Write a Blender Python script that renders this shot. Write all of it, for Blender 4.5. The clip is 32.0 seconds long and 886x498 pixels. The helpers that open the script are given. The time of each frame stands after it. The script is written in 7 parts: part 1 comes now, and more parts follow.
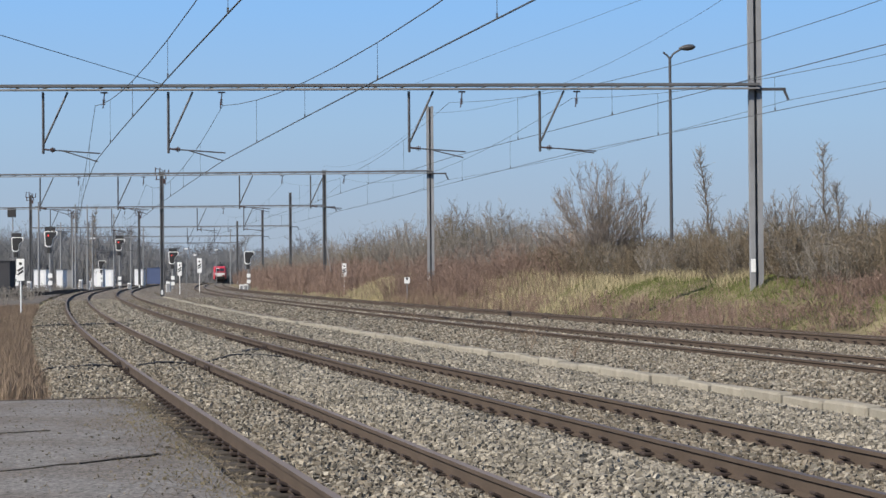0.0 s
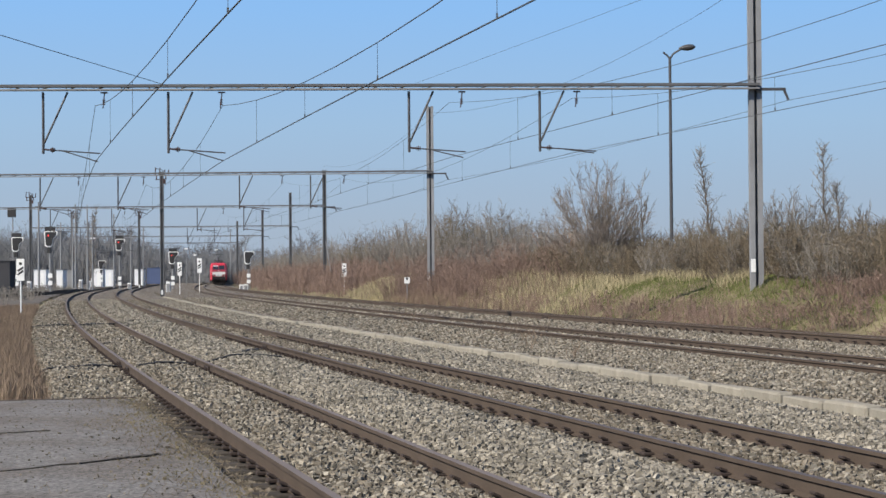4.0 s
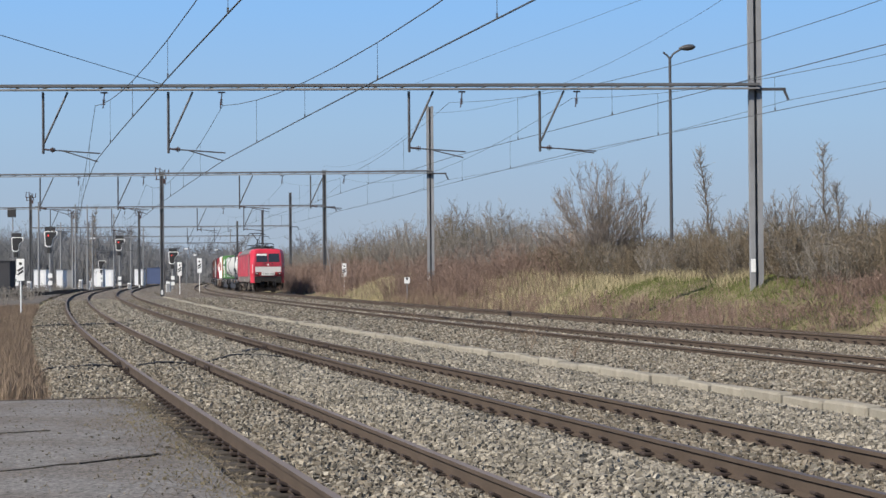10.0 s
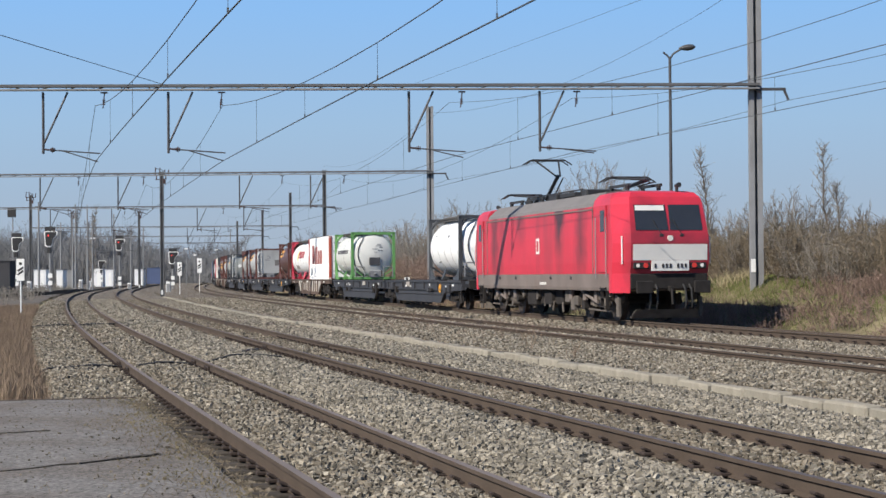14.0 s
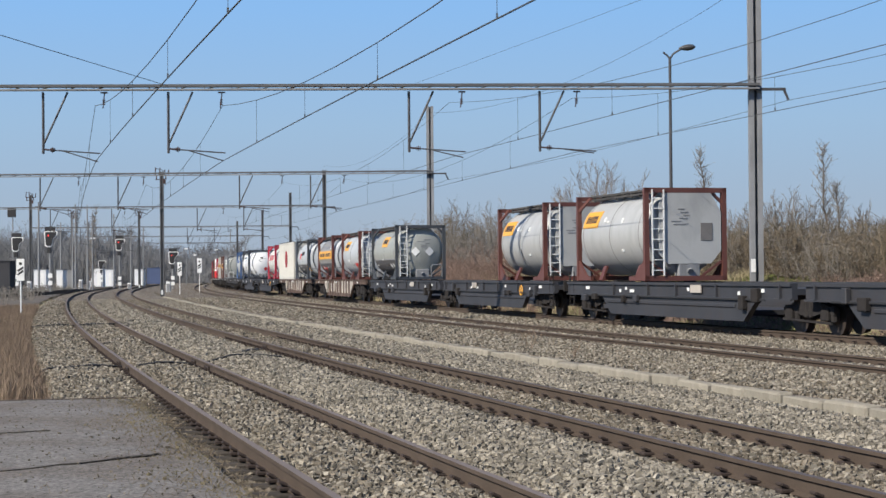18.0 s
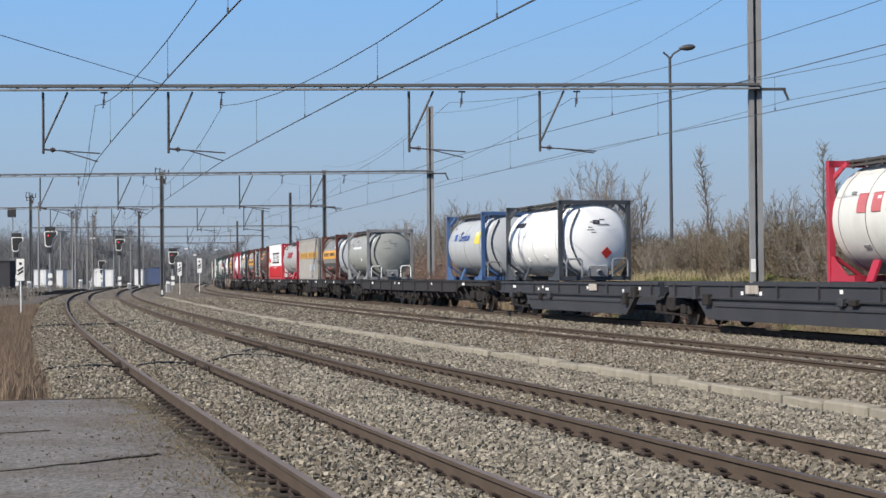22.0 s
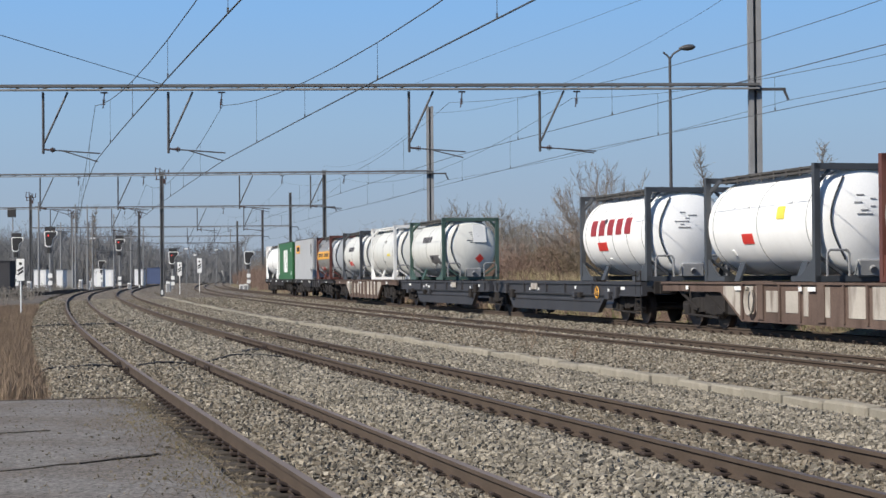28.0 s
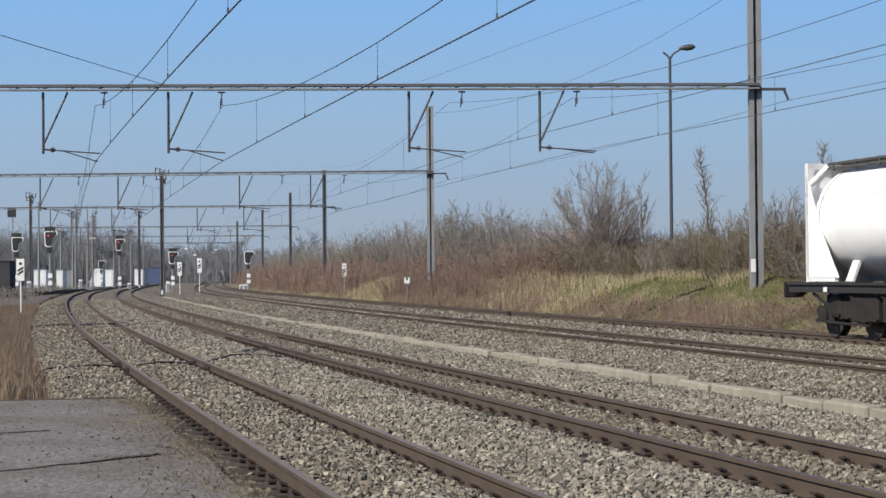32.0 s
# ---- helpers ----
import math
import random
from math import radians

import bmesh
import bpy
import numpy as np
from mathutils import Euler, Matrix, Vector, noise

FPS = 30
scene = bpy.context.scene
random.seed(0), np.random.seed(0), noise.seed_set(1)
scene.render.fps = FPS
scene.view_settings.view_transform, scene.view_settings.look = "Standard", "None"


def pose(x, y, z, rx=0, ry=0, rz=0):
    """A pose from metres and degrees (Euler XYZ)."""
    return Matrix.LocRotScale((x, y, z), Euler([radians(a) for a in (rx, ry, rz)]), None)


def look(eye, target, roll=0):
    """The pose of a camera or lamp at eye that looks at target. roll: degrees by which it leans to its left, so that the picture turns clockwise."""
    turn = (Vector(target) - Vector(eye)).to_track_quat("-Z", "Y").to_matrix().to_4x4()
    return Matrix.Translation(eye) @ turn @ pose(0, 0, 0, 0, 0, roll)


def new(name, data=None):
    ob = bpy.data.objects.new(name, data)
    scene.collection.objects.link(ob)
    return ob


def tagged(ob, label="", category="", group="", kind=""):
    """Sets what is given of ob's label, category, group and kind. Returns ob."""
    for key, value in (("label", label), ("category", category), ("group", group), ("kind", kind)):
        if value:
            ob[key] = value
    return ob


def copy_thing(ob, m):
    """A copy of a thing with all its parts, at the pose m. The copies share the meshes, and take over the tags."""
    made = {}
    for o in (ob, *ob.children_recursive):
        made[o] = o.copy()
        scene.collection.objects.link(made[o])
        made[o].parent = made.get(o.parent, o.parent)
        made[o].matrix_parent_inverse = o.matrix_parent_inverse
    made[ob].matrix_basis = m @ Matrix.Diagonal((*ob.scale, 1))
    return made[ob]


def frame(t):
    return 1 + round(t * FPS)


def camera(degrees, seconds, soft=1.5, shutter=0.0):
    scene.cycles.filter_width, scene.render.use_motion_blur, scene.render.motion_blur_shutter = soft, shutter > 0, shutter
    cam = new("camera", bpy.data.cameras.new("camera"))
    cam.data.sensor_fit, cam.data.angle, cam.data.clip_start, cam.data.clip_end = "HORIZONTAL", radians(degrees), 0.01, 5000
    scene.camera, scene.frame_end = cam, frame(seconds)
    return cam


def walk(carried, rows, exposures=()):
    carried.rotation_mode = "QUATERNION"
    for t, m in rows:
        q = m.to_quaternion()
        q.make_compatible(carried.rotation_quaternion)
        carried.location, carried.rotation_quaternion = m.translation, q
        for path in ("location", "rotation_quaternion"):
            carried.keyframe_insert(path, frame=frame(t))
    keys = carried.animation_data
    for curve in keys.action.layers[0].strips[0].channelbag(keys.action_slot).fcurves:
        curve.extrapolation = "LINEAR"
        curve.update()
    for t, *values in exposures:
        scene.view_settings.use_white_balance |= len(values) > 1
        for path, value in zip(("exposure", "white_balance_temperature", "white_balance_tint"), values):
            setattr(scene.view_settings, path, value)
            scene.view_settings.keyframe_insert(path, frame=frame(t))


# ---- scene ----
# The lens and the standing camera.
cam = camera(28.96, 32.0, soft=1.5)
EYE = (0.0, 0.0, 1.643)
CAM_POSE = Matrix.Translation(EYE) @ pose(0, 0, 0, 90.724, 0, 0) @ pose(0, 0, 0, 0, 0, -0.473)
walk(cam, [(0.0, CAM_POSE), (32.0, CAM_POSE)], exposures=[(0.0, 0.06), (14.0, 0.06), (17.0, -0.08), (18.5, 0.06), (21.0, 0.04), (22.5, -0.03), (25.0, 0.0), (28.0, -0.08), (32.0, -0.08)])

# ------------------------------------------------------------------ light
SUN_WAY = Vector((0.62, 0.484, -0.62)).normalized()
SUN_EL = math.asin(-SUN_WAY.z)
world = bpy.data.worlds.new("sky")
world.use_nodes = True
scene.world = world
_n = world.node_tree.nodes
_sky = _n.new("ShaderNodeTexSky")
_sky.sky_type, _sky.sun_disc = "NISHITA", False
_sky.sun_elevation = SUN_EL
_sky.sun_rotation = math.atan2(-SUN_WAY.x, -SUN_WAY.y)
_sky.air_density, _sky.dust_density, _sky.ozone_density = 0.7, 0.0, 4.0
_tint = _n.new("ShaderNodeMix")
_tint.data_type, _tint.blend_type = "RGBA", "MULTIPLY"
_tint.inputs[0].default_value = 1.0
_tint.inputs[7].default_value = (0.93, 1.0, 1.045, 1)
world.node_tree.links.new(_sky.outputs[0], _tint.inputs[6])
world.node_tree.links.new(_tint.outputs[2], _n["Background"].inputs[0])
_n["Background"].inputs[1].default_value = 0.129
_sun = bpy.data.lights.new("sun", "SUN")
_sun.energy, _sun.angle, _sun.color = 6.1, radians(0.53), (1.0, 0.93, 0.82)
sun_ob = new("sun", _sun)
sun_ob.matrix_world = look((0, -20, 60), Vector((0, -20, 60)) + SUN_WAY)

# ------------------------------------------------------------------ materials
MATS = {}


def material(name, base, rough=0.8, metal=0.0, var=0.25, scale=3.0, fine=40.0, bump=0.2, tint=None, stain=0.0,
             stain_col=(0.05, 0.04, 0.03), stain_scale=(1.0, 1.0, 0.25), island=0.0, obj_rand=0.0, emit=0.0, coord="Object", bump_dist=0.01):
    """Base colour broken up by broad and fine noise, with streaky stains, random tone per object or per island, and fine relief."""
    if name in MATS:
        return MATS[name]
    m = bpy.data.materials.new(name)
    m.use_nodes = True
    nt = m.node_tree
    N, L = nt.nodes, nt.links
    bsdf = N["Principled BSDF"]
    bsdf.inputs["Roughness"].default_value = rough
    bsdf.inputs["Metallic"].default_value = metal
    bsdf.inputs["Specular IOR Level"].default_value = 0.2 if rough >= 0.8 else 0.5
    tc = N.new("ShaderNodeTexCoord")
    out = tc.outputs[coord]
    def noise_tex(sc, detail, vec=None):
        t = N.new("ShaderNodeTexNoise")
        t.inputs["Scale"].default_value, t.inputs["Detail"].default_value = sc, detail
        L.new(vec or out, t.inputs["Vector"])
        return t.outputs["Fac"]
    def math_node(op, a, b):
        t = N.new("ShaderNodeMath")
        t.operation = op
        for i, v in enumerate((a, b)):
            if isinstance(v, (int, float)):
                t.inputs[i].default_value = v
            else:
                L.new(v, t.inputs[i])
        return t.outputs[0]
    def mix(fac, a, b):
        t = N.new("ShaderNodeMix")
        t.data_type = "RGBA"
        for sock, v in ((t.inputs[0], fac), (t.inputs[6], a), (t.inputs[7], b)):
            if isinstance(v, (int, float)):
                sock.default_value = v
            elif isinstance(v, tuple):
                sock.default_value = (*v[:3], 1)
            else:
                L.new(v, sock)
        return t.outputs[2]
    broad, small = noise_tex(scale, 5), noise_tex(fine, 4)
    lo = tuple(c * (1 - var) for c in base)
    hi = tuple(min(1, c * (1 + var)) for c in (tint or base))
    r = math_node("ADD", math_node("MULTIPLY", broad, 0.6), math_node("MULTIPLY", small, 0.4))
    r = math_node("MULTIPLY", math_node("SUBTRACT", r, 0.3), 2.5)
    t = N.new("ShaderNodeClamp")
    L.new(r, t.inputs[0])
    col = mix(t.outputs[0], lo, hi)
    if island or obj_rand:
        src = N.new("ShaderNodeNewGeometry").outputs["Random Per Island"] if island else N.new("ShaderNodeObjectInfo").outputs["Random"]
        amt = island or obj_rand
        f = math_node("ADD", math_node("MULTIPLY", src, 2 * amt), 1 - amt)
        hsv = N.new("ShaderNodeHueSaturation")
        L.new(f, hsv.inputs["Value"])
        L.new(col, hsv.inputs["Color"])
        col = hsv.outputs[0]
    if stain:
        mp = N.new("ShaderNodeMapping")
        mp.inputs["Scale"].default_value = stain_scale
        L.new(out, mp.inputs["Vector"])
        s = noise_tex(2.2, 6, mp.outputs[0])
        s = math_node("MULTIPLY", math_node("SUBTRACT", s, 0.5), 5.0)
        c = N.new("ShaderNodeClamp")
        L.new(s, c.inputs[0])
        col = mix(math_node("MULTIPLY", c.outputs[0], stain), col, stain_col)
    L.new(col, bsdf.inputs["Base Color"])
    if bump:
        b = N.new("ShaderNodeBump")
        b.inputs["Strength"].default_value, b.inputs["Distance"].default_value = bump, bump_dist
        L.new(small, b.inputs["Height"])
        L.new(b.outputs[0], bsdf.inputs["Normal"])
    if emit:
        bsdf.inputs["Emission Color"].default_value = (*base, 1)
        bsdf.inputs["Emission Strength"].default_value = emit
    MATS[name] = m
    return m


def ballast_material():
    m = bpy.data.materials.new("ballast_bed")
    m.use_nodes = True
    nt = m.node_tree
    N, L = nt.nodes, nt.links
    bsdf = N["Principled BSDF"]
    bsdf.inputs["Roughness"].default_value = 0.95
    tc = N.new("ShaderNodeTexCoord")
    v = N.new("ShaderNodeTexVoronoi")
    v.inputs["Scale"].default_value = 21.0
    L.new(tc.outputs["Object"], v.inputs["Vector"])
    ramp = N.new("ShaderNodeValToRGB")
    ramp.color_ramp.elements[0].color = (0.06, 0.053, 0.043, 1)
    ramp.color_ramp.elements[1].color = (0.36, 0.325, 0.27, 1)
    sep = N.new("ShaderNodeSeparateColor")
    L.new(v.outputs["Color"], sep.inputs[0])
    L.new(sep.outputs[0], ramp.inputs[0])
    n = N.new("ShaderNodeTexNoise")
    n.inputs["Scale"].default_value, n.inputs["Detail"].default_value = 0.6, 6
    L.new(tc.outputs["Object"], n.inputs["Vector"])
    r2 = N.new("ShaderNodeValToRGB")
    r2.color_ramp.elements[0].position, r2.color_ramp.elements[1].position = 0.35, 0.68
    r2.color_ramp.elements[0].color = (0.62, 0.52, 0.42, 1)
    r2.color_ramp.elements[1].color = (1, 1, 1, 1)
    L.new(n.outputs["Fac"], r2.inputs[0])
    mx = N.new("ShaderNodeMix")
    mx.data_type, mx.blend_type = "RGBA", "MULTIPLY"
    mx.inputs[0].default_value = 1.0
    L.new(ramp.outputs[0], mx.inputs[6])
    L.new(r2.outputs[0], mx.inputs[7])
    L.new(mx.outputs[2], bsdf.inputs["Base Color"])
    b = N.new("ShaderNodeBump")
    b.inputs["Strength"].default_value, b.inputs["Distance"].default_value = 1.0, 0.05
    b.invert = True
    L.new(v.outputs["Distance"], b.inputs["Height"])
    L.new(b.outputs[0], bsdf.inputs["Normal"])
    return m


M_BALLAST = ballast_material()
M_STONE = material("ballast_stone", (0.235, 0.211, 0.17), 0.95, var=0.3, scale=2, fine=60, bump=0.3, island=0.55)
M_STONE_DARK = material("ballast_stone_brown", (0.165, 0.141, 0.108), 0.95, var=0.3, scale=2, fine=60, bump=0.3, island=0.55)
M_RAIL = material("rusty_rail", (0.08, 0.06, 0.046), 0.8, var=0.25, scale=2, fine=50, bump=0.2)
M_RAIL_TOP = material("polished_rail_head", (0.17, 0.14, 0.125), 0.75, metal=0.1, var=0.12, scale=1.0, fine=30, bump=0.05)
M_RAIL_TOP_DULL = material("dull_rail_head", (0.12, 0.095, 0.082), 0.6, metal=0.3, var=0.15, scale=1.0, fine=30, bump=0.05)
M_SLEEPER = material("weathered_sleeper", (0.06, 0.052, 0.044), 0.9, var=0.3, scale=4, fine=40, bump=0.3, obj_rand=0.2)
M_CLIP = material("rusty_rail_clip", (0.05, 0.038, 0.033), 0.8, var=0.25, scale=20, fine=80, bump=0.1)
M_CONCRETE = material("pale_concrete", (0.285, 0.26, 0.21), 0.9, var=0.2, scale=2, fine=30, bump=0.3, stain=0.6, stain_col=(0.15, 0.13, 0.10), stain_scale=(1.2, 1.2, 0.5), obj_rand=0.1)


def asphalt_material():
    """Worn asphalt: pale chippings in dark binder, with brown patches."""
    m = bpy.data.materials.new("worn_asphalt")
    m.use_nodes = True
    N, L = m.node_tree.nodes, m.node_tree.links
    bsdf = N["Principled BSDF"]
    bsdf.inputs["Roughness"].default_value = 0.95
    tc = N.new("ShaderNodeTexCoord")
    worn = N.new("ShaderNodeMapping")
    worn.inputs["Scale"].default_value = (1.0, 0.9, 1.0)
    L.new(tc.outputs["Object"], worn.inputs["Vector"])
    vor = N.new("ShaderNodeTexVoronoi")
    vor.inputs["Scale"].default_value = 34.0
    L.new(worn.outputs[0], vor.inputs["Vector"])
    sep = N.new("ShaderNodeSeparateColor")
    L.new(vor.outputs["Color"], sep.inputs[0])
    chip = N.new("ShaderNodeValToRGB")
    chip.color_ramp.elements[0].color = (0.088, 0.083, 0.077, 1)
    chip.color_ramp.elements[1].color = (0.225, 0.212, 0.196, 1)
    L.new(sep.outputs[0], chip.inputs[0])
    col = chip.outputs[0]
    for sc, lo, hi, c0, c1 in ((0.9, 0.40, 0.60, (0.84, 0.78, 0.73, 1), (1.04, 1.04, 1.04, 1)), (6.0, 0.38, 0.62, (0.93, 0.92, 0.91, 1), (1.06, 1.05, 1.05, 1)), (30.0, 0.3, 0.7, (0.8, 0.8, 0.8, 1), (1.15, 1.15, 1.15, 1))):
        n = N.new("ShaderNodeTexNoise")
        n.inputs["Scale"].default_value, n.inputs["Detail"].default_value = sc, 6
        L.new(worn.outputs[0], n.inputs["Vector"])
        r = N.new("ShaderNodeValToRGB")
        r.color_ramp.elements[0].position, r.color_ramp.elements[1].position = lo, hi
        r.color_ramp.elements[0].color, r.color_ramp.elements[1].color = c0, c1
        L.new(n.outputs["Fac"], r.inputs[0])
        mx = N.new("ShaderNodeMix")
        mx.data_type, mx.blend_type = "RGBA", "MULTIPLY"
        mx.inputs[0].default_value = 1.0
        L.new(col, mx.inputs[6])
        L.new(r.outputs[0], mx.inputs[7])
        col = mx.outputs[2]
    L.new(col, bsdf.inputs["Base Color"])
    bp = N.new("ShaderNodeBump")
    bp.inputs["Strength"].default_value, bp.inputs["Distance"].default_value, bp.invert = 0.3, 0.01, True
    L.new(vor.outputs["Distance"], bp.inputs["Height"])
    L.new(bp.outputs[0], bsdf.inputs["Normal"])
    return m


M_ASPHALT = asphalt_material()
M_CRACK = material("crack_dirt", (0.05, 0.043, 0.035), 1.0, var=0.3, scale=5, fine=40, bump=0.2)
M_EARTH = material("dry_earth", (0.16, 0.125, 0.085), 1.0, var=0.35, scale=0.4, fine=12, bump=0.6, tint=(0.2, 0.17, 0.1), stain=0.5, stain_col=(0.13, 0.12, 0.05), stain_scale=(0.15, 0.15, 0.15))
M_GREEN = material("green_grass", (0.128, 0.145, 0.05), 1.0, var=0.35, scale=0.6, fine=20, bump=0.4, island=0.35)
M_STRAW = material("dry_straw_grass", (0.36, 0.31, 0.19), 1.0, var=0.25, scale=0.7, fine=20, bump=0.2, island=0.35)
M_REED = material("brown_dry_weeds", (0.20, 0.15, 0.11), 1.0, var=0.3, scale=0.7, fine=20, bump=0.2, island=0.35)
M_TWIG_RED = material("reddish_twigs", (0.225, 0.160, 0.130), 1.0, var=0.3, scale=0.8, fine=15, bump=0.1, island=0.35)
M_TWIG = material("brown_twigs", (0.165, 0.132, 0.092), 1.0, var=0.3, scale=0.8, fine=15, bump=0.1, island=0.35)
M_TWIG_GREY = material("grey_twigs", (0.215, 0.195, 0.17), 1.0, var=0.25, scale=0.8, fine=15, bump=0.1, island=0.3)
M_TWIG_PALE = material("pale_brown_twigs", (0.235, 0.20, 0.17), 1.0, var=0.25, scale=0.8, fine=15, bump=0.1, island=0.3)
M_BARK = material("grey_bark", (0.13, 0.105, 0.085), 1.0, var=0.3, scale=3, fine=30, bump=0.5)
# far woods: the air's haze is mixed into this pale blue-grey base colour
M_FAR = material("haze_tinted_woods", (0.18, 0.183, 0.19), 1.0, var=0.08, scale=0.3, fine=3, bump=0.0, island=0.06)
M_STEEL = material("weathered_grey_steel", (0.245, 0.25, 0.258), 0.7, metal=0.15, var=0.2, scale=1.5, fine=25, bump=0.1, stain=0.3, stain_col=(0.14, 0.12, 0.11), stain_scale=(2, 2, 0.2))
M_DARKSTEEL = material("dark_painted_steel", (0.06, 0.06, 0.065), 0.55, metal=0.1, var=0.2, scale=2, fine=30, bump=0.05)
# darker copy of the grey steel: webs, upper chords, crossarms and farther masts
M_MAST_DARK = material("darker_grey_steel", (0.105, 0.106, 0.11), 0.7, metal=0.1, var=0.25, scale=1.5, fine=25, bump=0.1)
M_WIRE = material("oxidised_copper_wire", (0.07, 0.075, 0.08), 0.6, metal=0.3, var=0.2, scale=0.5, fine=5, bump=0)
M_INSUL = material("brown_insulator", (0.06, 0.035, 0.03), 0.3, var=0.1, scale=5, fine=20, bump=0)
M_WHITE = material("white_paint", (0.78, 0.78, 0.76), 0.5, var=0.06, scale=1, fine=20, bump=0.03)
M_BLACK = material("matt_black", (0.02, 0.02, 0.022), 0.7, var=0.2, scale=2, fine=30, bump=0.03)
M_REDLAMP = material("red_signal_lamp", (0.9, 0.04, 0.04), 0.4, var=0.0, bump=0, emit=0.8)

# ------------------------------------------------------------------ mesh helpers


def to_mesh(name, bm, mat, smooth=False):
    me = bpy.data.meshes.new(name)
    bm.normal_update()
    bm.to_mesh(me)
    bm.free()
    for mm in (mat if isinstance(mat, (list, tuple)) else [mat]):
        me.materials.append(mm)
    if smooth:
        me.shade_smooth()
        me.set_sharp_from_angle(angle=radians(35))
    return me


def part(name, bm, mat, parent=None, label="", m=None, smooth=False):
    me = bm if isinstance(bm, bpy.types.Mesh) else to_mesh(name, bm, mat, smooth)
    ob = new(name, me)
    if parent:
        ob.parent = parent
    if m is not None:
        ob.matrix_basis = m
    if label:
        ob["label"] = label
    return ob


def thing(name, label, category, group="", kind="", m=None):
    ob = new(name)
    ob.empty_display_size = 0.3
    tagged(ob, label, category, group, kind)
    if m is not None:
        ob.matrix_basis = m
    return ob


def box(bm, cx, cy, cz, sx, sy, sz, bevel=0.0, m=None, mat=0):
    before = set(bm.faces) if (bevel or mat) else None
    mm = Matrix.Translation((cx, cy, cz)) @ Matrix.Diagonal((sx, sy, sz, 1))
    r = bmesh.ops.create_cube(bm, size=1.0, matrix=(m @ mm) if m is not None else mm)
    if bevel:
        es = list({e for v in r["verts"] for e in v.link_edges})
        bmesh.ops.bevel(bm, geom=es, offset=bevel, segments=1, affect="EDGES")
    if mat:
        for f in bm.faces:
            if f not in before:
                f.material_index = mat
    return r


def tube(bm, a, b, ra, rb=None, seg=8, caps=True):
    a, b = Vector(a), Vector(b)
    rb = ra if rb is None else rb
    d = b - a
    m = Matrix.Translation((a + b) / 2) @ d.to_track_quat("Z", "Y").to_matrix().to_4x4()
    return bmesh.ops.create_cone(bm, cap_ends=caps, segments=seg, radius1=ra, radius2=rb, depth=d.length, matrix=m)


def bar(bm, a, b, w, h):
    """A square bar from a to b, w wide and h high."""
    a, b = Vector(a), Vector(b)
    d = b - a
    m = Matrix.Translation((a + b) / 2) @ d.to_track_quat("X", "Z").to_matrix().to_4x4() @ Matrix.Diagonal((d.length, w, h, 1))
    return bmesh.ops.create_cube(bm, size=1.0, matrix=m)


def revolve(bm, prof, seg=24, axis="X"):
    """Turn the profile [(along, radius)] about the x axis."""
    rings = []
    for x, r in prof:
        rings.append([bm.verts.new((x, r * math.cos(2 * math.pi * i / seg), r * math.sin(2 * math.pi * i / seg))) for i in range(seg)])
    for p, q in zip(rings, rings[1:]):
        for i in range(seg):
            bm.faces.new((p[i], p[(i + 1) % seg], q[(i + 1) % seg], q[i]))
    bm.faces.new(rings[0][::-1])
    bm.faces.new(rings[-1])


def loft(bm, rings, closed=True, caps=True):
    """Rings of points joined one to the next."""
    vs = [[bm.verts.new(p) for p in r] for r in rings]
    n = len(vs[0])
    for p, q in zip(vs, vs[1:]):
        for i in range(n if closed else n - 1):
            bm.faces.new((p[i], p[(i + 1) % n], q[(i + 1) % n], q[i]))
    if caps and closed:
        bm.faces.new(vs[0][::-1])
        bm.faces.new(vs[-1])


# ------------------------------------------------------------------ the line of the railway
KNOTS = [-400, 0, 40, 80, 120, 160, 210, 270, 340, 430, 1200]
BEND = [0.0006, 0.00024, 0.000625, 0.000364, 0.000334, 0.000561, 0.000476, 0.000186, 0.000136, 0.0001, 0.0001]
_S = np.arange(-400, 1000, 0.5)
_PHI = np.cumsum(np.interp(_S, KNOTS, BEND)) * 0.5
_PHI = -0.26067 + _PHI - np.interp(0, _S, _PHI)
_X = np.cumsum(np.sin(_PHI)) * 0.5
_Y = np.cumsum(np.cos(_PHI)) * 0.5
_X += 5.712 - np.interp(0, _S, _X)
_Y += 6.0 - np.interp(0, _S, _Y)
GRADE = -0.00233
TRACK = {"A": (-3.803, -0.0013, -0.018, 0.010), "B": (0.0, 0.0, 0.0, 0.020), "C": (7.471, 0.0083, 0.068, 0.0), "D": (11.427, 0.0056, 0.196, 0.078)}


def fall(x, y):
    return GRADE * np.minimum(np.hypot(x, y - 6.0), 480.0)


def at_line(s, o):
    """The place (x, y) and the heading at s metres along the line, o metres to its far side."""
    x, y, h = np.interp(s, _S, _X), np.interp(s, _S, _Y), np.interp(s, _S, _PHI)
    return x + o * np.cos(h), y - o * np.sin(h), h


def offset_of(k, s):
    o, slope = TRACK[k][:2]
    return o + slope * np.clip(s, -50, 430)


def track_point(k, s, side=0.0):
    """Rail-top level at s on track k, side metres off its middle."""
    x, y, h = at_line(s, offset_of(k, s) + side)
    z = TRACK[k][2] + fall(x, y) - side / 0.7525 * TRACK[k][3] / 2
    return Vector((float(x), float(y), float(z))), float(h)


def along(points_s, o_of, z_of):
    """Points along the line for sweeping."""
    x, y, h = at_line(points_s, o_of)
    return np.stack([x, y, z_of + fall(x, y)], 1), h


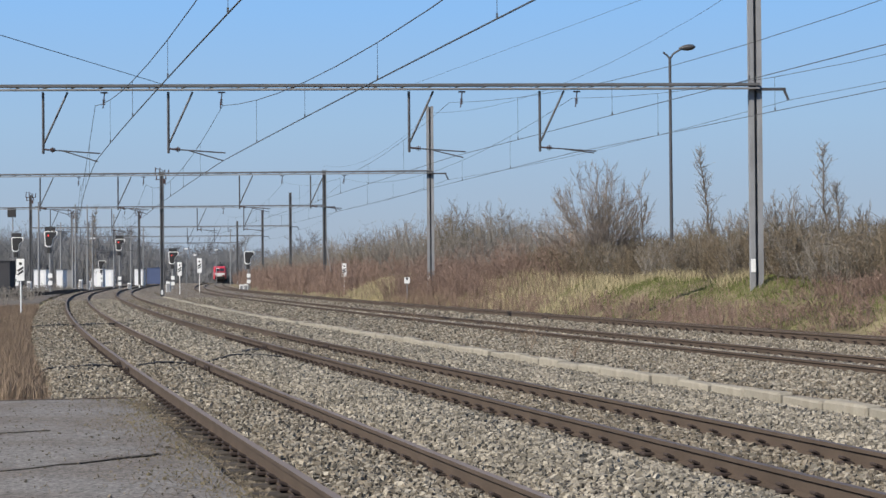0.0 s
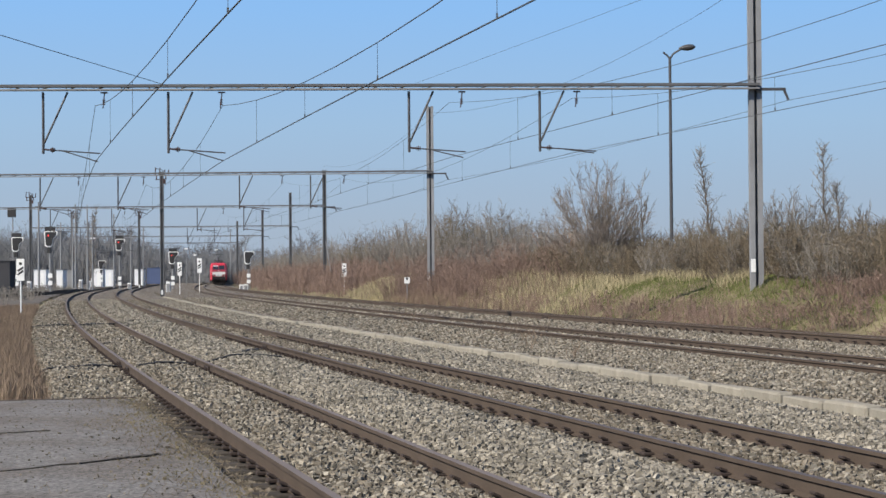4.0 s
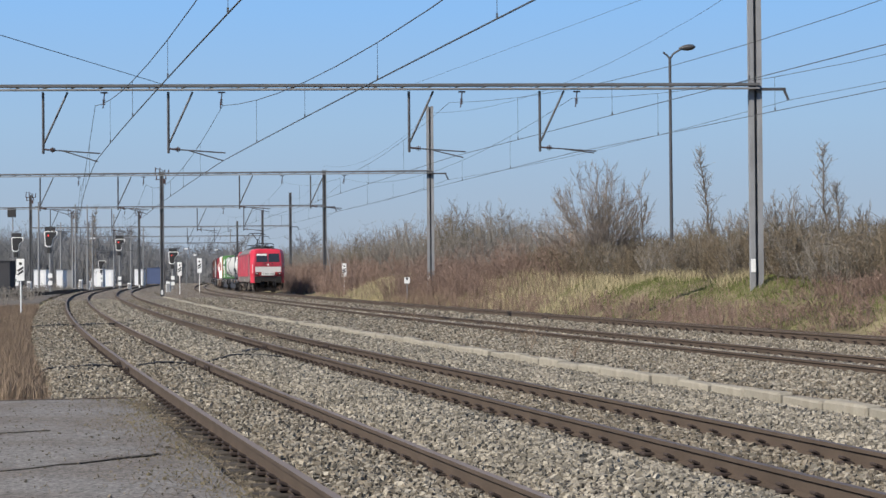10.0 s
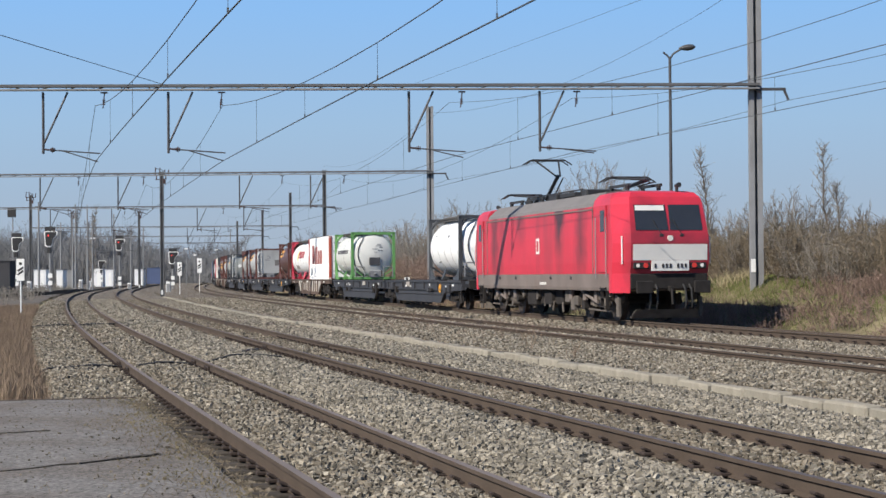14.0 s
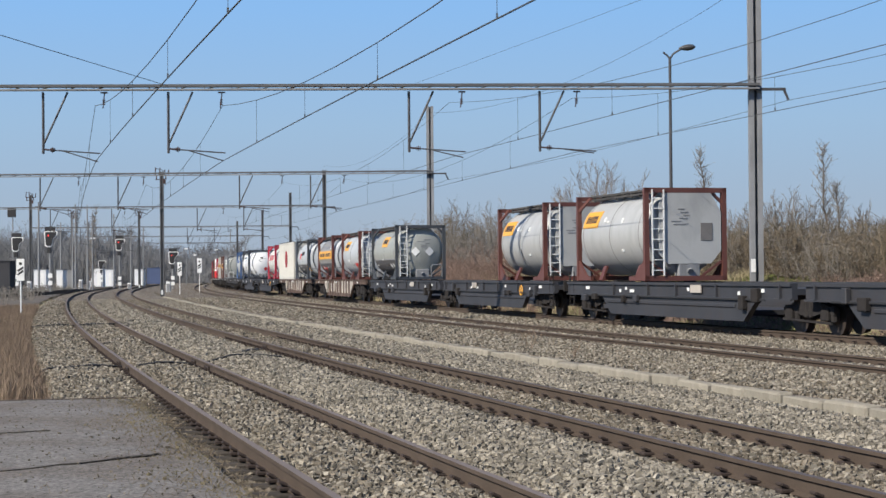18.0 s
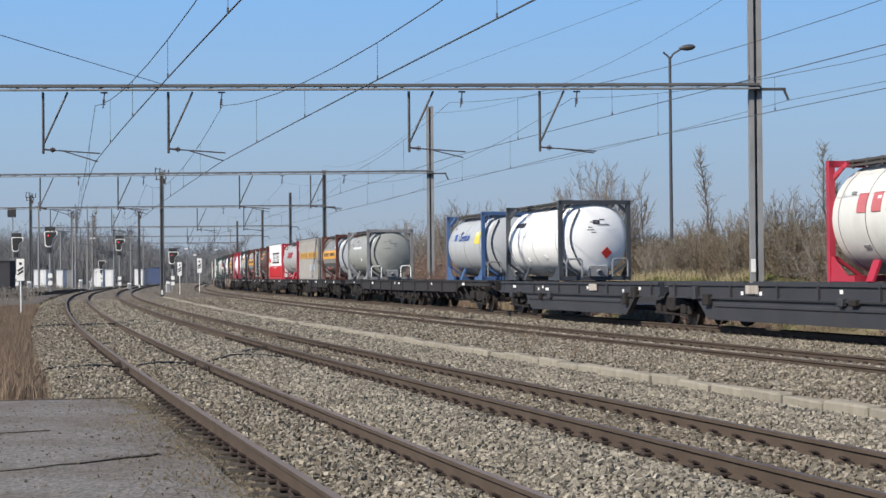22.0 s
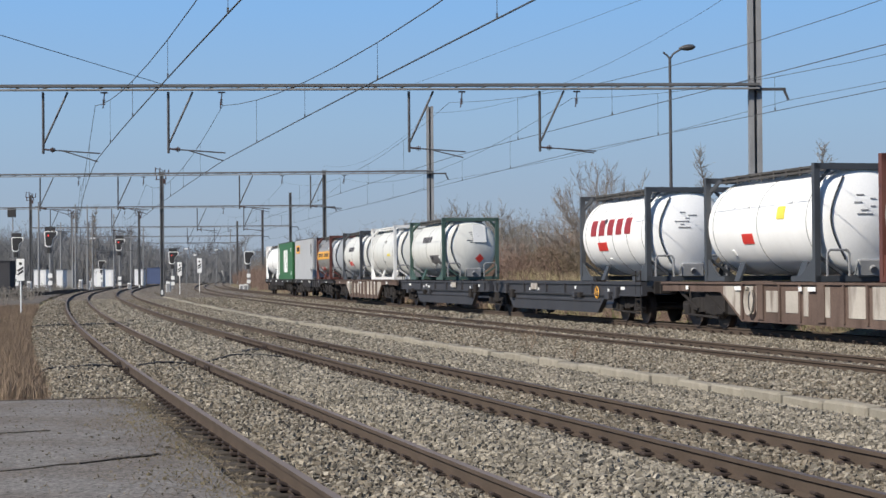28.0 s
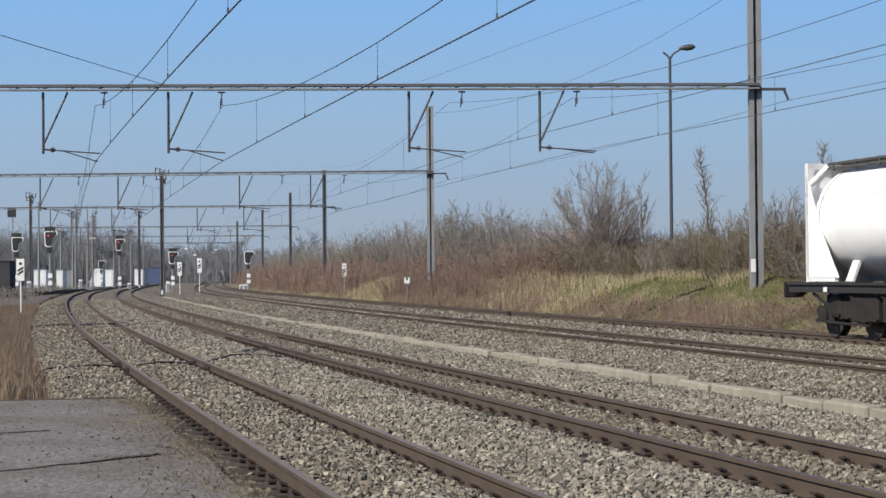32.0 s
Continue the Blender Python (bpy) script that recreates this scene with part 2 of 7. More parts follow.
def line_coords(px, py):
    """(s, o) of ground places, by the nearest point of the line."""
    sub = slice(300, 2300, 4)
    sx, sy, sp, ss = _X[sub], _Y[sub], _PHI[sub], _S[sub]
    so = np.zeros((len(px), 2))
    for i in range(0, len(px), 4000):
        dx, dy = px[i:i + 4000, None] - sx, py[i:i + 4000, None] - sy
        j = (dx * dx + dy * dy).argmin(1)
        k = np.arange(len(j))
        so[i:i + 4000, 0] = ss[j] + dx[k, j] * np.sin(sp[j]) + dy[k, j] * np.cos(sp[j])
        so[i:i + 4000, 1] = dx[k, j] * np.cos(sp[j]) - dy[k, j] * np.sin(sp[j])
    return so[:, 0], so[:, 1]


def step(x, a, b):
    t = np.clip((x - a) / (b - a), 0, 1)
    return t * t * (3 - 2 * t)


def bank_height(s, o):
    """Lie of the land beside the line, without its fall."""
    lump = 0.12 * np.sin(s * 0.23 + o * 0.4) + 0.08 * np.sin(s * 0.61 - o * 0.9)
    dd = o - (11.43 + 0.0056 * np.clip(s, -50, 430))
    tall = 1.32 - 0.6 * step(s, 85, 150)
    right = -0.32 + (tall + 0.32) * step(dd, 2.6, 7.2) + lump * step(dd, 3.0, 6.0)
    left = -0.17 + 0.25 * lump
    mid = np.full_like(o, -0.5)
    return np.where(o > 8, right, np.where(o < -6.1, left, mid))


def ground_z(x, y):
    s, o = line_coords(np.atleast_1d(np.asarray(x, float)), np.atleast_1d(np.asarray(y, float)))
    return bank_height(s, o) + fall(np.atleast_1d(x), np.atleast_1d(y))


def grid_mesh(name, pts, nu, nv, mats, smooth=True, face_mat=None):
    idx = np.arange(nu * nv).reshape(nu, nv)
    f = np.stack([idx[:-1, :-1], idx[1:, :-1], idx[1:, 1:], idx[:-1, 1:]], -1).reshape(-1, 4)
    me = bpy.data.meshes.new(name)
    me.from_pydata(pts.tolist(), [], f.tolist())
    for mm in mats:
        me.materials.append(mm)
    if face_mat is not None:
        me.polygons.foreach_set("material_index", face_mat.astype(np.int32))
    if smooth:
        me.shade_smooth()
    me.update()
    return me


# ------------------------------------------------------------------ ground
def build_ground():
    xs = np.concatenate([-np.geomspace(2500, 60, 16), np.arange(-56, 60, 1.2), np.geomspace(62, 2500, 16)])
    ys = np.concatenate([-np.geomspace(2000, 40, 12), np.arange(-34, 130, 1.2), np.geomspace(133, 4500, 40)])
    gx, gy = np.meshgrid(xs, ys, indexing="ij")
    x, y = gx.ravel(), gy.ravel()
    z = ground_z(x, y)
    far = step(np.hypot(x, y), 300, 700)
    z = z * (1 - far) + far * -1.6
    me = grid_mesh("ground", np.stack([x, y, z], 1), len(xs), len(ys), [M_EARTH])
    tagged(new("ground", me), "dry brown earth with thin winter grass beside the railway", "ground", kind="structure")


def strip(name, s, offs, zs, mats, label, category="ballast"):
    """A sheet swept along the line through the offsets offs at the heights zs (each a number or an array over s)."""
    cols = []
    for o, z in zip(offs, zs):
        z = np.broadcast_to(np.asarray(z, float), s.shape)
        o = np.broadcast_to(np.asarray(o, float), s.shape)
        cols.append(along(s, o, z)[0])
    pts = np.stack(cols, 1).reshape(-1, 3)
    jig = np.random.RandomState(3).normal(0, 0.006, len(pts))
    pts[:, 2] += jig
    me = grid_mesh(name, pts, len(s), len(offs), mats)
    return tagged(new(name, me), label, category, kind="structure")


def build_ballast():
    s = np.concatenate([np.arange(-30, 80, 0.5), np.arange(80, 480, 2.0)])
    oa = offset_of("A", s)
    cut = 0.07 * (1 - step(s, 20.0, 22.5))
    strip("ballast_bed", s,
          [oa - 2.7, oa - 2.2, oa - 1.4, oa - 0.92, oa - 0.6, oa, oa + 0.6, oa + 0.92, oa + 1.5, -1.9, -1.5, -0.92, -0.6, 0.0, 0.6, 0.92, 1.5, 2.4, 3.38],
          [-0.42, -0.17 - cut, -0.14 - cut, -0.185 - cut, -0.19, -0.14, -0.185, -0.185, -0.06, -0.04, -0.08, -0.185, -0.19, -0.14, -0.185, -0.185, -0.10, -0.14, -0.165],
          [M_BALLAST], "pale grey crushed-stone ballast under two near tracks")
    oc, od = offset_of("C", s), offset_of("D", s)
    strip("ballast_bed", s,
          [np.full_like(s, 3.42), oc - 2.6, oc - 1.4, oc - 0.92, oc - 0.6, oc, oc + 0.6, oc + 0.92, (oc + od) / 2, od - 0.92, od - 0.6, od, od + 0.6, od + 0.92, od + 1.6, od + 2.6, od + 3.4],
          [-0.05, -0.03, 0.0, -0.11, -0.11, -0.03, -0.11, -0.11, 0.06, 0.045, 0.04, 0.06, -0.01, -0.02, -0.02, -0.16, -0.45],
          [M_BALLAST], "pale grey crushed-stone ballast under two far tracks")


RAIL_PROF = [(-0.036, 0.0), (0.036, 0.0), (0.036, -0.036), (0.010, -0.05), (0.010, -0.145), (0.07, -0.16), (0.07, -0.172), (-0.07, -0.172), (-0.07, -0.16), (-0.010, -0.145), (-0.010, -0.05), (-0.036, -0.036)]


def build_tracks():
    s = np.concatenate([np.arange(-30, 60, 1.0), np.arange(60, 480, 3.0)])
    for k in "ABCD":
        o, slope, z0, cant = TRACK[k]
        track = thing("railway_track", {"A": "rusty railway track beside the platform", "B": "rusty railway track beside the concrete kerb",
                                        "C": "railway track behind a low concrete kerb", "D": "railway track at the foot of the grassy bank"}[k],
                      "railway track", "railway tracks", m=Matrix.Translation(track_point(k, 0)[0]))
        inv = track.matrix_basis.inverted()
        for side in (-1, 1):
            rings = []
            for q, (px, pz) in enumerate(RAIL_PROF):
                c, _ = along(s, offset_of(k, s) + side * 0.7525 + px, z0 - side * cant / 2 + pz)
                rings.append(c)
            pts = np.stack(rings, 1).reshape(-1, 3) - np.array(track.matrix_basis.translation)
            nu, nv = len(s), len(RAIL_PROF)
            idx = np.arange(nu * nv).reshape(nu, nv)
            nxt = np.roll(idx, -1, axis=1)
            f = np.stack([idx[:-1], idx[1:], nxt[1:], nxt[:-1]], -1)
            fm = np.zeros(f.shape[:2], np.int32)
            fm[:, 0] = 1
            me = bpy.data.meshes.new("rail")
            me.from_pydata(pts.tolist(), [], f.reshape(-1, 4).tolist())
            me.materials.append(M_RAIL)
            me.materials.append(M_RAIL_TOP if k == "A" else M_RAIL_TOP_DULL)
            me.polygons.foreach_set("material_index", fm.ravel())
            me.shade_flat()
            me.update()
            part("rail", me, None, track)


# ------------------------------------------------------------------ overhead line
# Each portal: y of the left and of the right end, x of the left end, of the right mast, and of any other masts; height of the masts.
PORTALS = [
    dict(yl=56.4, yr=58.2, xl=-23.0, xr=10.68, top=12.4, masts=[]),
    dict(yl=105.8, yr=105.2, xl=-37.0, xr=-0.75, top=12.0, masts=[]),
    dict(yl=155.5, yr=155.0, xl=-52.0, xr=-10.7, top=11.2, masts=[-25.45]),
    dict(yl=217.0, yr=217.0, xl=-52.2, xr=-19.3, top=12.2, masts=[]),
    dict(yl=268.0, yr=268.0, xl=-58.0, xr=-28.2, top=12.0, masts=[-47.5]),
    dict(yl=321.0, yr=321.0, xl=-66.5, xr=-38.5, top=12.0, masts=[]),
]
BEAM = 7.96
WIRE_H, MESS_H = 5.5, 7.35


def build_mast(x, y, top, heavy, z0, parent, mat):
    """Two steel channels with a recessed web between them, on a concrete foot."""
    g = 0.135 if heavy else 0.12
    w = 0.17 if heavy else 0.10
    at = Matrix.Translation((x, y, z0))
    for sx in (-1, 1):
        bm = bmesh.new()
        box(bm, sx * g, 0, (top - 0.4) / 2, w, 0.26, top + 0.4)
        part("channel", bm, mat, parent, m=at)
    bm = bmesh.new()
    box(bm, 0, 0.05, (top - 0.4) / 2, 2 * g - w, 0.05, top + 0.3)
    part("web_plate", bm, M_MAST_DARK, parent, m=at)
    bm = bmesh.new()
    box(bm, 0, 0, -0.48, 0.62, 0.5, 0.7, bevel=0.03)
    part("concrete_foot", bm, M_CONCRETE, parent, m=at)
    bm = bmesh.new()
    box(bm, -0.135 if heavy else 0, -0.15, 0.75, 0.16, 0.02, 0.45, bevel=0.005)
    part("number_plate_bar", bm, M_WHITE, parent, "blank white plate", m=at)


def portal_y(p, x):
    f = (x - p["xl"]) / (p["xr"] - p["xl"])
    return p["yl"] + f * (p["yr"] - p["yl"])


def track_under(k, p):
    """Where track k passes under the portal p."""
    s = np.arange(20, 420, 0.25)
    x, y, _ = at_line(s, offset_of(k, s))
    f = (x - p["xl"]) / (p["xr"] - p["xl"])
    i = int(np.abs(y - (p["yl"] + f * (p["yr"] - p["yl"]))).argmin())
    return float(s[i])


# how far the drop tubes stand off their usual place beside the track, by portal and track
TUBE_SHIFT = {(0, "A"): -0.25, (0, "D"): 0.53, (1, "A"): -0.6, (1, "B"): 0.2, (1, "C"): -0.85, (1, "D"): -0.28, (2, "A"): -0.9, (2, "B"): 0.6, (2, "C"): -0.6}


def build_portals():
    for n, p in enumerate(PORTALS):
        heavy = n < 3
        zf = float(fall(p["xr"], p["yr"]))
        root = thing("catenary_portal", "weathered grey steel overhead-line portal spanning four tracks", "catenary portal", "overhead line portals")
        a, b = Vector((p["xl"], p["yl"], BEAM + zf)), Vector((p["xr"] + 0.1, p["yr"], BEAM + zf))
        for dz, th, mat in ((-0.085, 0.05, M_STEEL), (0.045, 0.09, M_MAST_DARK)):
            bm = bmesh.new()
            bar(bm, a + Vector((0, 0, dz)), b + Vector((0, 0, dz)), 0.26, th)
            part("beam_chord", bm, mat, root)
        bm = bmesh.new()
        L = (b - a).length
        c = int(L / 0.9)
        for i in range(c):
            q = a.lerp(b, (i + 0.5) / c)
            r = a.lerp(b, (i + 1.0) / c)
            bar(bm, q + Vector((0, 0.1, -0.09)), r + Vector((0, 0.1, 0.06)), 0.03, 0.03)
            bar(bm, q + Vector((0, 0.1, 0.06)), q + Vector((0, 0.1, -0.09)), 0.03, 0.03)
        tagged(part("beam_lacing", bm, M_STEEL, root), kind="stuff")
        for mx in [p["xr"], p["xl"]] + p["masts"]:
            my = portal_y(p, mx)
            gz = float(ground_z(mx, my)[0])
            build_mast(mx, my + 0.25, p["top"] + zf - gz, n < 2, gz, root, M_STEEL if n < 2 else M_MAST_DARK)
        # feeder bracket on the outer side of the mast
        bm = bmesh.new()
        bar(bm, (p["xr"], p["yr"], BEAM + zf - 0.12), (p["xr"] + 1.0, p["yr"], BEAM + zf - 0.12), 0.09, 0.09)
        tube(bm, (p["xr"] + 0.95, p["yr"], BEAM + zf - 0.15), (p["xr"] + 1.1, p["yr"], BEAM + zf - 0.5), 0.045, seg=6)
        part("feeder_bracket", bm, M_DARKSTEEL, root)
        if n == 2:
            bm = bmesh.new()
            tube(bm, (p["xr"] + 0.1, p["yr"], 4.4), (p["xr"] + 0.95, p["yr"], -0.6), 0.06, seg=6)
            part("stay", bm, M_STEEL, root)
        for mx in (p["masts"] + [p["xl"]]) if n >= 2 else []:
            my = portal_y(p, mx) + 0.25
            bm = bmesh.new()
            zt = p["top"] + zf
            bar(bm, (mx - 0.7, my, zt - 0.35), (mx + 0.7, my, zt - 0.35), 0.08, 0.08)
            for d in (-0.6, -0.2, 0.25, 0.6):
                tube(bm, (mx + d, my, zt - 0.3), (mx + d + 0.05, my, zt + 0.15 + 0.2 * (d < 0)), 0.05, seg=6)
            bar(bm, (mx - 0.55, my - 0.15, zt - 0.75), (mx + 0.5, my - 0.15, zt - 0.7), 0.07, 0.06)
            bar(bm, (mx - 0.6, my, zt + 0.3), (mx + 0.25, my, zt + 0.05), 0.05, 0.05)
            box(bm, mx + 0.28, my - 0.2, zt - 0.95, 0.22, 0.2, 0.4, bevel=0.02)
            for d in (-0.45, 0.4):
                tube(bm, (mx + d, my - 0.15, zt - 0.7), (mx + d, my - 0.15, zt - 0.3), 0.055, seg=6)
            part("switch_gear", bm, M_INSUL, root, "isolating switch on the mast top")
        for k in "ABCD":
            s = track_under(k, p)
            q, h = track_point(k, s)
            y = portal_y(p, q.x)
            zb = BEAM + zf - 0.15
            bm = bmesh.new()
            tx = q.x - 1.75 + TUBE_SHIFT.get((n, k), 0.0)
            tube(bm, (tx, y, zb), (tx, y, zb - 2.05), 0.045, seg=8)
            part("drop_tube", bm, M_DARKSTEEL, root)
            bm = bmesh.new()
            tube(bm, (tx + 0.82, y, zb), (tx + 0.03, y, zb - 1.7), 0.035, seg=8)
            part("strut", bm, M_DARKSTEEL, root)
            bm = bmesh.new()
            tube(bm, (tx - 0.05, y, zb - 1.9), (tx + 1.9, y, zb - 2.05), 0.022, seg=6)
            tube(bm, (tx + 0.6, y, zb - 1.94), (tx + 1.82, y, q.z + WIRE_H), 0.02, seg=6)
            part("registration_arm", bm, M_DARKSTEEL, root)
            bm = bmesh.new()
            for i in range(3):
                tube(bm, (tx + 0.24 + i * 0.055, y, zb - 1.92), (tx + 0.275 + i * 0.055, y, zb - 1.92), 0.062 + 0.03 * (i == 1), seg=10)
            tube(bm, (tx + 0.02, y, zb - 1.9), (tx + 0.24, y, zb - 1.92), 0.03, seg=6)
            part("insulator", bm, M_INSUL, root)
            bm = bmesh.new()
            mx = q.x + 0.05
            bar(bm, (mx - 0.13, y, zb - 0.03), (mx + 0.1, y, zb - 0.03), 0.08, 0.05)
            for i in range(3):
                tube(bm, (mx - 0.03, y, zb - 0.26 - i * 0.07), (mx - 0.03, y, zb - 0.30 - i * 0.07), 0.05, seg=8)
            tube(bm, (mx, y, zb), (mx - 0.06, y, zb - 0.55), 0.02, seg=6)
            part("messenger_hanger", bm, M_INSUL, root)


def wire_mesh(pts, r):
    bm = bmesh.new()
    rings = []
    for i, q in enumerate(pts):
        d = (Vector(pts[min(i + 1, len(pts) - 1)]) - Vector(pts[max(i - 1, 0)])).normalized()
        u = d.cross(Vector((0, 0, 1))).normalized()
        v = u.cross(d)
        rings.append([Vector(q) + r * (math.cos(a) * u + math.sin(a) * v) for a in (0.5, 2.0, 3.6, 5.2)])
    loft(bm, rings)
    return bm


def build_wires():
    for k in "ABCD":
        near, first = {"A": (0.3, -0.24), "B": (0.45, 0.05), "C": (0.6, -0.4), "D": (0.9, -0.13)}[k]
        stops = [(-40.0, -0.2), (4.0, near)] + [(track_under(k, p), first if i == 0 else 0.15 if i % 2 else -0.15) for i, p in enumerate(PORTALS)]
        root = thing("overhead_wire", "dark contact wire hung from a sagging carrier cable by droppers", "overhead wire", "overhead wires")
        con, mes = [], []
        for (s0, o0), (s1, o1) in zip(stops, stops[1:]):
            n = 12
            for i in range(n + (s1 == stops[-1][0])):
                f = i / n
                q, _ = track_point(k, s0 + f * (s1 - s0), o0 + f * (o1 - o0))
                sag = 4 * f * (1 - f)
                con.append(q + Vector((0, 0, WIRE_H - 0.03 * sag)))
                mes.append(q + Vector((0, 0, MESS_H - 1.15 * sag)))
                if 0 < i < n and i % 2 == 0 and s1 < 200:
                    bm = bmesh.new()
                    tube(bm, con[-1], mes[-1], 0.005, seg=4)
                    box(bm, con[-1].x, con[-1].y, con[-1].z + 0.04, 0.03, 0.03, 0.09)
                    part("dropper", bm, M_WIRE, root)
        fine = 1.0 if k in "AB" else 0.62
        part("contact_wire", wire_mesh(con, 0.014 * fine), M_WIRE, root)
        part("carrier_cable", wire_mesh(mes, 0.011 * fine), M_WIRE, root)
    root = thing("span_wire", "thin guy wire stretched from the portal beam", "overhead wire", "overhead wires")
    a, b = Vector((-9.1, 56.9, 7.86)), Vector((-10.3, 40.0, 7.23))
    part("cable", wire_mesh([a.lerp(b, f * 0.5) for f in range(5)], 0.010), M_WIRE, root)
    root = thing("span_wire", "thin guy wire stretched from the portal beam", "overhead wire", "overhead wires")
    a, b = Vector((-0.92, 57.0, 7.86)), Vector((4.8, 40.0, 7.98))
    part("cable", wire_mesh([a.lerp(b, f * 0.5) for f in range(5)], 0.006), M_WIRE, root)
    # feeder cable along the outer brackets
    root = thing("feeder_cable", "thin grey feeder cable strung along the portal masts", "overhead wire", "overhead wires")
    pts = []
    ends = [(24.5, 6.0)] + [(p["xr"] + 1.1, p["yr"]) for p in PORTALS]
    for (x0, y0), (x1, y1) in zip(ends, ends[1:]):
        for i in range(10):
            f = i / 10
            x, y = x0 + f * (x1 - x0), y0 + f * (y1 - y0)
            pts.append(Vector((x, y, BEAM - 0.5 + float(fall(x, y)) - 0.25 * 4 * f * (1 - f))))
    part("cable", wire_mesh(pts, 0.008), M_WIRE, root)
    for top_x in (0.0,):
        pts = []
        ends = [(22.0, 6.0)] + [(p["xr"], p["yr"] + 0.25) for p in PORTALS]
        for (x0, y0), (x1, y1) in zip(ends, ends[1:]):
            for i in range(10):
                f = i / 10
                x, y = x0 + f * (x1 - x0), y0 + f * (y1 - y0)
                pts.append(Vector((x, y, 11.6 + float(fall(x, y)) - 1.2 * 4 * f * (1 - f))))
        root = thing("earth_wire", "thin grey earth wire strung over the mast tops", "overhead wire", "overhead wires")
        part("cable", wire_mesh(pts, 0.007), M_WIRE, root)


# ------------------------------------------------------------------ the train
M_LOCO = material("dusty_red_paint", (0.55, 0.030, 0.055), 0.4, var=0.15, scale=0.8, fine=30, bump=0.03, stain=0.5, stain_col=(0.16, 0.035, 0.04), stain_scale=(0.42, 0.42, 0.07))


def soot_and_dark_ends(mat, streaks):
    """Dark soot run down the paint from the roof, and both cab ends darkened: x of the middle, half width, height where
    it fades out, strength.
    """
    N, L = mat.node_tree.nodes, mat.node_tree.links
    bsdf = N["Principled BSDF"]
    col = bsdf.inputs["Base Color"].links[0].from_socket
    tc = N.new("ShaderNodeTexCoord")
    noise = N.new("ShaderNodeTexNoise")
    noise.inputs["Scale"].default_value, noise.inputs["Detail"].default_value = 1.6, 5
    L.new(tc.outputs["Object"], noise.inputs["Vector"])
    sep = N.new("ShaderNodeSeparateXYZ")
    L.new(tc.outputs["Object"], sep.inputs[0])
    def calc(op, a, b):
        t = N.new("ShaderNodeMath")
        t.operation, t.use_clamp = op, False
        for i, v in enumerate((a, b)):
            if isinstance(v, (int, float)):
                t.inputs[i].default_value = v
            else:
                L.new(v, t.inputs[i])
        return t.outputs[0]
    wob = calc("MULTIPLY", calc("SUBTRACT", noise.outputs["Fac"], 0.5), 1.1)
    x = calc("ADD", sep.outputs[0], wob)
    for x0, w, z0, amount in streaks:
        f = calc("SUBTRACT", 1.0, calc("DIVIDE", calc("ABSOLUTE", calc("SUBTRACT", x, x0), 0), w))
        f = calc("MAXIMUM", f, 0.0)
        g = calc("MINIMUM", calc("MAXIMUM", calc("MULTIPLY", calc("SUBTRACT", sep.outputs[2], z0), 0.9), 0.0), 1.0)
        f = calc("MULTIPLY", calc("MULTIPLY", f, g), amount)
        mx = N.new("ShaderNodeMix")
        mx.data_type = "RGBA"
        L.new(f, mx.inputs[0])
        L.new(col, mx.inputs[6])
        mx.inputs[7].default_value = (0.06, 0.022, 0.026, 1)
        col = mx.outputs[2]
    L.new(col, bsdf.inputs["Base Color"])


# the last two rows darken both cab ends over their full height
soot_and_dark_ends(M_LOCO, ((2.7, 0.6, 1.9, 1.4), (-1.8, 0.9, 2.3, 0.9), (5.0, 0.7, 1.0, 0.7), (-5.2, 0.6, 1.0, 0.8), (0.6, 1.6, 2.9, 0.5), (-3.6, 0.9, 2.6, 0.5), (9.3, 0.9, -3.0, 0.95), (-9.3, 0.9, -3.0, 0.95)))
M_LOCO_GREY = material("dirty_grey_skirt", (0.17, 0.14, 0.125), 0.7, var=0.25, scale=1.2, fine=30, bump=0.05, stain=0.4, stain_col=(0.14, 0.10, 0.08))
M_ROOF = material("sooty_roof_grey", (0.16, 0.15, 0.145), 0.7, var=0.2, scale=1.5, fine=30, bump=0.05)
M_LOCO_WHITE = material("grubby_white_front", (0.72, 0.70, 0.66), 0.5, var=0.08, scale=2, fine=30, bump=0.03)
M_GLASS = material("dark_cab_glass", (0.03, 0.035, 0.045), 0.08, var=0.1, scale=1, fine=5, bump=0)
M_UNDER = material("grimy_running_gear", (0.028, 0.025, 0.024), 0.85, var=0.3, scale=4, fine=30, bump=0.2)
M_WHEEL = material("rusty_brown_wheel", (0.055, 0.042, 0.036), 0.6, metal=0.3, var=0.2, scale=4, fine=30, bump=0.1)
M_LAMP = material("headlight_glass", (0.75, 0.72, 0.66), 0.2, var=0.0, bump=0, emit=0.04)
M_GEAR = material("black_roof_gear", (0.025, 0.025, 0.027), 0.6, var=0.25, scale=4, fine=30, bump=0.1)
M_DUST = material("dusty_loco_running_gear", (0.115, 0.10, 0.088), 0.85, var=0.4, scale=3, fine=30, bump=0.2)
M_GRIME = material("dark_grey_wagon_paint", (0.036, 0.037, 0.043), 0.6, var=0.25, scale=1.0, fine=30, bump=0.05, stain=0.35, stain_col=(0.05, 0.04, 0.035))
M_RUSTPALE = material("pale_rusty_wagon_paint", (0.40, 0.365, 0.32), 0.75, var=0.3, scale=0.8, fine=25, bump=0.06, stain=0.95, stain_col=(0.10, 0.065, 0.05), stain_scale=(1.1, 1.1, 0.2))
M_RUST = material("brown_rusty_sill", (0.12, 0.085, 0.07), 0.8, var=0.35, scale=1.2, fine=25, bump=0.1, stain=0.6, stain_col=(0.06, 0.04, 0.033), stain_scale=(1.5, 1.5, 0.2))
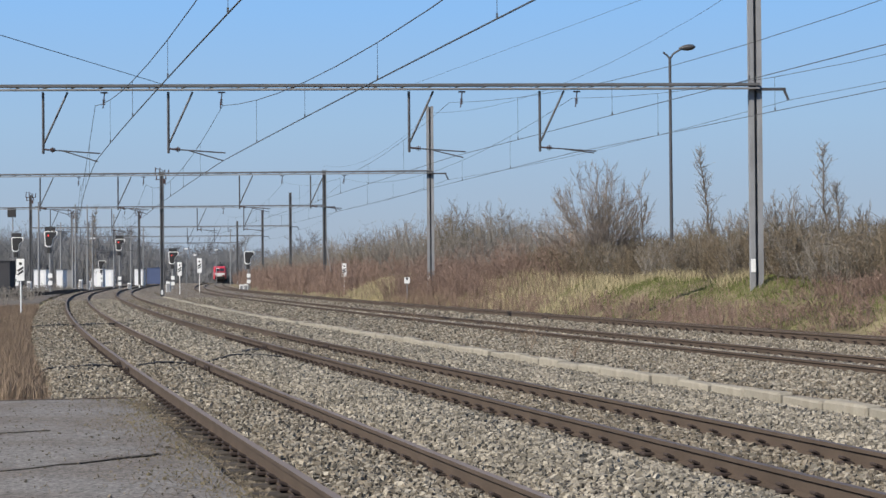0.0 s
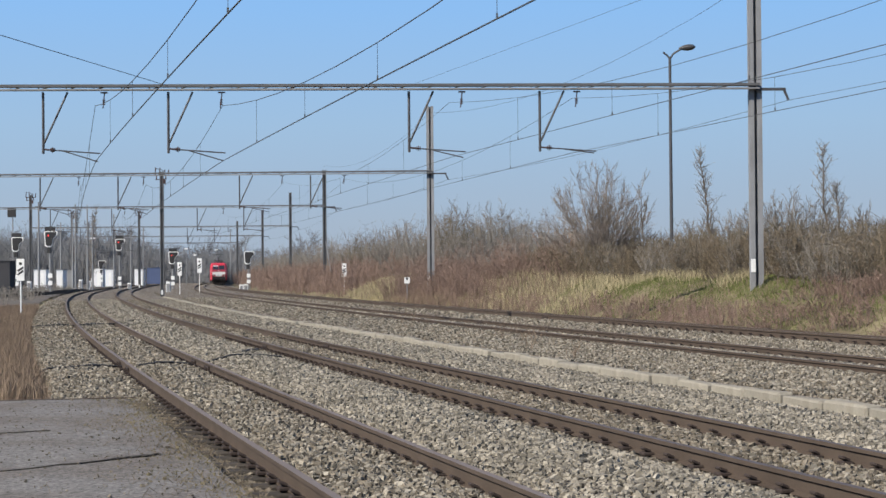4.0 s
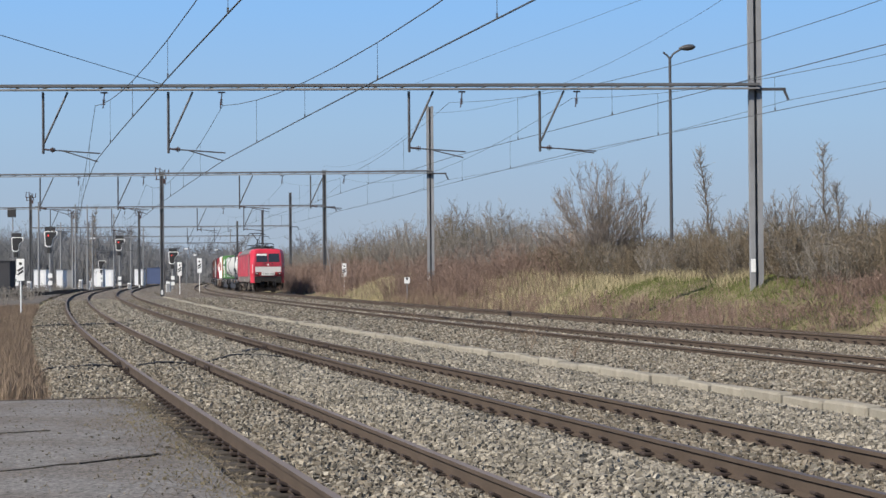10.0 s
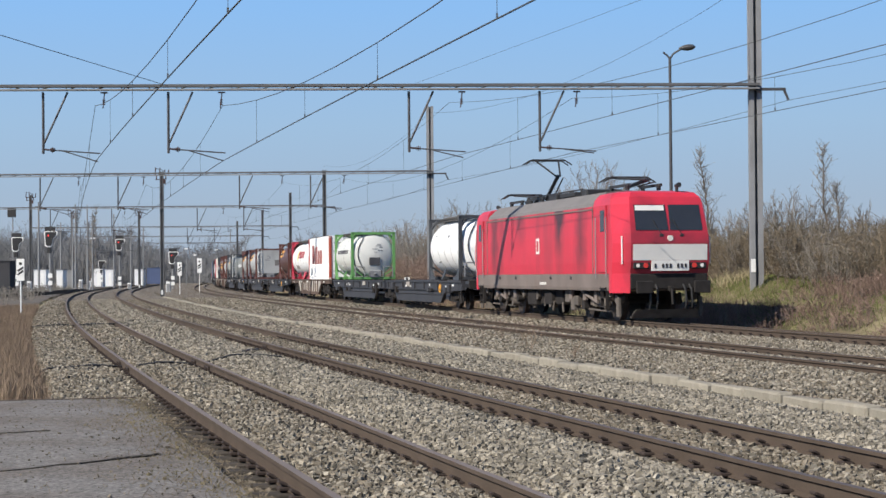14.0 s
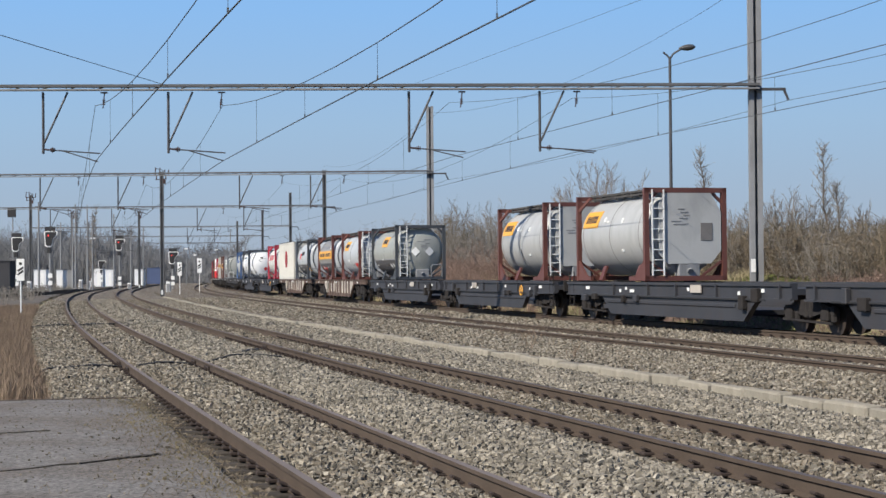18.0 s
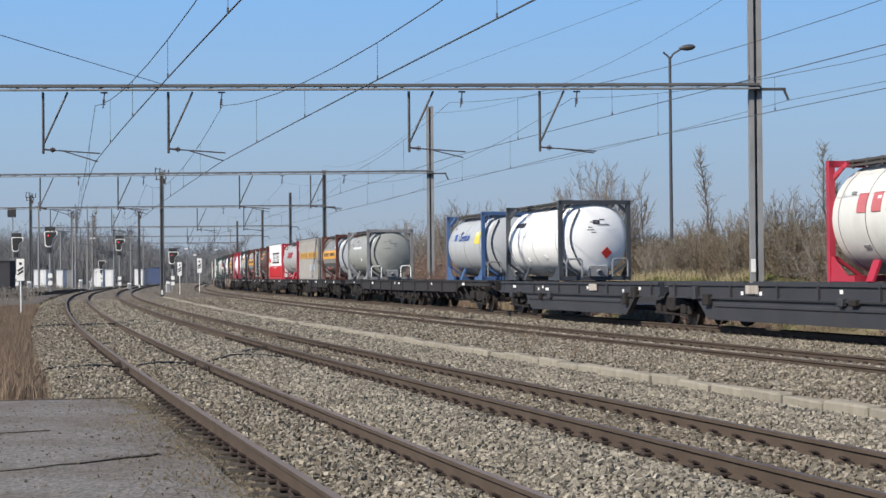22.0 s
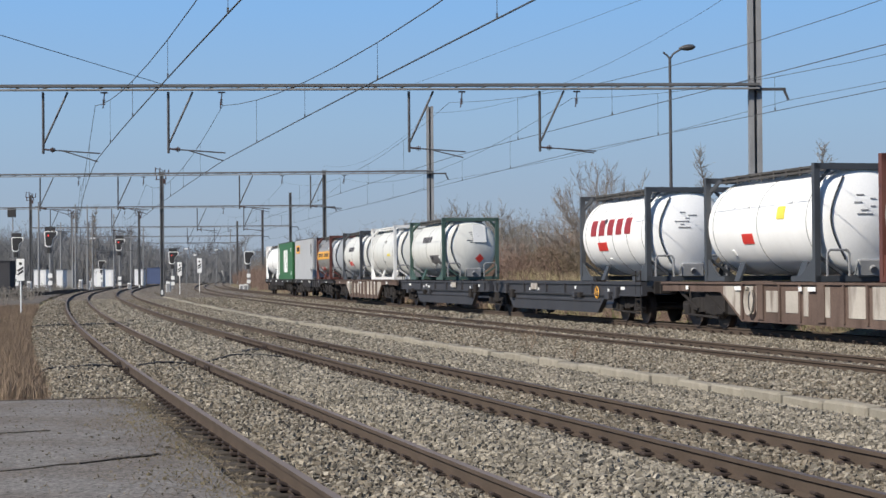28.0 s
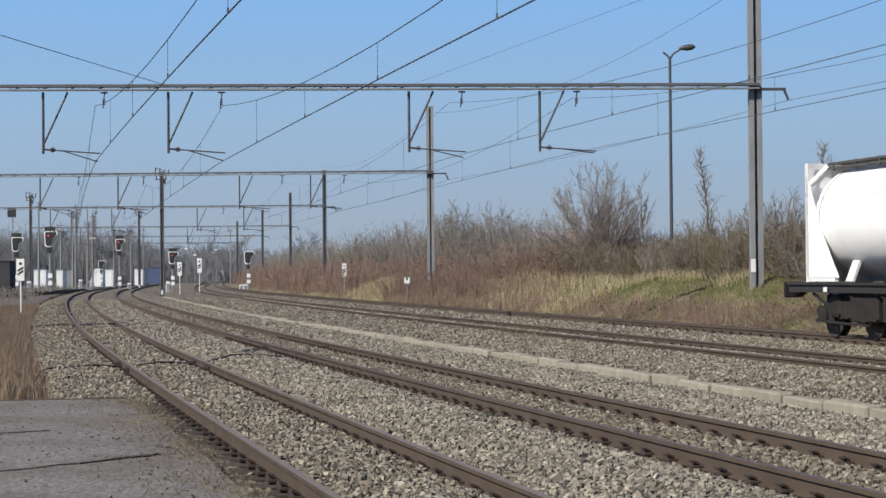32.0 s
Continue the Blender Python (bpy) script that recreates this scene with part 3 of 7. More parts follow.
M_FLAT = material("sooty_flat_wagon_paint", (0.025, 0.022, 0.022), 0.7, var=0.3, scale=1.0, fine=30, bump=0.08)
M_WALK = material("dirty_grating", (0.075, 0.072, 0.07), 0.8, var=0.3, scale=3, fine=30, bump=0.1)
M_ORANGE = material("orange_yellow_plate", (0.72, 0.36, 0.045), 0.5, var=0.06, scale=2, fine=20, bump=0)
M_SIGNRED = material("red_sign", (0.6, 0.04, 0.03), 0.5, var=0.1, scale=2, fine=20, bump=0)
M_INK = material("dark_lettering", (0.035, 0.03, 0.035), 0.6, var=0.1, scale=2, fine=20, bump=0)
M_INKRED = material("dark_red_lettering", (0.30, 0.03, 0.035), 0.6, var=0.1, scale=2, fine=20, bump=0)
M_INKBLUE = material("blue_lettering", (0.04, 0.10, 0.33), 0.6, var=0.1, scale=2, fine=20, bump=0)
M_FADED = material("faded_yellow_paint", (0.80, 0.74, 0.35), 0.6, var=0.15, scale=3, fine=20, bump=0)
M_INKPALE = material("faded_red_brown_lettering", (0.30, 0.085, 0.07), 0.6, var=0.2, scale=2, fine=20, bump=0)
M_PINKINK = material("faded_pink_lettering", (0.50, 0.14, 0.15), 0.6, var=0.15, scale=2, fine=20, bump=0)
M_OCHREINK = material("brown_lettering", (0.24, 0.125, 0.035), 0.6, var=0.2, scale=3, fine=20, bump=0)
M_YELLOW = material("yellow_patch", (0.75, 0.62, 0.08), 0.5, var=0.1, scale=2, fine=20, bump=0)


def wheelset(x, r, parent):
    bm = bmesh.new()
    for sy in (-1, 1):
        tube(bm, (x, sy * 0.69, r), (x, sy * 0.82, r), r, seg=20)
        tube(bm, (x, sy * 0.66, r), (x, sy * 0.69, r), r + 0.03, seg=20)
        tube(bm, (x, sy * 0.82, r), (x, sy * 0.86, r), r * 0.45, r * 0.35, seg=12)
    tube(bm, (x, -0.7, r), (x, 0.7, r), 0.08, seg=8)
    part("wheelset", bm, M_WHEEL, parent)


def bogie(x, parent, base=1.8, r=0.46, mat=None):
    """A bogie with side frames, springs and axle boxes; its wheelsets are its own parts."""
    bm = bmesh.new()
    for sy in (-1, 1):
        y = sy * 1.0
        rings = []
        for px, zt, zb in ((-base / 2 - 0.35, 0.62, 0.48), (-base / 2 + 0.1, 0.72, 0.55), (-0.35, 0.80, 0.45), (0.35, 0.80, 0.45), (base / 2 - 0.1, 0.72, 0.55), (base / 2 + 0.35, 0.62, 0.48)):
            rings.append([(x + px, y - 0.07, zb), (x + px, y + 0.07, zb), (x + px, y + 0.07, zt), (x + px, y - 0.07, zt)])
        loft(bm, rings)
        for wx in (-base / 2, base / 2):
            box(bm, x + wx, y + sy * 0.03, r + 0.02, 0.30, 0.20, 0.28, bevel=0.03)
            for d in (-0.26, 0.26):
                tube(bm, (x + wx + d, y, r - 0.12), (x + wx + d, y, r + 0.22), 0.085, seg=8)
        for d in (-0.12, 0.12):
            tube(bm, (x + d, y + sy * 0.02, 0.42), (x + d, y + sy * 0.02, 0.80), 0.09, seg=8)
        bar(bm, (x - base / 2 - 0.3, y + sy * 0.1, 0.36), (x + base / 2 + 0.3, y + sy * 0.1, 0.30), 0.04, 0.05)
    box(bm, x, 0, 0.68, 0.5, 2.0, 0.22, bevel=0.03)
    b = part("bogie", bm, mat or M_UNDER, parent)
    for wx in (-base / 2, base / 2):
        wheelset(x + wx, r, b)
    return b


def buffers(xe, parent, sign, z=1.03):
    for sy in (-1, 1):
        bm = bmesh.new()
        tube(bm, (xe, sy * 0.875, z), (xe + sign * 0.35, sy * 0.875, z), 0.12, seg=10)
        tube(bm, (xe + sign * 0.35, sy * 0.875, z), (xe + sign * 0.45, sy * 0.875, z), 0.08, seg=10)
        box(bm, xe + sign * 0.48, sy * 0.875, z, 0.05, 0.5, 0.36, bevel=0.02)
        part("buffer", bm, M_UNDER, parent)
    bm = bmesh.new()
    bar(bm, (xe, 0, z - 0.02), (xe + sign * 0.35, 0, z - 0.06), 0.1, 0.14)
    tube(bm, (xe + sign * 0.35, 0, z - 0.05), (xe + sign * 0.42, 0, z - 0.5), 0.04, seg=6)
    part("coupling", bm, M_UNDER, parent)


def plan_ring(L, W, Wn, taper, z):
    return [(-L, -Wn, z), (-L + taper, -W, z), (L - taper, -W, z), (L, -Wn, z), (L, Wn, z), (L - taper, W, z), (-L + taper, W, z), (-L, Wn, z)]


def build_loco():
    root = thing("electric_locomotive", "red electric locomotive with white front band and grimy skirt", "locomotive")
    bm = bmesh.new()
    rings = [plan_ring(8.72, 1.47, 1.18, 0.8, 1.42), plan_ring(8.82, 1.48, 1.19, 0.8, 1.75), plan_ring(8.86, 1.48, 1.19, 0.8, 2.30), plan_ring(8.80, 1.48, 1.18, 0.8, 2.58),
             plan_ring(8.52, 1.46, 1.12, 0.72, 3.44)]
    loft(bm, rings)
    part("body", bm, M_LOCO, root)
    for sg in (1, -1):
        rings = []
        for z, xe, xi, w, wn in ((3.44, 8.52, 6.25, 1.46, 1.12), (3.64, 8.42, 6.28, 1.41, 1.08), (3.78, 8.24, 6.35, 1.28, 0.98), (3.84, 7.9, 6.45, 1.0, 0.8)):
            rings.append([(sg * xi, -w, z), (sg * (xe - 0.72), -w, z), (sg * xe, -wn, z), (sg * xe, wn, z), (sg * (xe - 0.72), w, z), (sg * xi, w, z)])
        bm = bmesh.new()
        loft(bm, rings)
        bmesh.ops.recalc_face_normals(bm, faces=bm.faces)
        part("cab_roof", bm, M_LOCO, root, "red cab roof")
    bm = bmesh.new()
    loft(bm, [plan_ring(8.55, 1.44, 1.16, 0.8, 0.92), plan_ring(8.70, 1.465, 1.175, 0.8, 1.02), plan_ring(8.715, 1.466, 1.178, 0.8, 1.418)])
    part("skirt", bm, M_LOCO_GREY, root)
    bm = bmesh.new()
    loft(bm, [plan_ring(6.24, 1.455, 1.455, 0.1, 3.424), plan_ring(6.24, 1.40, 1.40, 0.1, 3.55), plan_ring(6.24, 1.02, 1.02, 0.1, 3.88), plan_ring(6.24, 0.6, 0.6, 0.1, 3.93)])
    part("roof", bm, M_ROOF, root)
    for sg in (1, -1):
        mm = Matrix.Rotation(0 if sg > 0 else math.pi, 4, "Z")
        # windscreen, two panes in a raked plane
        for py in (-0.525, 0.525):
            bm = bmesh.new()
            z0, z1 = 2.66, 3.40
            def fx(z):
                return 8.80 + (z - 2.58) / 0.86 * (8.52 - 8.80)
            w0, w1 = 0.495, 0.475
            ring0 = [(fx(z0) - 0.02, py - w0, z0), (fx(z0) - 0.02, py + w0, z0), (fx(z1) - 0.02, py + w1, z1), (fx(z1) - 0.02, py - w1, z1)]
            ring1 = [(a + 0.035, b, c + 0.01) for a, b, c in ring0]
            loft(bm, [ring0, ring1])
            part("windscreen", bm, M_GLASS, root, "dark windscreen pane", m=mm)
        bm = bmesh.new()
        z0, z1 = 3.24, 3.39
        ring0 = [(fx(z0) + 0.012, -0.97, z0), (fx(z0) + 0.012, -0.1, z0), (fx(z1) + 0.012, -0.1, z1), (fx(z1) + 0.012, -0.97, z1)]
        loft(bm, [ring0, [(a + 0.012, b, c) for a, b, c in ring0]])
        part("sun_blind", bm, M_LOCO_WHITE, root, "pale sun blind behind the windscreen", m=mm)
        bm = bmesh.new()
        ring0 = [(8.815, -1.13, 1.80), (8.815, 1.13, 1.80), (8.85, 1.13, 2.26), (8.85, -1.13, 2.26)]
        loft(bm, [ring0, [(a + 0.02, b, c) for a, b, c in ring0]])
        part("front_band", bm, M_LOCO_WHITE, root, "white band across the front", m=mm)
        bm = bmesh.new()
        box(bm, 8.70, 0, 1.19, 0.08, 2.34, 0.44, bevel=0.02)
        part("buffer_beam", bm, M_UNDER, root, "black buffer beam", m=mm)
        bm = bmesh.new()
        box(bm, 8.82, 0, 1.645, 0.05, 1.14, 0.30)
        part("number_panel", bm, M_LOCO_WHITE, root, "white panel with small dark bars", m=mm)
        bm = bmesh.new()
        for i in range(9):
            if i not in (1, 5):
                box(bm, 8.855, -0.46 + i * 0.115, 1.64, 0.01, 0.06, 0.12)
        part("number_bars", bm, M_INK, root, m=mm)
        for sy in (-1, 1):
            bm = bmesh.new()
            box(bm, 8.79, sy * 0.86, 1.65, 0.06, 0.5, 0.2, bevel=0.02)
            hl = part("lamp_cluster", bm, M_BLACK, root, m=mm)
            for d, mat in ((0.12, M_LAMP), (-0.12, M_SIGNRED)):
                bm = bmesh.new()
                tube(bm, (8.80, sy * (0.86 + d), 1.65), (8.835, sy * (0.86 + d), 1.65), 0.055 if mat is M_LAMP else 0.075, seg=12)
                part("headlight" if mat is M_LAMP else "tail_light", bm, mat, hl)
            bm = bmesh.new()
            tube(bm, (8.50, sy * 1.345, 1.7), (8.50, sy * 1.345, 2.5), 0.022, seg=6)
            part("grab_rail", bm, M_WHITE, root, m=mm)
        for py in (-0.5, 0.12):
            bm = bmesh.new()
            tube(bm, (8.80, py + 0.25, 2.55), (8.74, py, 2.98), 0.014, seg=5)
            box(bm, 8.81, py + 0.25, 2.52, 0.05, 0.12, 0.08, bevel=0.01)
            part("wiper", bm, M_GEAR, root, m=mm)
        bm = bmesh.new()
        box(bm, 8.47, 0, 3.40, 0.12, 2.16, 0.06, bevel=0.02)
        part("visor_edge", bm, M_LOCO, root, m=mm)
        bm = bmesh.new()
        tube(bm, (8.1, 0.5, 3.8), (8.1, 0.5, 4.02), 0.05, seg=8)
        tube(bm, (8.0, 0.5, 3.98), (8.3, 0.5, 4.0), 0.04, 0.08, seg=8)
        part("horn", bm, M_GEAR, root, m=mm)
        bm = bmesh.new()
        tube(bm, (8.76, 0, 2.44), (8.87, 0, 2.43), 0.085, seg=12)
        part("top_lamp", bm, M_LAMP, root, m=mm)
        for sy in (-1, 1):
            bm = bmesh.new()
            q = [(7.7, 1.474), (7.92, 1.474), (8.722, 1.184), (8.68, 1.16), (7.9, 1.44), (7.7, 1.44)]
            loft(bm, [[(a, sy * b, 0.86) for a, b in q], [(a, sy * b, 1.425) for a, b in q]])
            bmesh.ops.recalc_face_normals(bm, faces=bm.faces)
            part("corner_valance", bm, M_LOCO, root, "red front corner skirt", m=mm)
        # cab side doors and windows
        for sy in (-1, 1):
            bm = bmesh.new()
            box(bm, 7.15, sy * 1.487, 2.45, 0.72, 0.02, 1.95)
            d = part("cab_door", bm, M_LOCO, root, "red cab door", m=mm)
            bm = bmesh.new()
            box(bm, 7.2, sy * 1.50, 2.98, 0.36, 0.02, 0.62)
            part("door_window", bm, M_GLASS, d)
            for dx in (-0.48, 0.48):
                bm = bmesh.new()
                tube(bm, (7.15 + dx, sy * 1.54, 1.3), (7.15 + dx, sy * 1.54, 3.1), 0.018, seg=6)
                part("handrail", bm, M_STEEL, root, m=mm)
            bm = bmesh.new()
            for i in range(3):
                box(bm, 7.15, sy * 1.40, 0.45 + i * 0.27, 0.5, 0.22, 0.04)
            box(bm, 6.9, sy * 1.42, 0.7, 0.03, 0.1, 0.7)
            box(bm, 7.4, sy * 1.42, 0.7, 0.03, 0.1, 0.7)
            part("footsteps", bm, M_UNDER, root, m=mm)
        buffers(8.6, root, 1) if sg > 0 else buffers(-8.6, root, -1)
        for y in (-0.62, -0.42, 0.42, 0.6):
            bm = bmesh.new()
            q = [(8.72, y, 1.1), (8.92, y * 1.02, 0.95), (8.95, y * 1.05, 0.6), (8.86, y * 1.05, 0.42)]
            for u, v in zip(q, q[1:]):
                tube(bm, u, v, 0.03, seg=6)
            part("air_hose", bm, M_GEAR, root, m=mm)
        bm = bmesh.new()
        ring0 = [(8.30, -1.05, 0.13), (8.30, 1.05, 0.13), (8.5, 0.95, 0.38), (8.5, -0.95, 0.38)]
        loft(bm, [ring0, [(a + 0.05, b, c) for a, b, c in ring0]])
        part("snow_plough", bm, M_DUST, root, m=mm)
    # side emblem as plain shapes
    for sy in (-1, 1):
        bm = bmesh.new()
        box(bm, 0.4, sy * 1.487, 2.35, 0.36, 0.012, 0.52)
        e = part("emblem", bm, M_LOCO_WHITE, root, "white frame emblem")
        bm = bmesh.new()
        box(bm, 0.4, sy * 1.495, 2.35, 0.2, 0.012, 0.34)
        part("emblem_field", bm, M_LOCO, e)
        bm = bmesh.new()
        for x in (-4.5, -2.4, 1.8, 4.0):
            box(bm, x, sy * 1.475, 1.30, 0.18, 0.012, 0.1)
        part("sockets", bm, M_BLACK, root)
        bm = bmesh.new()
        for i in range(6):
            box(bm, 0.6 + i * 0.13, sy * 1.472, 1.12, 0.07, 0.012, 0.09)
        part("side_bars", bm, M_LOCO_WHITE, root)
        bm = bmesh.new()
        for x in (-6.24, 6.24):
            box(bm, x, sy * 1.482, 2.43, 0.06, 0.012, 1.98)
        box(bm, 0, sy * 1.481, 3.36, 12.4, 0.012, 0.04)
        part("panel_seam", bm, M_LOCO_GREY, root)
    for x in (-5.2, 5.2):
        bogie(x, root, base=2.6, r=0.6, mat=M_DUST)
        bm = bmesh.new()
        for sy in (-1, 1):
            for dx in (-1.9, -0.5, 0.6, 1.9):
                box(bm, x + dx, sy * 1.22, 0.75, 0.22, 0.12, 0.3, bevel=0.02)
            tube(bm, (x - 0.8, sy * 1.25, 0.9), (x + 0.8, sy * 1.25, 0.55), 0.05, seg=6)
        part("damper_group", bm, M_LOCO_GREY, root)
    bm = bmesh.new()
    box(bm, 0, 0, 0.68, 4.2, 2.3, 0.55, bevel=0.05)
    for sy in (-1, 1):
        box(bm, -1.0, sy * 1.2, 0.6, 1.0, 0.2, 0.45, bevel=0.03)
        box(bm, 0.9, sy * 1.2, 0.62, 0.8, 0.2, 0.4, bevel=0.03)
    part("transformer_tank", bm, M_UNDER, root)
    rg = random.Random(91)
    for sy in (-1, 1):
        for i in range(26):
            x = -7.6 + i * 15.2 / 25 + rg.uniform(-0.2, 0.2)
            bm = bmesh.new()
            k = rg.random()
            zz = rg.uniform(0.4, 0.85)
            if k < 0.4:
                box(bm, x, sy * 1.18, zz, rg.uniform(0.15, 0.5), 0.18, rg.uniform(0.15, 0.4), bevel=0.02)
            elif k < 0.7:
                tube(bm, (x, sy * 1.2, zz), (x + rg.uniform(-0.5, 0.5), sy * 1.2, zz - 0.3), 0.045, seg=6)
            else:
                tube(bm, (x, sy * 1.05, zz), (x, sy * 1.28, zz), rg.uniform(0.08, 0.16), seg=10)
            part("underframe_gear", bm, M_DUST if rg.random() < 0.65 else M_UNDER, root)
        for x in (-7.9, 7.9):
            bm = bmesh.new()
            box(bm, x, sy * 1.25, 0.45, 0.22, 0.1, 0.6, bevel=0.02)
            part("sand_box", bm, M_DUST, root)
    # roof gear
    bm = bmesh.new()
    for x in (-4.4, -3.4, -0.5, 0.8, 2.0):
        tube(bm, (x, -0.4, 3.95), (x, -0.4, 4.18), 0.07, seg=8)
        tube(bm, (x, 0.4, 3.95), (x, 0.4, 4.15), 0.07, seg=8)
    box(bm, 1.2, 0, 4.02, 1.6, 1.4, 0.16, bevel=0.03)
    tube(bm, (-4.4, -0.4, 4.18), (2.0, -0.4, 4.18), 0.025, seg=6)
    part("roof_insulator_row", bm, M_GEAR, root)
    bm = bmesh.new()
    for x, y, lx, ly, hz in ((-4.9, 0.3, 0.8, 0.9, 0.16), (-0.3, -0.5, 0.9, 0.5, 0.2), (-1.3, 0.4, 0.6, 0.5, 0.26), (2.4, 0.4, 0.7, 0.6, 0.24), (3.2, -0.3, 0.5, 0.9, 0.2)):
        box(bm, x, y, 3.86 + hz / 2, lx, ly, hz + 0.1, bevel=0.03)
    part("roof_box_group", bm, M_GEAR, root)
    def panto(x, raised):
        p = bmesh.new()
        for sy in (-1, 1):
            bar(p, (x - 0.9, sy * 0.5, 4.08), (x + 0.9, sy * 0.5, 4.08), 0.08, 0.08)
            tube(p, (x - 0.7, sy * 0.5, 3.92), (x - 0.7, sy * 0.5, 4.08), 0.07, seg=8)
            tube(p, (x + 0.7, sy * 0.5, 3.92), (x + 0.7, sy * 0.5, 4.08), 0.07, seg=8)
        part("pantograph_base", p, M_GEAR, root)
        p = bmesh.new()
        if raised:
            kx, kz, hx, hz = x + 0.95, 4.85, x - 0.35, 5.46
        else:
            kx, kz, hx, hz = x + 1.15, 4.22, x - 0.7, 4.36
        tube(p, (x - 0.5, 0, 4.1), (kx, 0, kz), 0.065, seg=6)
        tube(p, (x - 0.2, 0.15, 4.08), (kx + 0.1, 0.15, kz - 0.08), 0.025, seg=6)
        for sy in (-1, 1):
            tube(p, (kx, sy * 0.08, kz), (hx, sy * 0.42, hz), 0.036, seg=6)
        part("pantograph_arm", p, M_GEAR, root, "raised pantograph arm" if raised else "folded pantograph arm")
        p = bmesh.new()
        for dx in (-0.2, 0.2):
            tube(p, (hx + dx, -0.6, hz + 0.02), (hx + dx, 0.6, hz + 0.02), 0.03, seg=6)
            for sy in (-1, 1):
                tube(p, (hx + dx, sy * 0.6, hz + 0.02), (hx + dx, sy * 0.86, hz - 0.14), 0.022, seg=6)
        part("pantograph_head", p, M_GEAR, root)
    panto(-3.0, True)
    panto(5.9, False)
    panto(-5.6, False)
    return root


def build_wagon(kind, L):
    """kind: pocket (low double pocket wagon), belly (deep pale side sills) or flat (plain dark container flat)."""
    h = L / 2 - 0.6
    if kind == "pocket":
        root = thing("pocket_wagon", "dark grey articulated pocket wagon with low side sills", "freight wagon", "freight wagons")
        for c in (-1, 1):
            xa, xb = (0.35, h) if c > 0 else (-h, -0.35)
            for sy in (-1, 1):
                bm = bmesh.new()
                y = sy * 1.22
                prof = [(xa, 1.18), (xa, 0.80), (xa + 1.9, 0.80), (xa + 2.7, 0.25), (xb - 4.0, 0.25), (xb - 3.2, 0.80), (xb, 0.80), (xb, 1.18)]
                if c < 0:
                    prof = [(xa, 1.18), (xa, 0.80), (xa + 3.2, 0.80), (xa + 4.0, 0.25), (xb - 2.7, 0.25), (xb - 1.9, 0.80), (xb, 0.80), (xb, 1.18)]
                loft(bm, [[(x, y - 0.07, z) for x, z in prof], [(x, y + 0.07, z) for x, z in prof]])
                box(bm, (xa + xb) / 2, y + sy * 0.09, 1.14, xb - xa, 0.06, 0.07)
                box(bm, (xa + xb) / 2, y + sy * 0.09, 0.80, xb - xa, 0.05, 0.05)
                sill = part("side_sill", bm, M_GRIME, root)
                for i, f in enumerate((0.12, 0.3, 0.33, 0.36, 0.62, 0.82, 0.9)):
                    bm = bmesh.new()
                    box(bm, xa + f * (xb - xa), y + sy * 0.08, 1.0 - 0.07 * (i % 2), 0.14 + 0.2 * (i % 3 == 0), 0.012, 0.09)
                    part("marking_bar", bm, M_WHITE, sill)
            bm = bmesh.new()
            box(bm, (xa + xb) / 2, 0, 0.45, xb - xa - 6.0, 2.3, 0.12)
            box(bm, xa + 1.2 if c > 0 else xb - 1.2, 0, 0.98, 2.4, 2.3, 0.14)
            e = xb - 1.7 if c > 0 else xa + 1.7
            box(bm, e, 0, 0.98, 3.4, 2.3, 0.14)
            part("pocket_floor", bm, M_GRIME, root)
            for d in (-2.6 * c, 1.2 * c):
                for sy in (-1, 1):
                    bm = bmesh.new()
                    box(bm, e + d, sy * 1.1, 1.2, 0.28, 0.3, 0.06)
                    part("container_spigot", bm, M_UNDER, root)
        for x in (-h + 1.9, 0.0, h - 1.9):
            bogie(x, root)
        bm = bmesh.new()
        ring = [[(h - 3.9 + (0.17 + dr) * math.cos(a), -1.34 + dy, 0.86 + (0.17 + dr) * math.sin(a)) for dr, dy in ((-0.018, 0), (0, 0.018), (0.018, 0), (0, -0.018))] for a in [math.pi / 8 * i for i in range(17)]]
        loft(bm, ring, caps=False)
        for a in (0.3, 2.4, 4.5):
            tube(bm, (h - 3.9, -1.34, 0.86), (h - 3.9 + 0.17 * math.cos(a), -1.34, 0.86 + 0.17 * math.sin(a)), 0.012, seg=5)
        part("brake_handwheel", bm, M_ORANGE, root, "yellow ring-shaped brake handwheel")
        rg = random.Random(5)
        for c in (-1, 1):
            for x in (2.2, 3.1, 10.4, 11.3, 13.9, 14.6):
                bm = bmesh.new()
                box(bm, c * x + rg.uniform(-0.2, 0.2), -1.36, rg.uniform(0.7, 0.95), rg.uniform(0.15, 0.4), 0.14, rg.uniform(0.15, 0.35), bevel=0.02)
                part("side_box", bm, M_GRIME if rg.random() < 0.6 else M_UNDER, root)
            bm = bmesh.new()
            for k in range(3):
                box(bm, c * (h - 0.35), -1.2, 0.45 + 0.25 * k, 0.4, 0.16, 0.03)
            for d in (-0.2, 0.2):
                bar(bm, (c * (h - 0.35) + d, -1.28, 0.42), (c * (h - 0.35) + d, -1.28, 1.5), 0.03, 0.03)
            part("footstep", bm, M_UNDER, root)
            bm = bmesh.new()
            box(bm, c * 8.2, -1.335, 0.78, 13.0, 0.03, 0.035)
            part("sill_ledge", bm, M_BLACK, root)
            for x in (0.9, 4.6, 7.3, 9.4, 12.2):
                bm = bmesh.new()
                box(bm, c * x, -1.325, 0.98, 0.06, 0.07, 0.34)
                part("sill_rib", bm, M_GRIME, root)
            bm = bmesh.new()
            box(bm, c * 8.2, -1.30, 0.62, 9.4, 0.05, 0.10, bevel=0.02)
            part("lower_ledge", bm, M_GRIME, root)
            bm = bmesh.new()
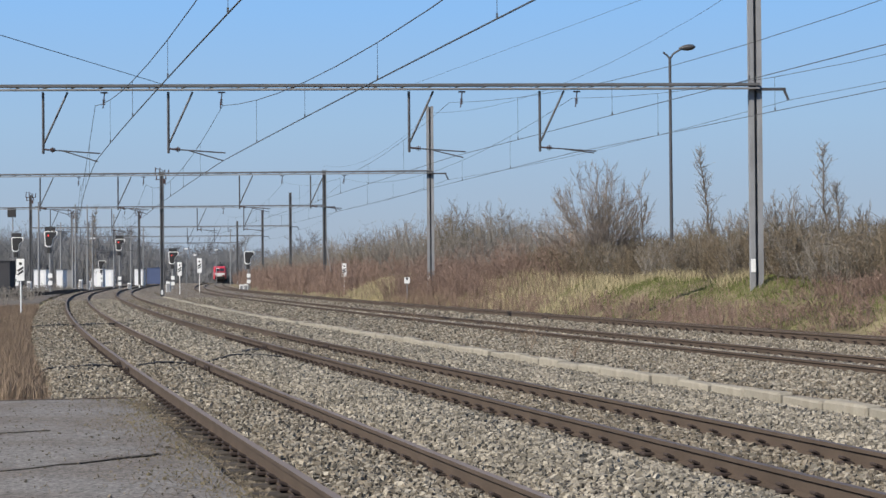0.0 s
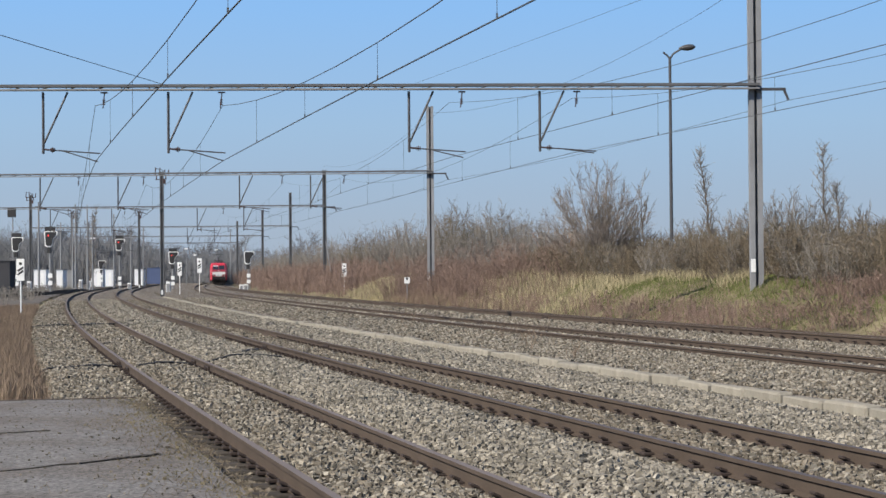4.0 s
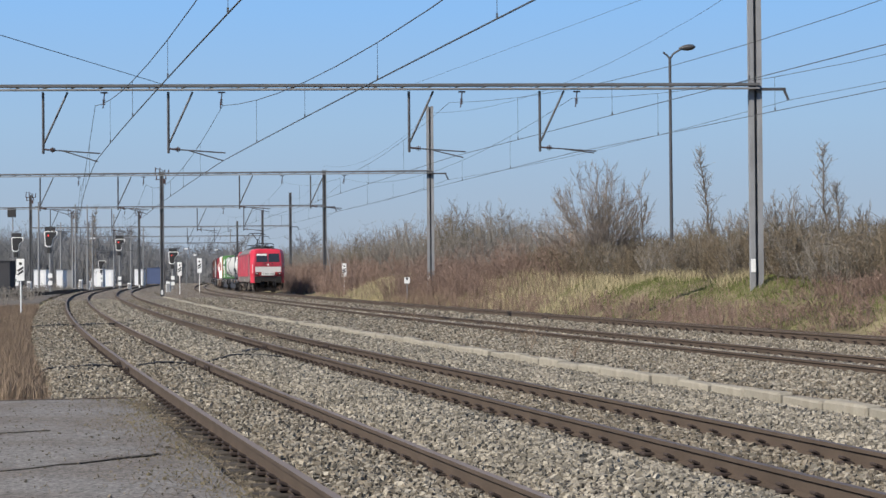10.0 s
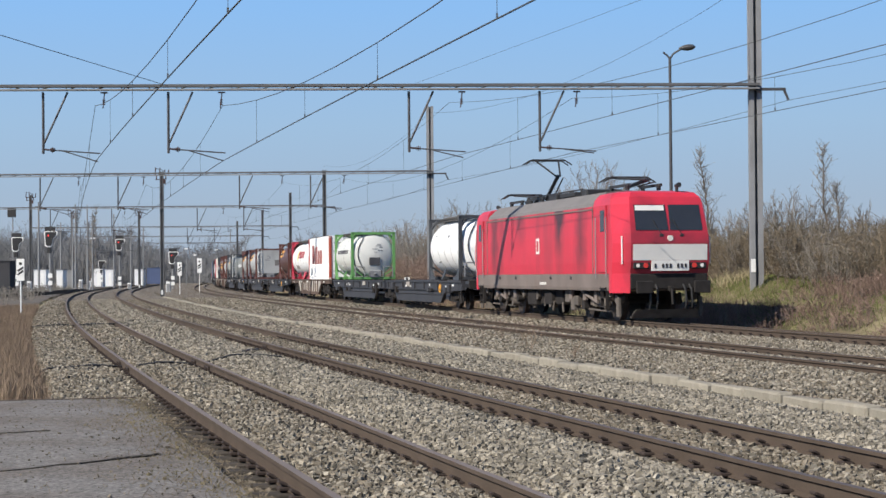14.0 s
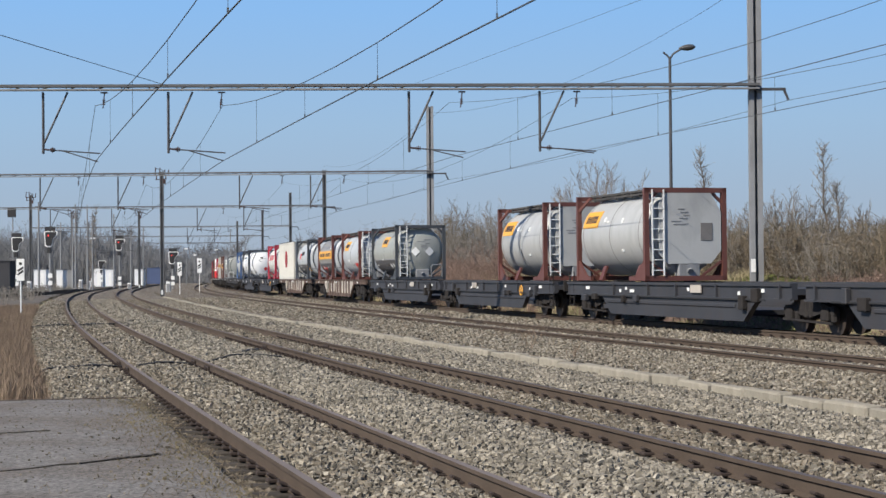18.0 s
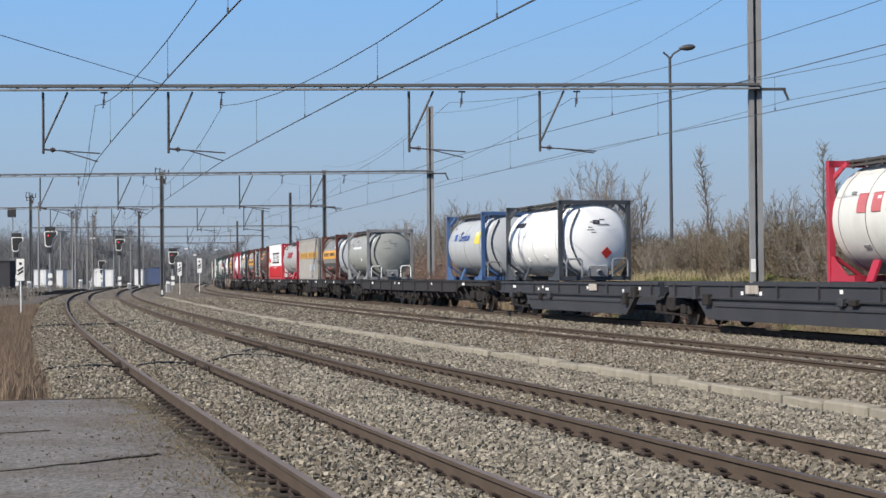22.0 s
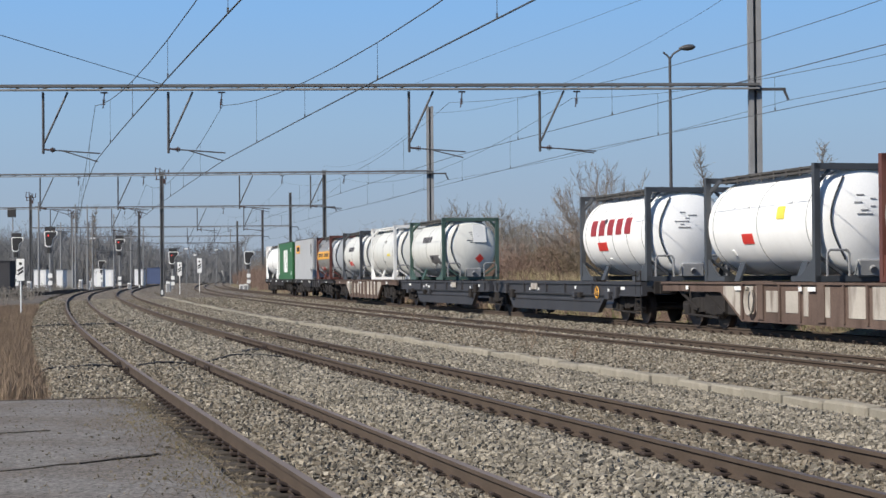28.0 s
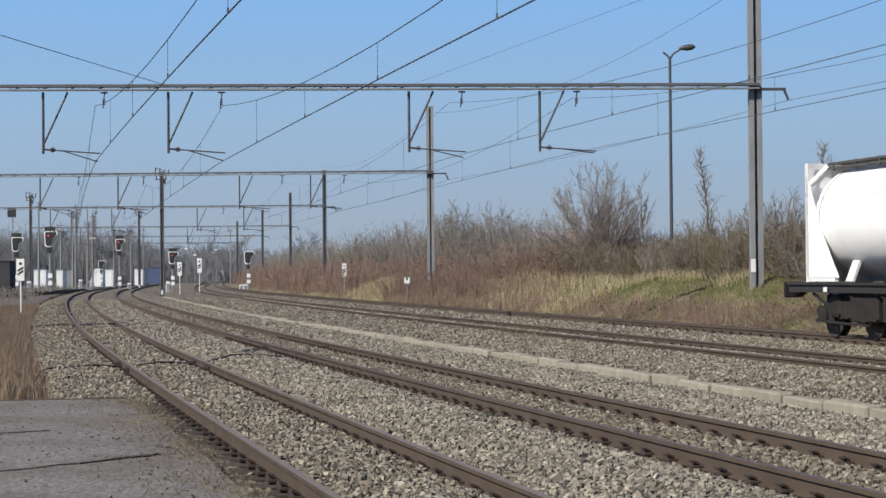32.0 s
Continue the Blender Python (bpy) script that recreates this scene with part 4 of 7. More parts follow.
            box(bm, c * 5.9, -1.34, 1.02, 0.7, 0.03, 0.2)
            part("pale_plate", bm, M_RUSTPALE, root, "pale worn data plate")
    else:
        pale = kind == "belly"
        root = thing("container_wagon", "pale rust-stained container wagon with deep side sills" if pale else "grimy dark container flat wagon", "freight wagon", "freight wagons")
        mat = M_RUST if pale else M_FLAT
        for sy in (-1, 1):
            bm = bmesh.new()
            y = sy * 1.18
            if pale:
                prof = [(-h, 1.2), (-h, 0.95), (-h + 3.9, 0.95), (-h + 5.2, 0.25), (h - 5.2, 0.25), (h - 3.9, 0.95), (h, 0.95), (h, 1.2)]
            else:
                prof = [(-h, 1.2), (-h, 0.98), (-h + 4.6, 0.98), (-h + 6.0, 0.72), (h - 6.0, 0.72), (h - 4.6, 0.98), (h, 0.98), (h, 1.2)]
            loft(bm, [[(x, y - 0.05, z) for x, z in prof], [(x, y + 0.05, z) for x, z in prof]])
            box(bm, 0, y + sy * 0.06, 1.17, 2 * h, 0.08, 0.05)
            sill = part("side_sill", bm, mat, root)
            for i in range(9):
                bm = bmesh.new()
                x = -h + 5.3 + i * (2 * h - 10.6) / 8
                box(bm, x, y + sy * 0.07, 0.74 if pale else 0.92, 0.09 + 0.25 * (pale and i % 3 == 1), 0.05, 0.84 if pale else 0.5)
                part("sill_rib", bm, M_RUST if pale else M_FLAT, sill)
                if pale and i < 8:
                    for x0, x1, z0, z1 in (((0.16, 0.62, 0.44, 1.1), (0.78, 0.98, 0.5, 1.1)), ((0.2, 1.0, 0.44, 1.12),), ((0.16, 0.4, 0.44, 1.1),), ((0.3, 1.02, 0.5, 1.0),))[(i * 3 + i // 2) % 4]:
                        bm = bmesh.new()
                        box(bm, x + (x0 + x1) / 2, y + sy * 0.058, (z0 + z1) / 2, x1 - x0, 0.016, z1 - z0, bevel=0.006)
                        part("sill_panel", bm, M_RUSTPALE, sill, "whitish worn paint panel")
            if pale:
                for sx in (-1, 1):
                    bm = bmesh.new()
                    q = [(sx * (h - 4.15), 1.1), (sx * (h - 5.15), 1.1), (sx * (h - 5.15), 0.38), (sx * (h - 4.15), 0.9)]
                    loft(bm, [[(a, y + sy * 0.05, b) for a, b in q], [(a, y + sy * 0.066, b) for a, b in q]])
                    bmesh.ops.recalc_face_normals(bm, faces=bm.faces)
                    part("sill_panel", bm, M_RUSTPALE, sill, "whitish worn paint panel")
                bm = bmesh.new()
                for k in range(3):
                    ring = [[(-h + 5.9 + (0.2 + 0.02 * k + dr) * math.cos(a), y + sy * (0.12 + 0.03 * k) + dy, 0.75 + (0.3 + 0.02 * k + dr) * math.sin(a)) for dr, dy in ((-0.02, 0), (0, 0.02), (0.02, 0), (0, -0.02))] for a in [math.pi / 7 * i for i in range(15)]]
                    loft(bm, ring, caps=False)
                part("hose_coil", bm, M_RUSTPALE, sill, "coiled pale hose hung on the sill")
            for i, f in enumerate((0.1, 0.27, 0.45, 0.48, 0.7, 0.88)):
                bm = bmesh.new()
                box(bm, -h + f * 2 * h, y + sy * 0.112, 1.05, 0.16 + 0.22 * (i % 2), 0.012, 0.1)
                part("marking_bar", bm, M_WHITE, sill)
        bm = bmesh.new()
        for i in range(9):
            box(bm, -h + 0.2 + i * (2 * h - 0.4) / 8, 0, 1.08, 0.25, 2.3, 0.16)
        box(bm, 0, 0, 0.95, 2 * h, 0.5, 0.3)
        part("floor_frame", bm, M_GRIME, root)
        bm = bmesh.new()
        for x in (-2.0, 1.6):
            tube(bm, (x, -0.7, 0.6), (x, 0.7, 0.6), 0.22, seg=10)
        box(bm, -0.2, 0, 0.55, 1.2, 1.8, 0.3, bevel=0.03)
        part("brake_gear", bm, M_UNDER, root)
        rg = random.Random(int(L))
        x = -h + 1.0
        while x < h - 1.0:
            bm = bmesh.new()
            w = rg.uniform(0.5, 1.3)
            if rg.random() < 0.7:
                box(bm, x + w / 2, rg.uniform(-0.25, 0.25), rg.uniform(0.62, 0.75), w, 1.9, rg.uniform(0.3, 0.62), bevel=0.03)
            else:
                tube(bm, (x, -0.95, 0.62), (x + w, -0.95, 0.62), 0.16, seg=10)
            part("underframe_gear", bm, M_UNDER, root)
            bm = bmesh.new()
            bar(bm, (x, -1.12, 0.95), (x + w, -1.12, rg.uniform(0.4, 0.55)), 0.05, 0.06)
            part("brake_rod", bm, M_UNDER, root)
            x += w + rg.uniform(0.0, 0.5)
        ends = (-h + 2.3, h - 2.3) if L < 30 else (-h + 2.3, -1.4, 1.4, h - 2.3)
        for x in ends:
            bogie(x, root)
    buffers(h, root, 1)
    buffers(-h, root, -1)
    return root


# One row per load: middle of the load behind the front, length, kind, shell colour, frame colour, extras.
def paint(name, c, stain=0.25, rough=0.45, metal=0.0):
    return material(name, c, rough, metal, var=0.07, scale=0.7, fine=25, bump=0.03, stain=stain, stain_col=tuple(v * 0.45 for v in c), stain_scale=(0.7, 0.7, 0.3))


def end_frame(bm, x, H, W, t=0.12, brace=True):
    for sy in (-1, 1):
        box(bm, x, sy * (W / 2 - t / 2), H / 2, t, t, H)
        if brace:
            bar(bm, (x, sy * (W / 2 - t), 0.55), (x, sy * 0.45, 0.1), 0.07, 0.07)
            bar(bm, (x, sy * (W / 2 - t), H - 0.42), (x, sy * 0.8, H - 0.08), 0.06, 0.06)
    box(bm, x, 0, H - t / 2, t, W - 0.01, t)
    box(bm, x, 0, t / 2, t, W - 0.01, t)


TANK_R, TANK_Z, CROWN = 1.205, 1.36, 2.5


def dome_depth(q):
    """How far the dished end lies behind its tip at the radius q."""
    if q < 0.98:
        return q * q / (2 * CROWN)
    f = min(1.0, (q - 0.98) / (TANK_R - 0.98))
    return 0.98 ** 2 / (2 * CROWN) + 0.19 * (1 - math.sqrt(max(0.0, 1 - f * f))) + 0.05 * f


def build_tank(L, shell, frame_mat, label, stripe=None, plates=(), belly=None, end_marks=(), dome_mat=None, rings=3, skirt_ends=False, bars=None, ladder=False, octagon=False, patch=None, post=0.14, hoops=True, word="", rail=False, top_mat=None, foot=False, ladder_mat=None):
    H, W = 2.62, 2.47
    root = thing("tank_container", label, "tank container", "tank containers on the train")
    r, zc, h = TANK_R, TANK_Z, L / 2
    at = Matrix.Translation((0, 0, zc))
    inset = 0.0 if ladder or octagon or skirt_ends else 0.10
    tip = h - 0.015 + inset
    bm = bmesh.new()
    qs = [0.04, 0.35, 0.7, 0.98, 1.06, 1.12, 1.165, 1.19, 1.2, r]
    prof = [(-tip + dome_depth(q), q) for q in qs]
    prof = prof + [(-x, q) for x, q in reversed(prof)]
    revolve(bm, prof, seg=40)
    part("barrel", bm, shell, root, m=at, smooth=True)
    if dome_mat:
        bm = bmesh.new()
        prof = [(tip - dome_depth(q) + 0.004, q + 0.003) for q in reversed(qs)]
        revolve(bm, [(prof[0][0] - 0.02, prof[0][1])] + prof, seg=40)
        bmesh.ops.recalc_face_normals(bm, faces=bm.faces)
        part("end_dome", bm, dome_mat, root, "pale dished end", m=at, smooth=True)
    def curved(x0, x1, a0, a1, mat, name, sy, lift=0.012, lab=""):
        bm = bmesh.new()
        n = max(3, int(abs(a1 - a0) / 4))
        angs = [radians(a0 + (a1 - a0) * i / n) for i in range(n + 1)]
        ringf = lambda x: [(x, sy * (r + lift) * math.cos(a), (r + lift) * math.sin(a)) for a in angs] + [(x, sy * (r - 0.01) * math.cos(a), (r - 0.01) * math.sin(a)) for a in reversed(angs)]
        loft(bm, [ringf(x0), ringf(x1)])
        bmesh.ops.recalc_face_normals(bm, faces=bm.faces)
        return part(name, bm, mat, root, lab, m=at)
    # darker colour from 18 degrees below the barrel's middle, with an edging strip
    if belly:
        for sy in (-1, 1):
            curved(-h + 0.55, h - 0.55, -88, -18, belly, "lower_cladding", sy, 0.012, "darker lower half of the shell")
            bm = bmesh.new()
            box(bm, 0, sy * (r + 0.005) * math.cos(radians(18)), -r * math.sin(radians(18)), L - 0.9, 0.04, 0.035)
            part("cladding_edge", bm, M_STEEL, root, m=at)
    # joint bands round the shell
    for i in range(rings):
        x = -h + 0.6 + i * (L - 1.2) / max(1, rings - 1)
        bm = bmesh.new()
        prof2 = [(x - 0.012, r - 0.02), (x - 0.012, r + 0.006), (x + 0.012, r + 0.006), (x + 0.012, r - 0.02)]
        revolve(bm, prof2, seg=40)
        part("joint_band", bm, M_ROOF, root, m=at)
    for sx in (-1, 1):
        bm = bmesh.new()
        end_frame(bm, sx * (h - post / 2 - inset), H, W, post)
        part("end_frame", bm, frame_mat, root)
    for sy in (-1, 1):
        y = sy * (W / 2 - 0.06)
        for sx in (-1, 1):
            bm = bmesh.new()
            if rail:
                box(bm, sx * (L - 0.28) / 4, y, 0.07, (L - 0.28) / 2, 0.10, 0.12)
            else:
                box(bm, sx * (h - post - 0.6), y, 0.07, 1.2, 0.10, 0.12)
            part("bottom_rail", bm, frame_mat, root)
            bm = bmesh.new()
            bar(bm, (sx * (h - 1.5), sy * 0.95, 0.0), (sx * (h - 1.5), sy * 0.75, 0.5), 0.3, 0.06)
            part("saddle_leg", bm, frame_mat, root)
            if foot:
                bm = bmesh.new()
                bar(bm, (sx * 0.25, sy * 0.98, 0.0), (sx * 0.55, sy * 0.8, 0.5), 0.1, 0.05)
                part("centre_foot", bm, frame_mat, root)
            bm = bmesh.new()
            bar(bm, (sx * (h - 0.12), y, H - 0.45), (sx * (h - 0.5), sy * (W / 2 - 0.30), H - 0.07), 0.06, 0.08)
            part("top_brace", bm, frame_mat, root)
        for sx in (-1, 1):
            bm = bmesh.new()
            q = [(sx * (h - post), 0.13), (sx * (h - post - 0.8), 0.13), (sx * (h - post - 0.62), 0.22), (sx * (h - post), 0.62)]
            loft(bm, [[(a, y - 0.03, b) for a, b in q], [(a, y + 0.03, b) for a, b in q]])
            bmesh.ops.recalc_face_normals(bm, faces=bm.faces)
            part("corner_gusset", bm, frame_mat, root)
        bm = bmesh.new()
        box(bm, 0, sy * 0.74, H - 0.11, L - 0.3, 0.05, 0.05)
        box(bm, 0, sy * 0.74, H - 0.015, L - 0.3, 0.05, 0.05)
        for i in range(9):
            box(bm, -h + 0.4 + i * (L - 0.8) / 8, sy * 0.74, H - 0.08, 0.06, 0.045, 0.2)
        part("walkway_edge", bm, top_mat or M_WALK, root)
    bm = bmesh.new()
    for i in range(11):
        box(bm, 0, -0.66 + i * 0.132, H - 0.02, L - 0.32, 0.09, 0.03)
    box(bm, 0.2, -0.2, H - 0.01, 0.7, 0.6, 0.10, bevel=0.03)
    part("walkway", bm, M_WALK, root, "dark grating walkway")
    bm = bmesh.new()
    tube(bm, (-h * 0.3, -0.3, H - 0.1), (-h * 0.3, -0.3, H + 0.02), 0.2, seg=12)
    tube(bm, (h * 0.35, 0.1, H - 0.1), (h * 0.35, 0.1, H + 0.01), 0.12, seg=10)
    part("manlid", bm, M_STEEL, root)
    if ladder:
        bm = bmesh.new()
        for sy in (0.22, 0.56):
            bar(bm, (h + 0.03, -W / 2 + sy, 0.15), (h + 0.03, -W / 2 + sy, H - 0.05), 0.04, 0.03)
        for i in range(8):
            bar(bm, (h + 0.03, -W / 2 + 0.22, 0.3 + i * 0.29), (h + 0.03, -W / 2 + 0.56, 0.3 + i * 0.29), 0.03, 0.025)
        part("ladder", bm, ladder_mat or M_WHITE, root, "" if ladder_mat else "pale metal end ladder")
    if octagon:
        bm = bmesh.new()
        oc = [(-0.55, 0.48), (0.75, 0.48), (1.06, 0.85), (1.06, 1.95), (0.75, 2.48), (-0.55, 2.48), (-0.8, 2.2), (-0.8, 0.75)]
        loft(bm, [[(h - 0.05, y, z) for y, z in oc], [(h - 0.005, y, z) for y, z in oc]])
        bmesh.ops.recalc_face_normals(bm, faces=bm.faces)
        part("end_panel", bm, shell, root, "flat eight-sided end panel")
    def on_dome(name, y, z, w, hh, mat, turn=0.0, lab=""):
        q = math.hypot(y, z - zc)
        n = Vector((1, y / CROWN, (z - zc) / CROWN)).normalized()
        x = tip - dome_depth(q) + (0.009 if dome_mat else 0.004)
        if octagon:
            n, x = Vector((1, 0, 0)), h + 0.001
        side = Vector((0, 0, 1)).cross(n).normalized()
        up = n.cross(side)
        m = Matrix((n, side, up)).transposed().to_4x4()
        m.translation = (x, y, z)
        bm = bmesh.new()
        box(bm, 0, 0, 0, 0.014, w, hh, bevel=0.003)
        part(name, bm, mat, root, lab, m=m @ Matrix.Rotation(turn, 4, "X"))
    rows = random.Random(int(L * 100) + len(label) * 7)
    y0, z0 = rows.uniform(-0.1, 0.3), rows.uniform(1.9, 2.15)
    for i in range(6):
        on_dome("end_lettering", y0 + rows.uniform(-0.25, 0.25), z0 - i * 0.085, rows.uniform(0.1, 0.42), 0.034, M_STEEL)
    if patch:
        on_dome("end_patch", *patch)
    for (y, z, w, hh, mat) in end_marks:
        on_dome("end_placard", y, z, w, hh, mat, radians(45))
    if hoops:
        for sy in (-1, 1):
            bm = bmesh.new()
            q = [(h + 0.01 + inset, sy * 1.05, 0.12), (h + 0.01 + inset, sy * 1.05, 0.62), (h + 0.01 + inset, sy * 0.98, 0.70), (h + 0.01 + inset, sy * 0.58, 0.70), (h + 0.01 + inset, sy * 0.52, 0.62), (h + 0.01 + inset, sy * 0.52, 0.12)]
            for a, b in zip(q, q[1:]):
                tube(bm, a, b, 0.028, seg=6)
            part("guard_hoop", bm, M_STEEL if frame_mat is not M_STEEL else M_WHITE, root)
    if not (octagon or ladder or skirt_ends):
        bm = bmesh.new()
        run = []
        for i in range(11):
            f = i / 10
            y, z = -0.52 - 0.36 * math.sin(math.pi * f), zc + 0.98 - 1.85 * f
            q = min(1.18, math.hypot(y, z - zc))
            run.append((tip - dome_depth(q) + 0.035, y, z))
        for u, v in zip(run, run[1:]):
            tube(bm, u, v, 0.02, seg=6)
        part("hose", bm, M_BLACK, root, "thin black hose over the dished end")
    for i in range(4):
        x = rows.uniform(-h + 0.8, h - 0.8)
        a0 = rows.choice((-34, -22, 20, 34)) + rows.uniform(-4, 4)
        w = rows.uniform(0.08, 0.26)
        for sy in (-1, 1):
            curved(x, x + w, a0, a0 + rows.choice((3, 5, 7)), rows.choice((M_WHITE, M_STEEL, M_INK, M_WHITE)), "data_plate", sy, 0.026)
    bm = bmesh.new()
    box(bm, h - 0.16, 0.1, 0.30, 0.3, 0.66, 0.38, bevel=0.03)
    tube(bm, (h - 0.02, 0.1, 0.30), (h + 0.05, 0.1, 0.26), 0.08, seg=10)
    part("valve_box", bm, M_STEEL, root)
    if stripe:
        for sy in (-1, 1):
            curved(-h + 0.45, h - 0.45, -6, 17, M_ORANGE, "stripe", sy, 0.014, "orange stripe along the shell")
            for i in range(13):
                if i != 6:
                    x = -h + 1.0 + i * (L - 2.0) / 12
                    curved(x - 0.11, x + 0.11, 1, 11, M_INK, "stripe_bar", sy, 0.020)
            for x in (-1.6, -0.7, 1.9):
                bm = bmesh.new()
                box(bm, 0, 0, 0, 0.24, 0.014, 0.24)
                part("placard", bm, M_SIGNRED if x < 0 else M_WHITE, root, m=at @ Matrix.Rotation(sy * radians(-36), 4, "X") @ Matrix.Translation((-sy * x, sy * (r + 0.02), 0)) @ Matrix.Rotation(radians(45), 4, "Y"))
    for (x0, x1, a0, a1, mat) in plates:
        for sy in (-1, 1):
            lo, hi = min(x0 * -sy, x1 * -sy), max(x0 * -sy, x1 * -sy)
            curved(lo, hi, a0, a1, mat, "sign_plate", sy, 0.016)
            if mat is M_ORANGE and x1 - x0 > 1.2:
                for i in range(8):
                    xa = lo + 0.2 + i * 0.125
                    curved(xa, xa + 0.085, a0 + 7, a1 - 8, M_INK, "plate_bar", sy, 0.022)
    if bars:
        x0, x1, a0, a1, n, mat = bars
        for sy in (-1, 1):
            for i in range(n):
                xa = (x0 + (x1 - x0) * i / n)
                wd = (x1 - x0) / n
                curved(xa, xa + wd * 0.6, a0 + (a1 - a0) * 0.15, a1 - (a1 - a0) * 0.15, mat, "letter_bar", sy, 0.02)
    if word:
        for sy in (-1, 1):
            cu = bpy.data.curves.new("lettering", "FONT")
            cu.body, cu.size, cu.extrude = word, 0.48, 0.006
            cu.materials.append(M_INKBLUE)
            ob = new("lettering", cu)
            ob.parent = root
            face = Matrix.Rotation(0 if sy < 0 else math.pi, 4, "Z")
            ob.matrix_basis = at @ face @ Matrix.Rotation(radians(-17), 4, "X") @ Matrix.Translation((-1.0, -r - 0.022, -0.17)) @ Matrix.Rotation(math.pi / 2, 4, "X")
    if skirt_ends:
        for sx in (-1, 1):
            a, b = sx * (h - 0.02), sx * (h - 1.5)
            for sy in (-1, 1):
                bm = bmesh.new()
                y = sy * (W / 2 - 0.02)
                ring0 = [(a, y - 0.02, 0.1), (b, y - 0.02, 0.1), (sx * (h - 0.7), y - 0.02, 1.1), (a, y - 0.02, 2.4)]
                loft(bm, [ring0, [(q, w + 0.04, e) for q, w, e in ring0]])
                bmesh.ops.recalc_face_normals(bm, faces=bm.faces)
                part("side_gusset", bm, shell, root)
            bm = bmesh.new()
            box(bm, sx * (h - 0.03), 0, 1.3, 0.05, W - 0.1, 2.5)
            part("end_panel", bm, shell, root)
    return root


def build_box(L, shell, label, H=2.62, ribs=True, band=None, lower=None, shapes=(), post_mat=None, post=0.14, low_ribs=0, rail_mats=None):
    W, h = 2.48, L / 2
    root = thing("box_container", label, "container", "box containers on the train")
    pm = post_mat or shell
    low_rail, high_rail = rail_mats or (pm, pm)
    n = int(L / 0.07)
    for sy in (-1, 1):
        segs = [(0.14, H - 0.12, shell)]
        if lower:
            segs = [(0.14, 1.0, lower), (1.0, H - 0.12, shell)]
        for z0, z1, mat in segs:
            bm = bmesh.new()
            rings0, rings1 = [], []
            pts = []
            for i in range(n + 1):
                x = -h + 0.12 + i * (L - 0.24) / n
                d = 0.0 if (i // 2) % 2 == 0 or not ribs else -0.035
                pts.append((x, sy * (W / 2 - 0.01 + d)))
            back = [(h - 0.12, sy * (W / 2 - 0.09)), (-h + 0.12, sy * (W / 2 - 0.09))]
            outl = pts + back
            loft(bm, [[(x, y, z0) for x, y in outl], [(x, y, z1) for x, y in outl]])
            bmesh.ops.recalc_face_normals(bm, faces=bm.faces)
            part("side_wall", bm, mat, root)
        bm = bmesh.new()
        box(bm, 0, sy * (W / 2 - 0.05), 0.07, L, 0.1, 0.14)
        part("bottom_rail", bm, low_rail, root)
        bm = bmesh.new()
        box(bm, 0, sy * (W / 2 - 0.05), H - 0.06, L, 0.1, 0.12)
        part("top_rail", bm, high_rail, root)
        for sx in (-1, 1):
            bm = bmesh.new()
            box(bm, sx * (h - post / 2), sy * (W / 2 - 0.07), H / 2, post, 0.145, H - 0.02, bevel=0.01)
            part("corner_post", bm, pm, root)
    bm = bmesh.new()
    box(bm, 0, 0, H - 0.03, L - 0.2, W - 0.2, 0.05)
    part("roof_panel", bm, shell, root)
    for sx in (-1, 1):
        bm = bmesh.new()
        box(bm, sx * (h - 0.08), 0, H / 2, 0.08, W - 0.28, H - 0.1)
        door = part("end_door", bm, shell, root)
        for y in (-0.8, -0.35, 0.35, 0.8):
            bm = bmesh.new()
            tube(bm, (sx * (h - 0.02), y, 0.1), (sx * (h - 0.02), y, H - 0.1), 0.022, seg=6)
            part("lock_rod", bm, M_STEEL, door)
        for z in (0.5, 1.1, 1.7, 2.2):
            bm = bmesh.new()
            bar(bm, (sx * (h - 0.03), -1.0, z), (sx * (h - 0.03), 1.0, z), 0.03, 0.05)
            part("rung", bm, M_STEEL, door)
    for sy in (-1, 1):
        for i in range(low_ribs):
            bm = bmesh.new()
            box(bm, -h + 0.9 + i * (L - 1.8) / max(1, low_ribs - 1), sy * (W / 2 + 0.02), 0.55, 0.13, 0.12, 0.8, bevel=0.045)
            part("stiffener", bm, lower or shell, root)
        bm = bmesh.new()
        for i in range(int(L / 0.6)):
            box(bm, -h + 0.4 + i * 0.6, sy * (W / 2 - 0.03), H + 0.01, 0.07, 0.09, 0.06)
        part("roof_bow_end", bm, M_WALK, root)
    if band:
        for sy in (-1, 1):
            bm = bmesh.new()
            box(bm, 0, sy * (W / 2 - 0.012), 1.55, L - 0.4, 0.03, 0.40)
            part("stripe", bm, band, root, "ochre stripe along the side")
            for i in range(16):
                if i not in (7, 8):
                    bm = bmesh.new()
                    box(bm, -h + 1.2 + i * (L - 2.4) / 15, sy * (W / 2 + 0.008), 1.55, 0.13, 0.012, 0.22)
                    part("stripe_bar", bm, M_OCHREINK, root)
    for k, (x0, x1, z0, z1, mat, slant) in enumerate(shapes):
        for sy in (-1, 1):
            bm = bmesh.new()
            f = -sy
            y = sy * (W / 2 + 0.004 + 0.0015 * k)
            q = [(f * (x0), z0), (f * (x1), z0), (f * (x1 + slant), z1), (f * (x0 + slant), z1)]
            loft(bm, [[(x, y - 0.012, z) for x, z in q], [(x, y + 0.012, z) for x, z in q]])
            bmesh.ops.recalc_face_normals(bm, faces=bm.faces)
            part("sign_shape", bm, mat, root)
    return root


# arc length along the train's own track
_UX, _UY, _ = at_line(_S, offset_of("D", _S))
_U = np.concatenate([[0.0], np.cumsum(np.hypot(np.diff(_UX), np.diff(_UY)))])
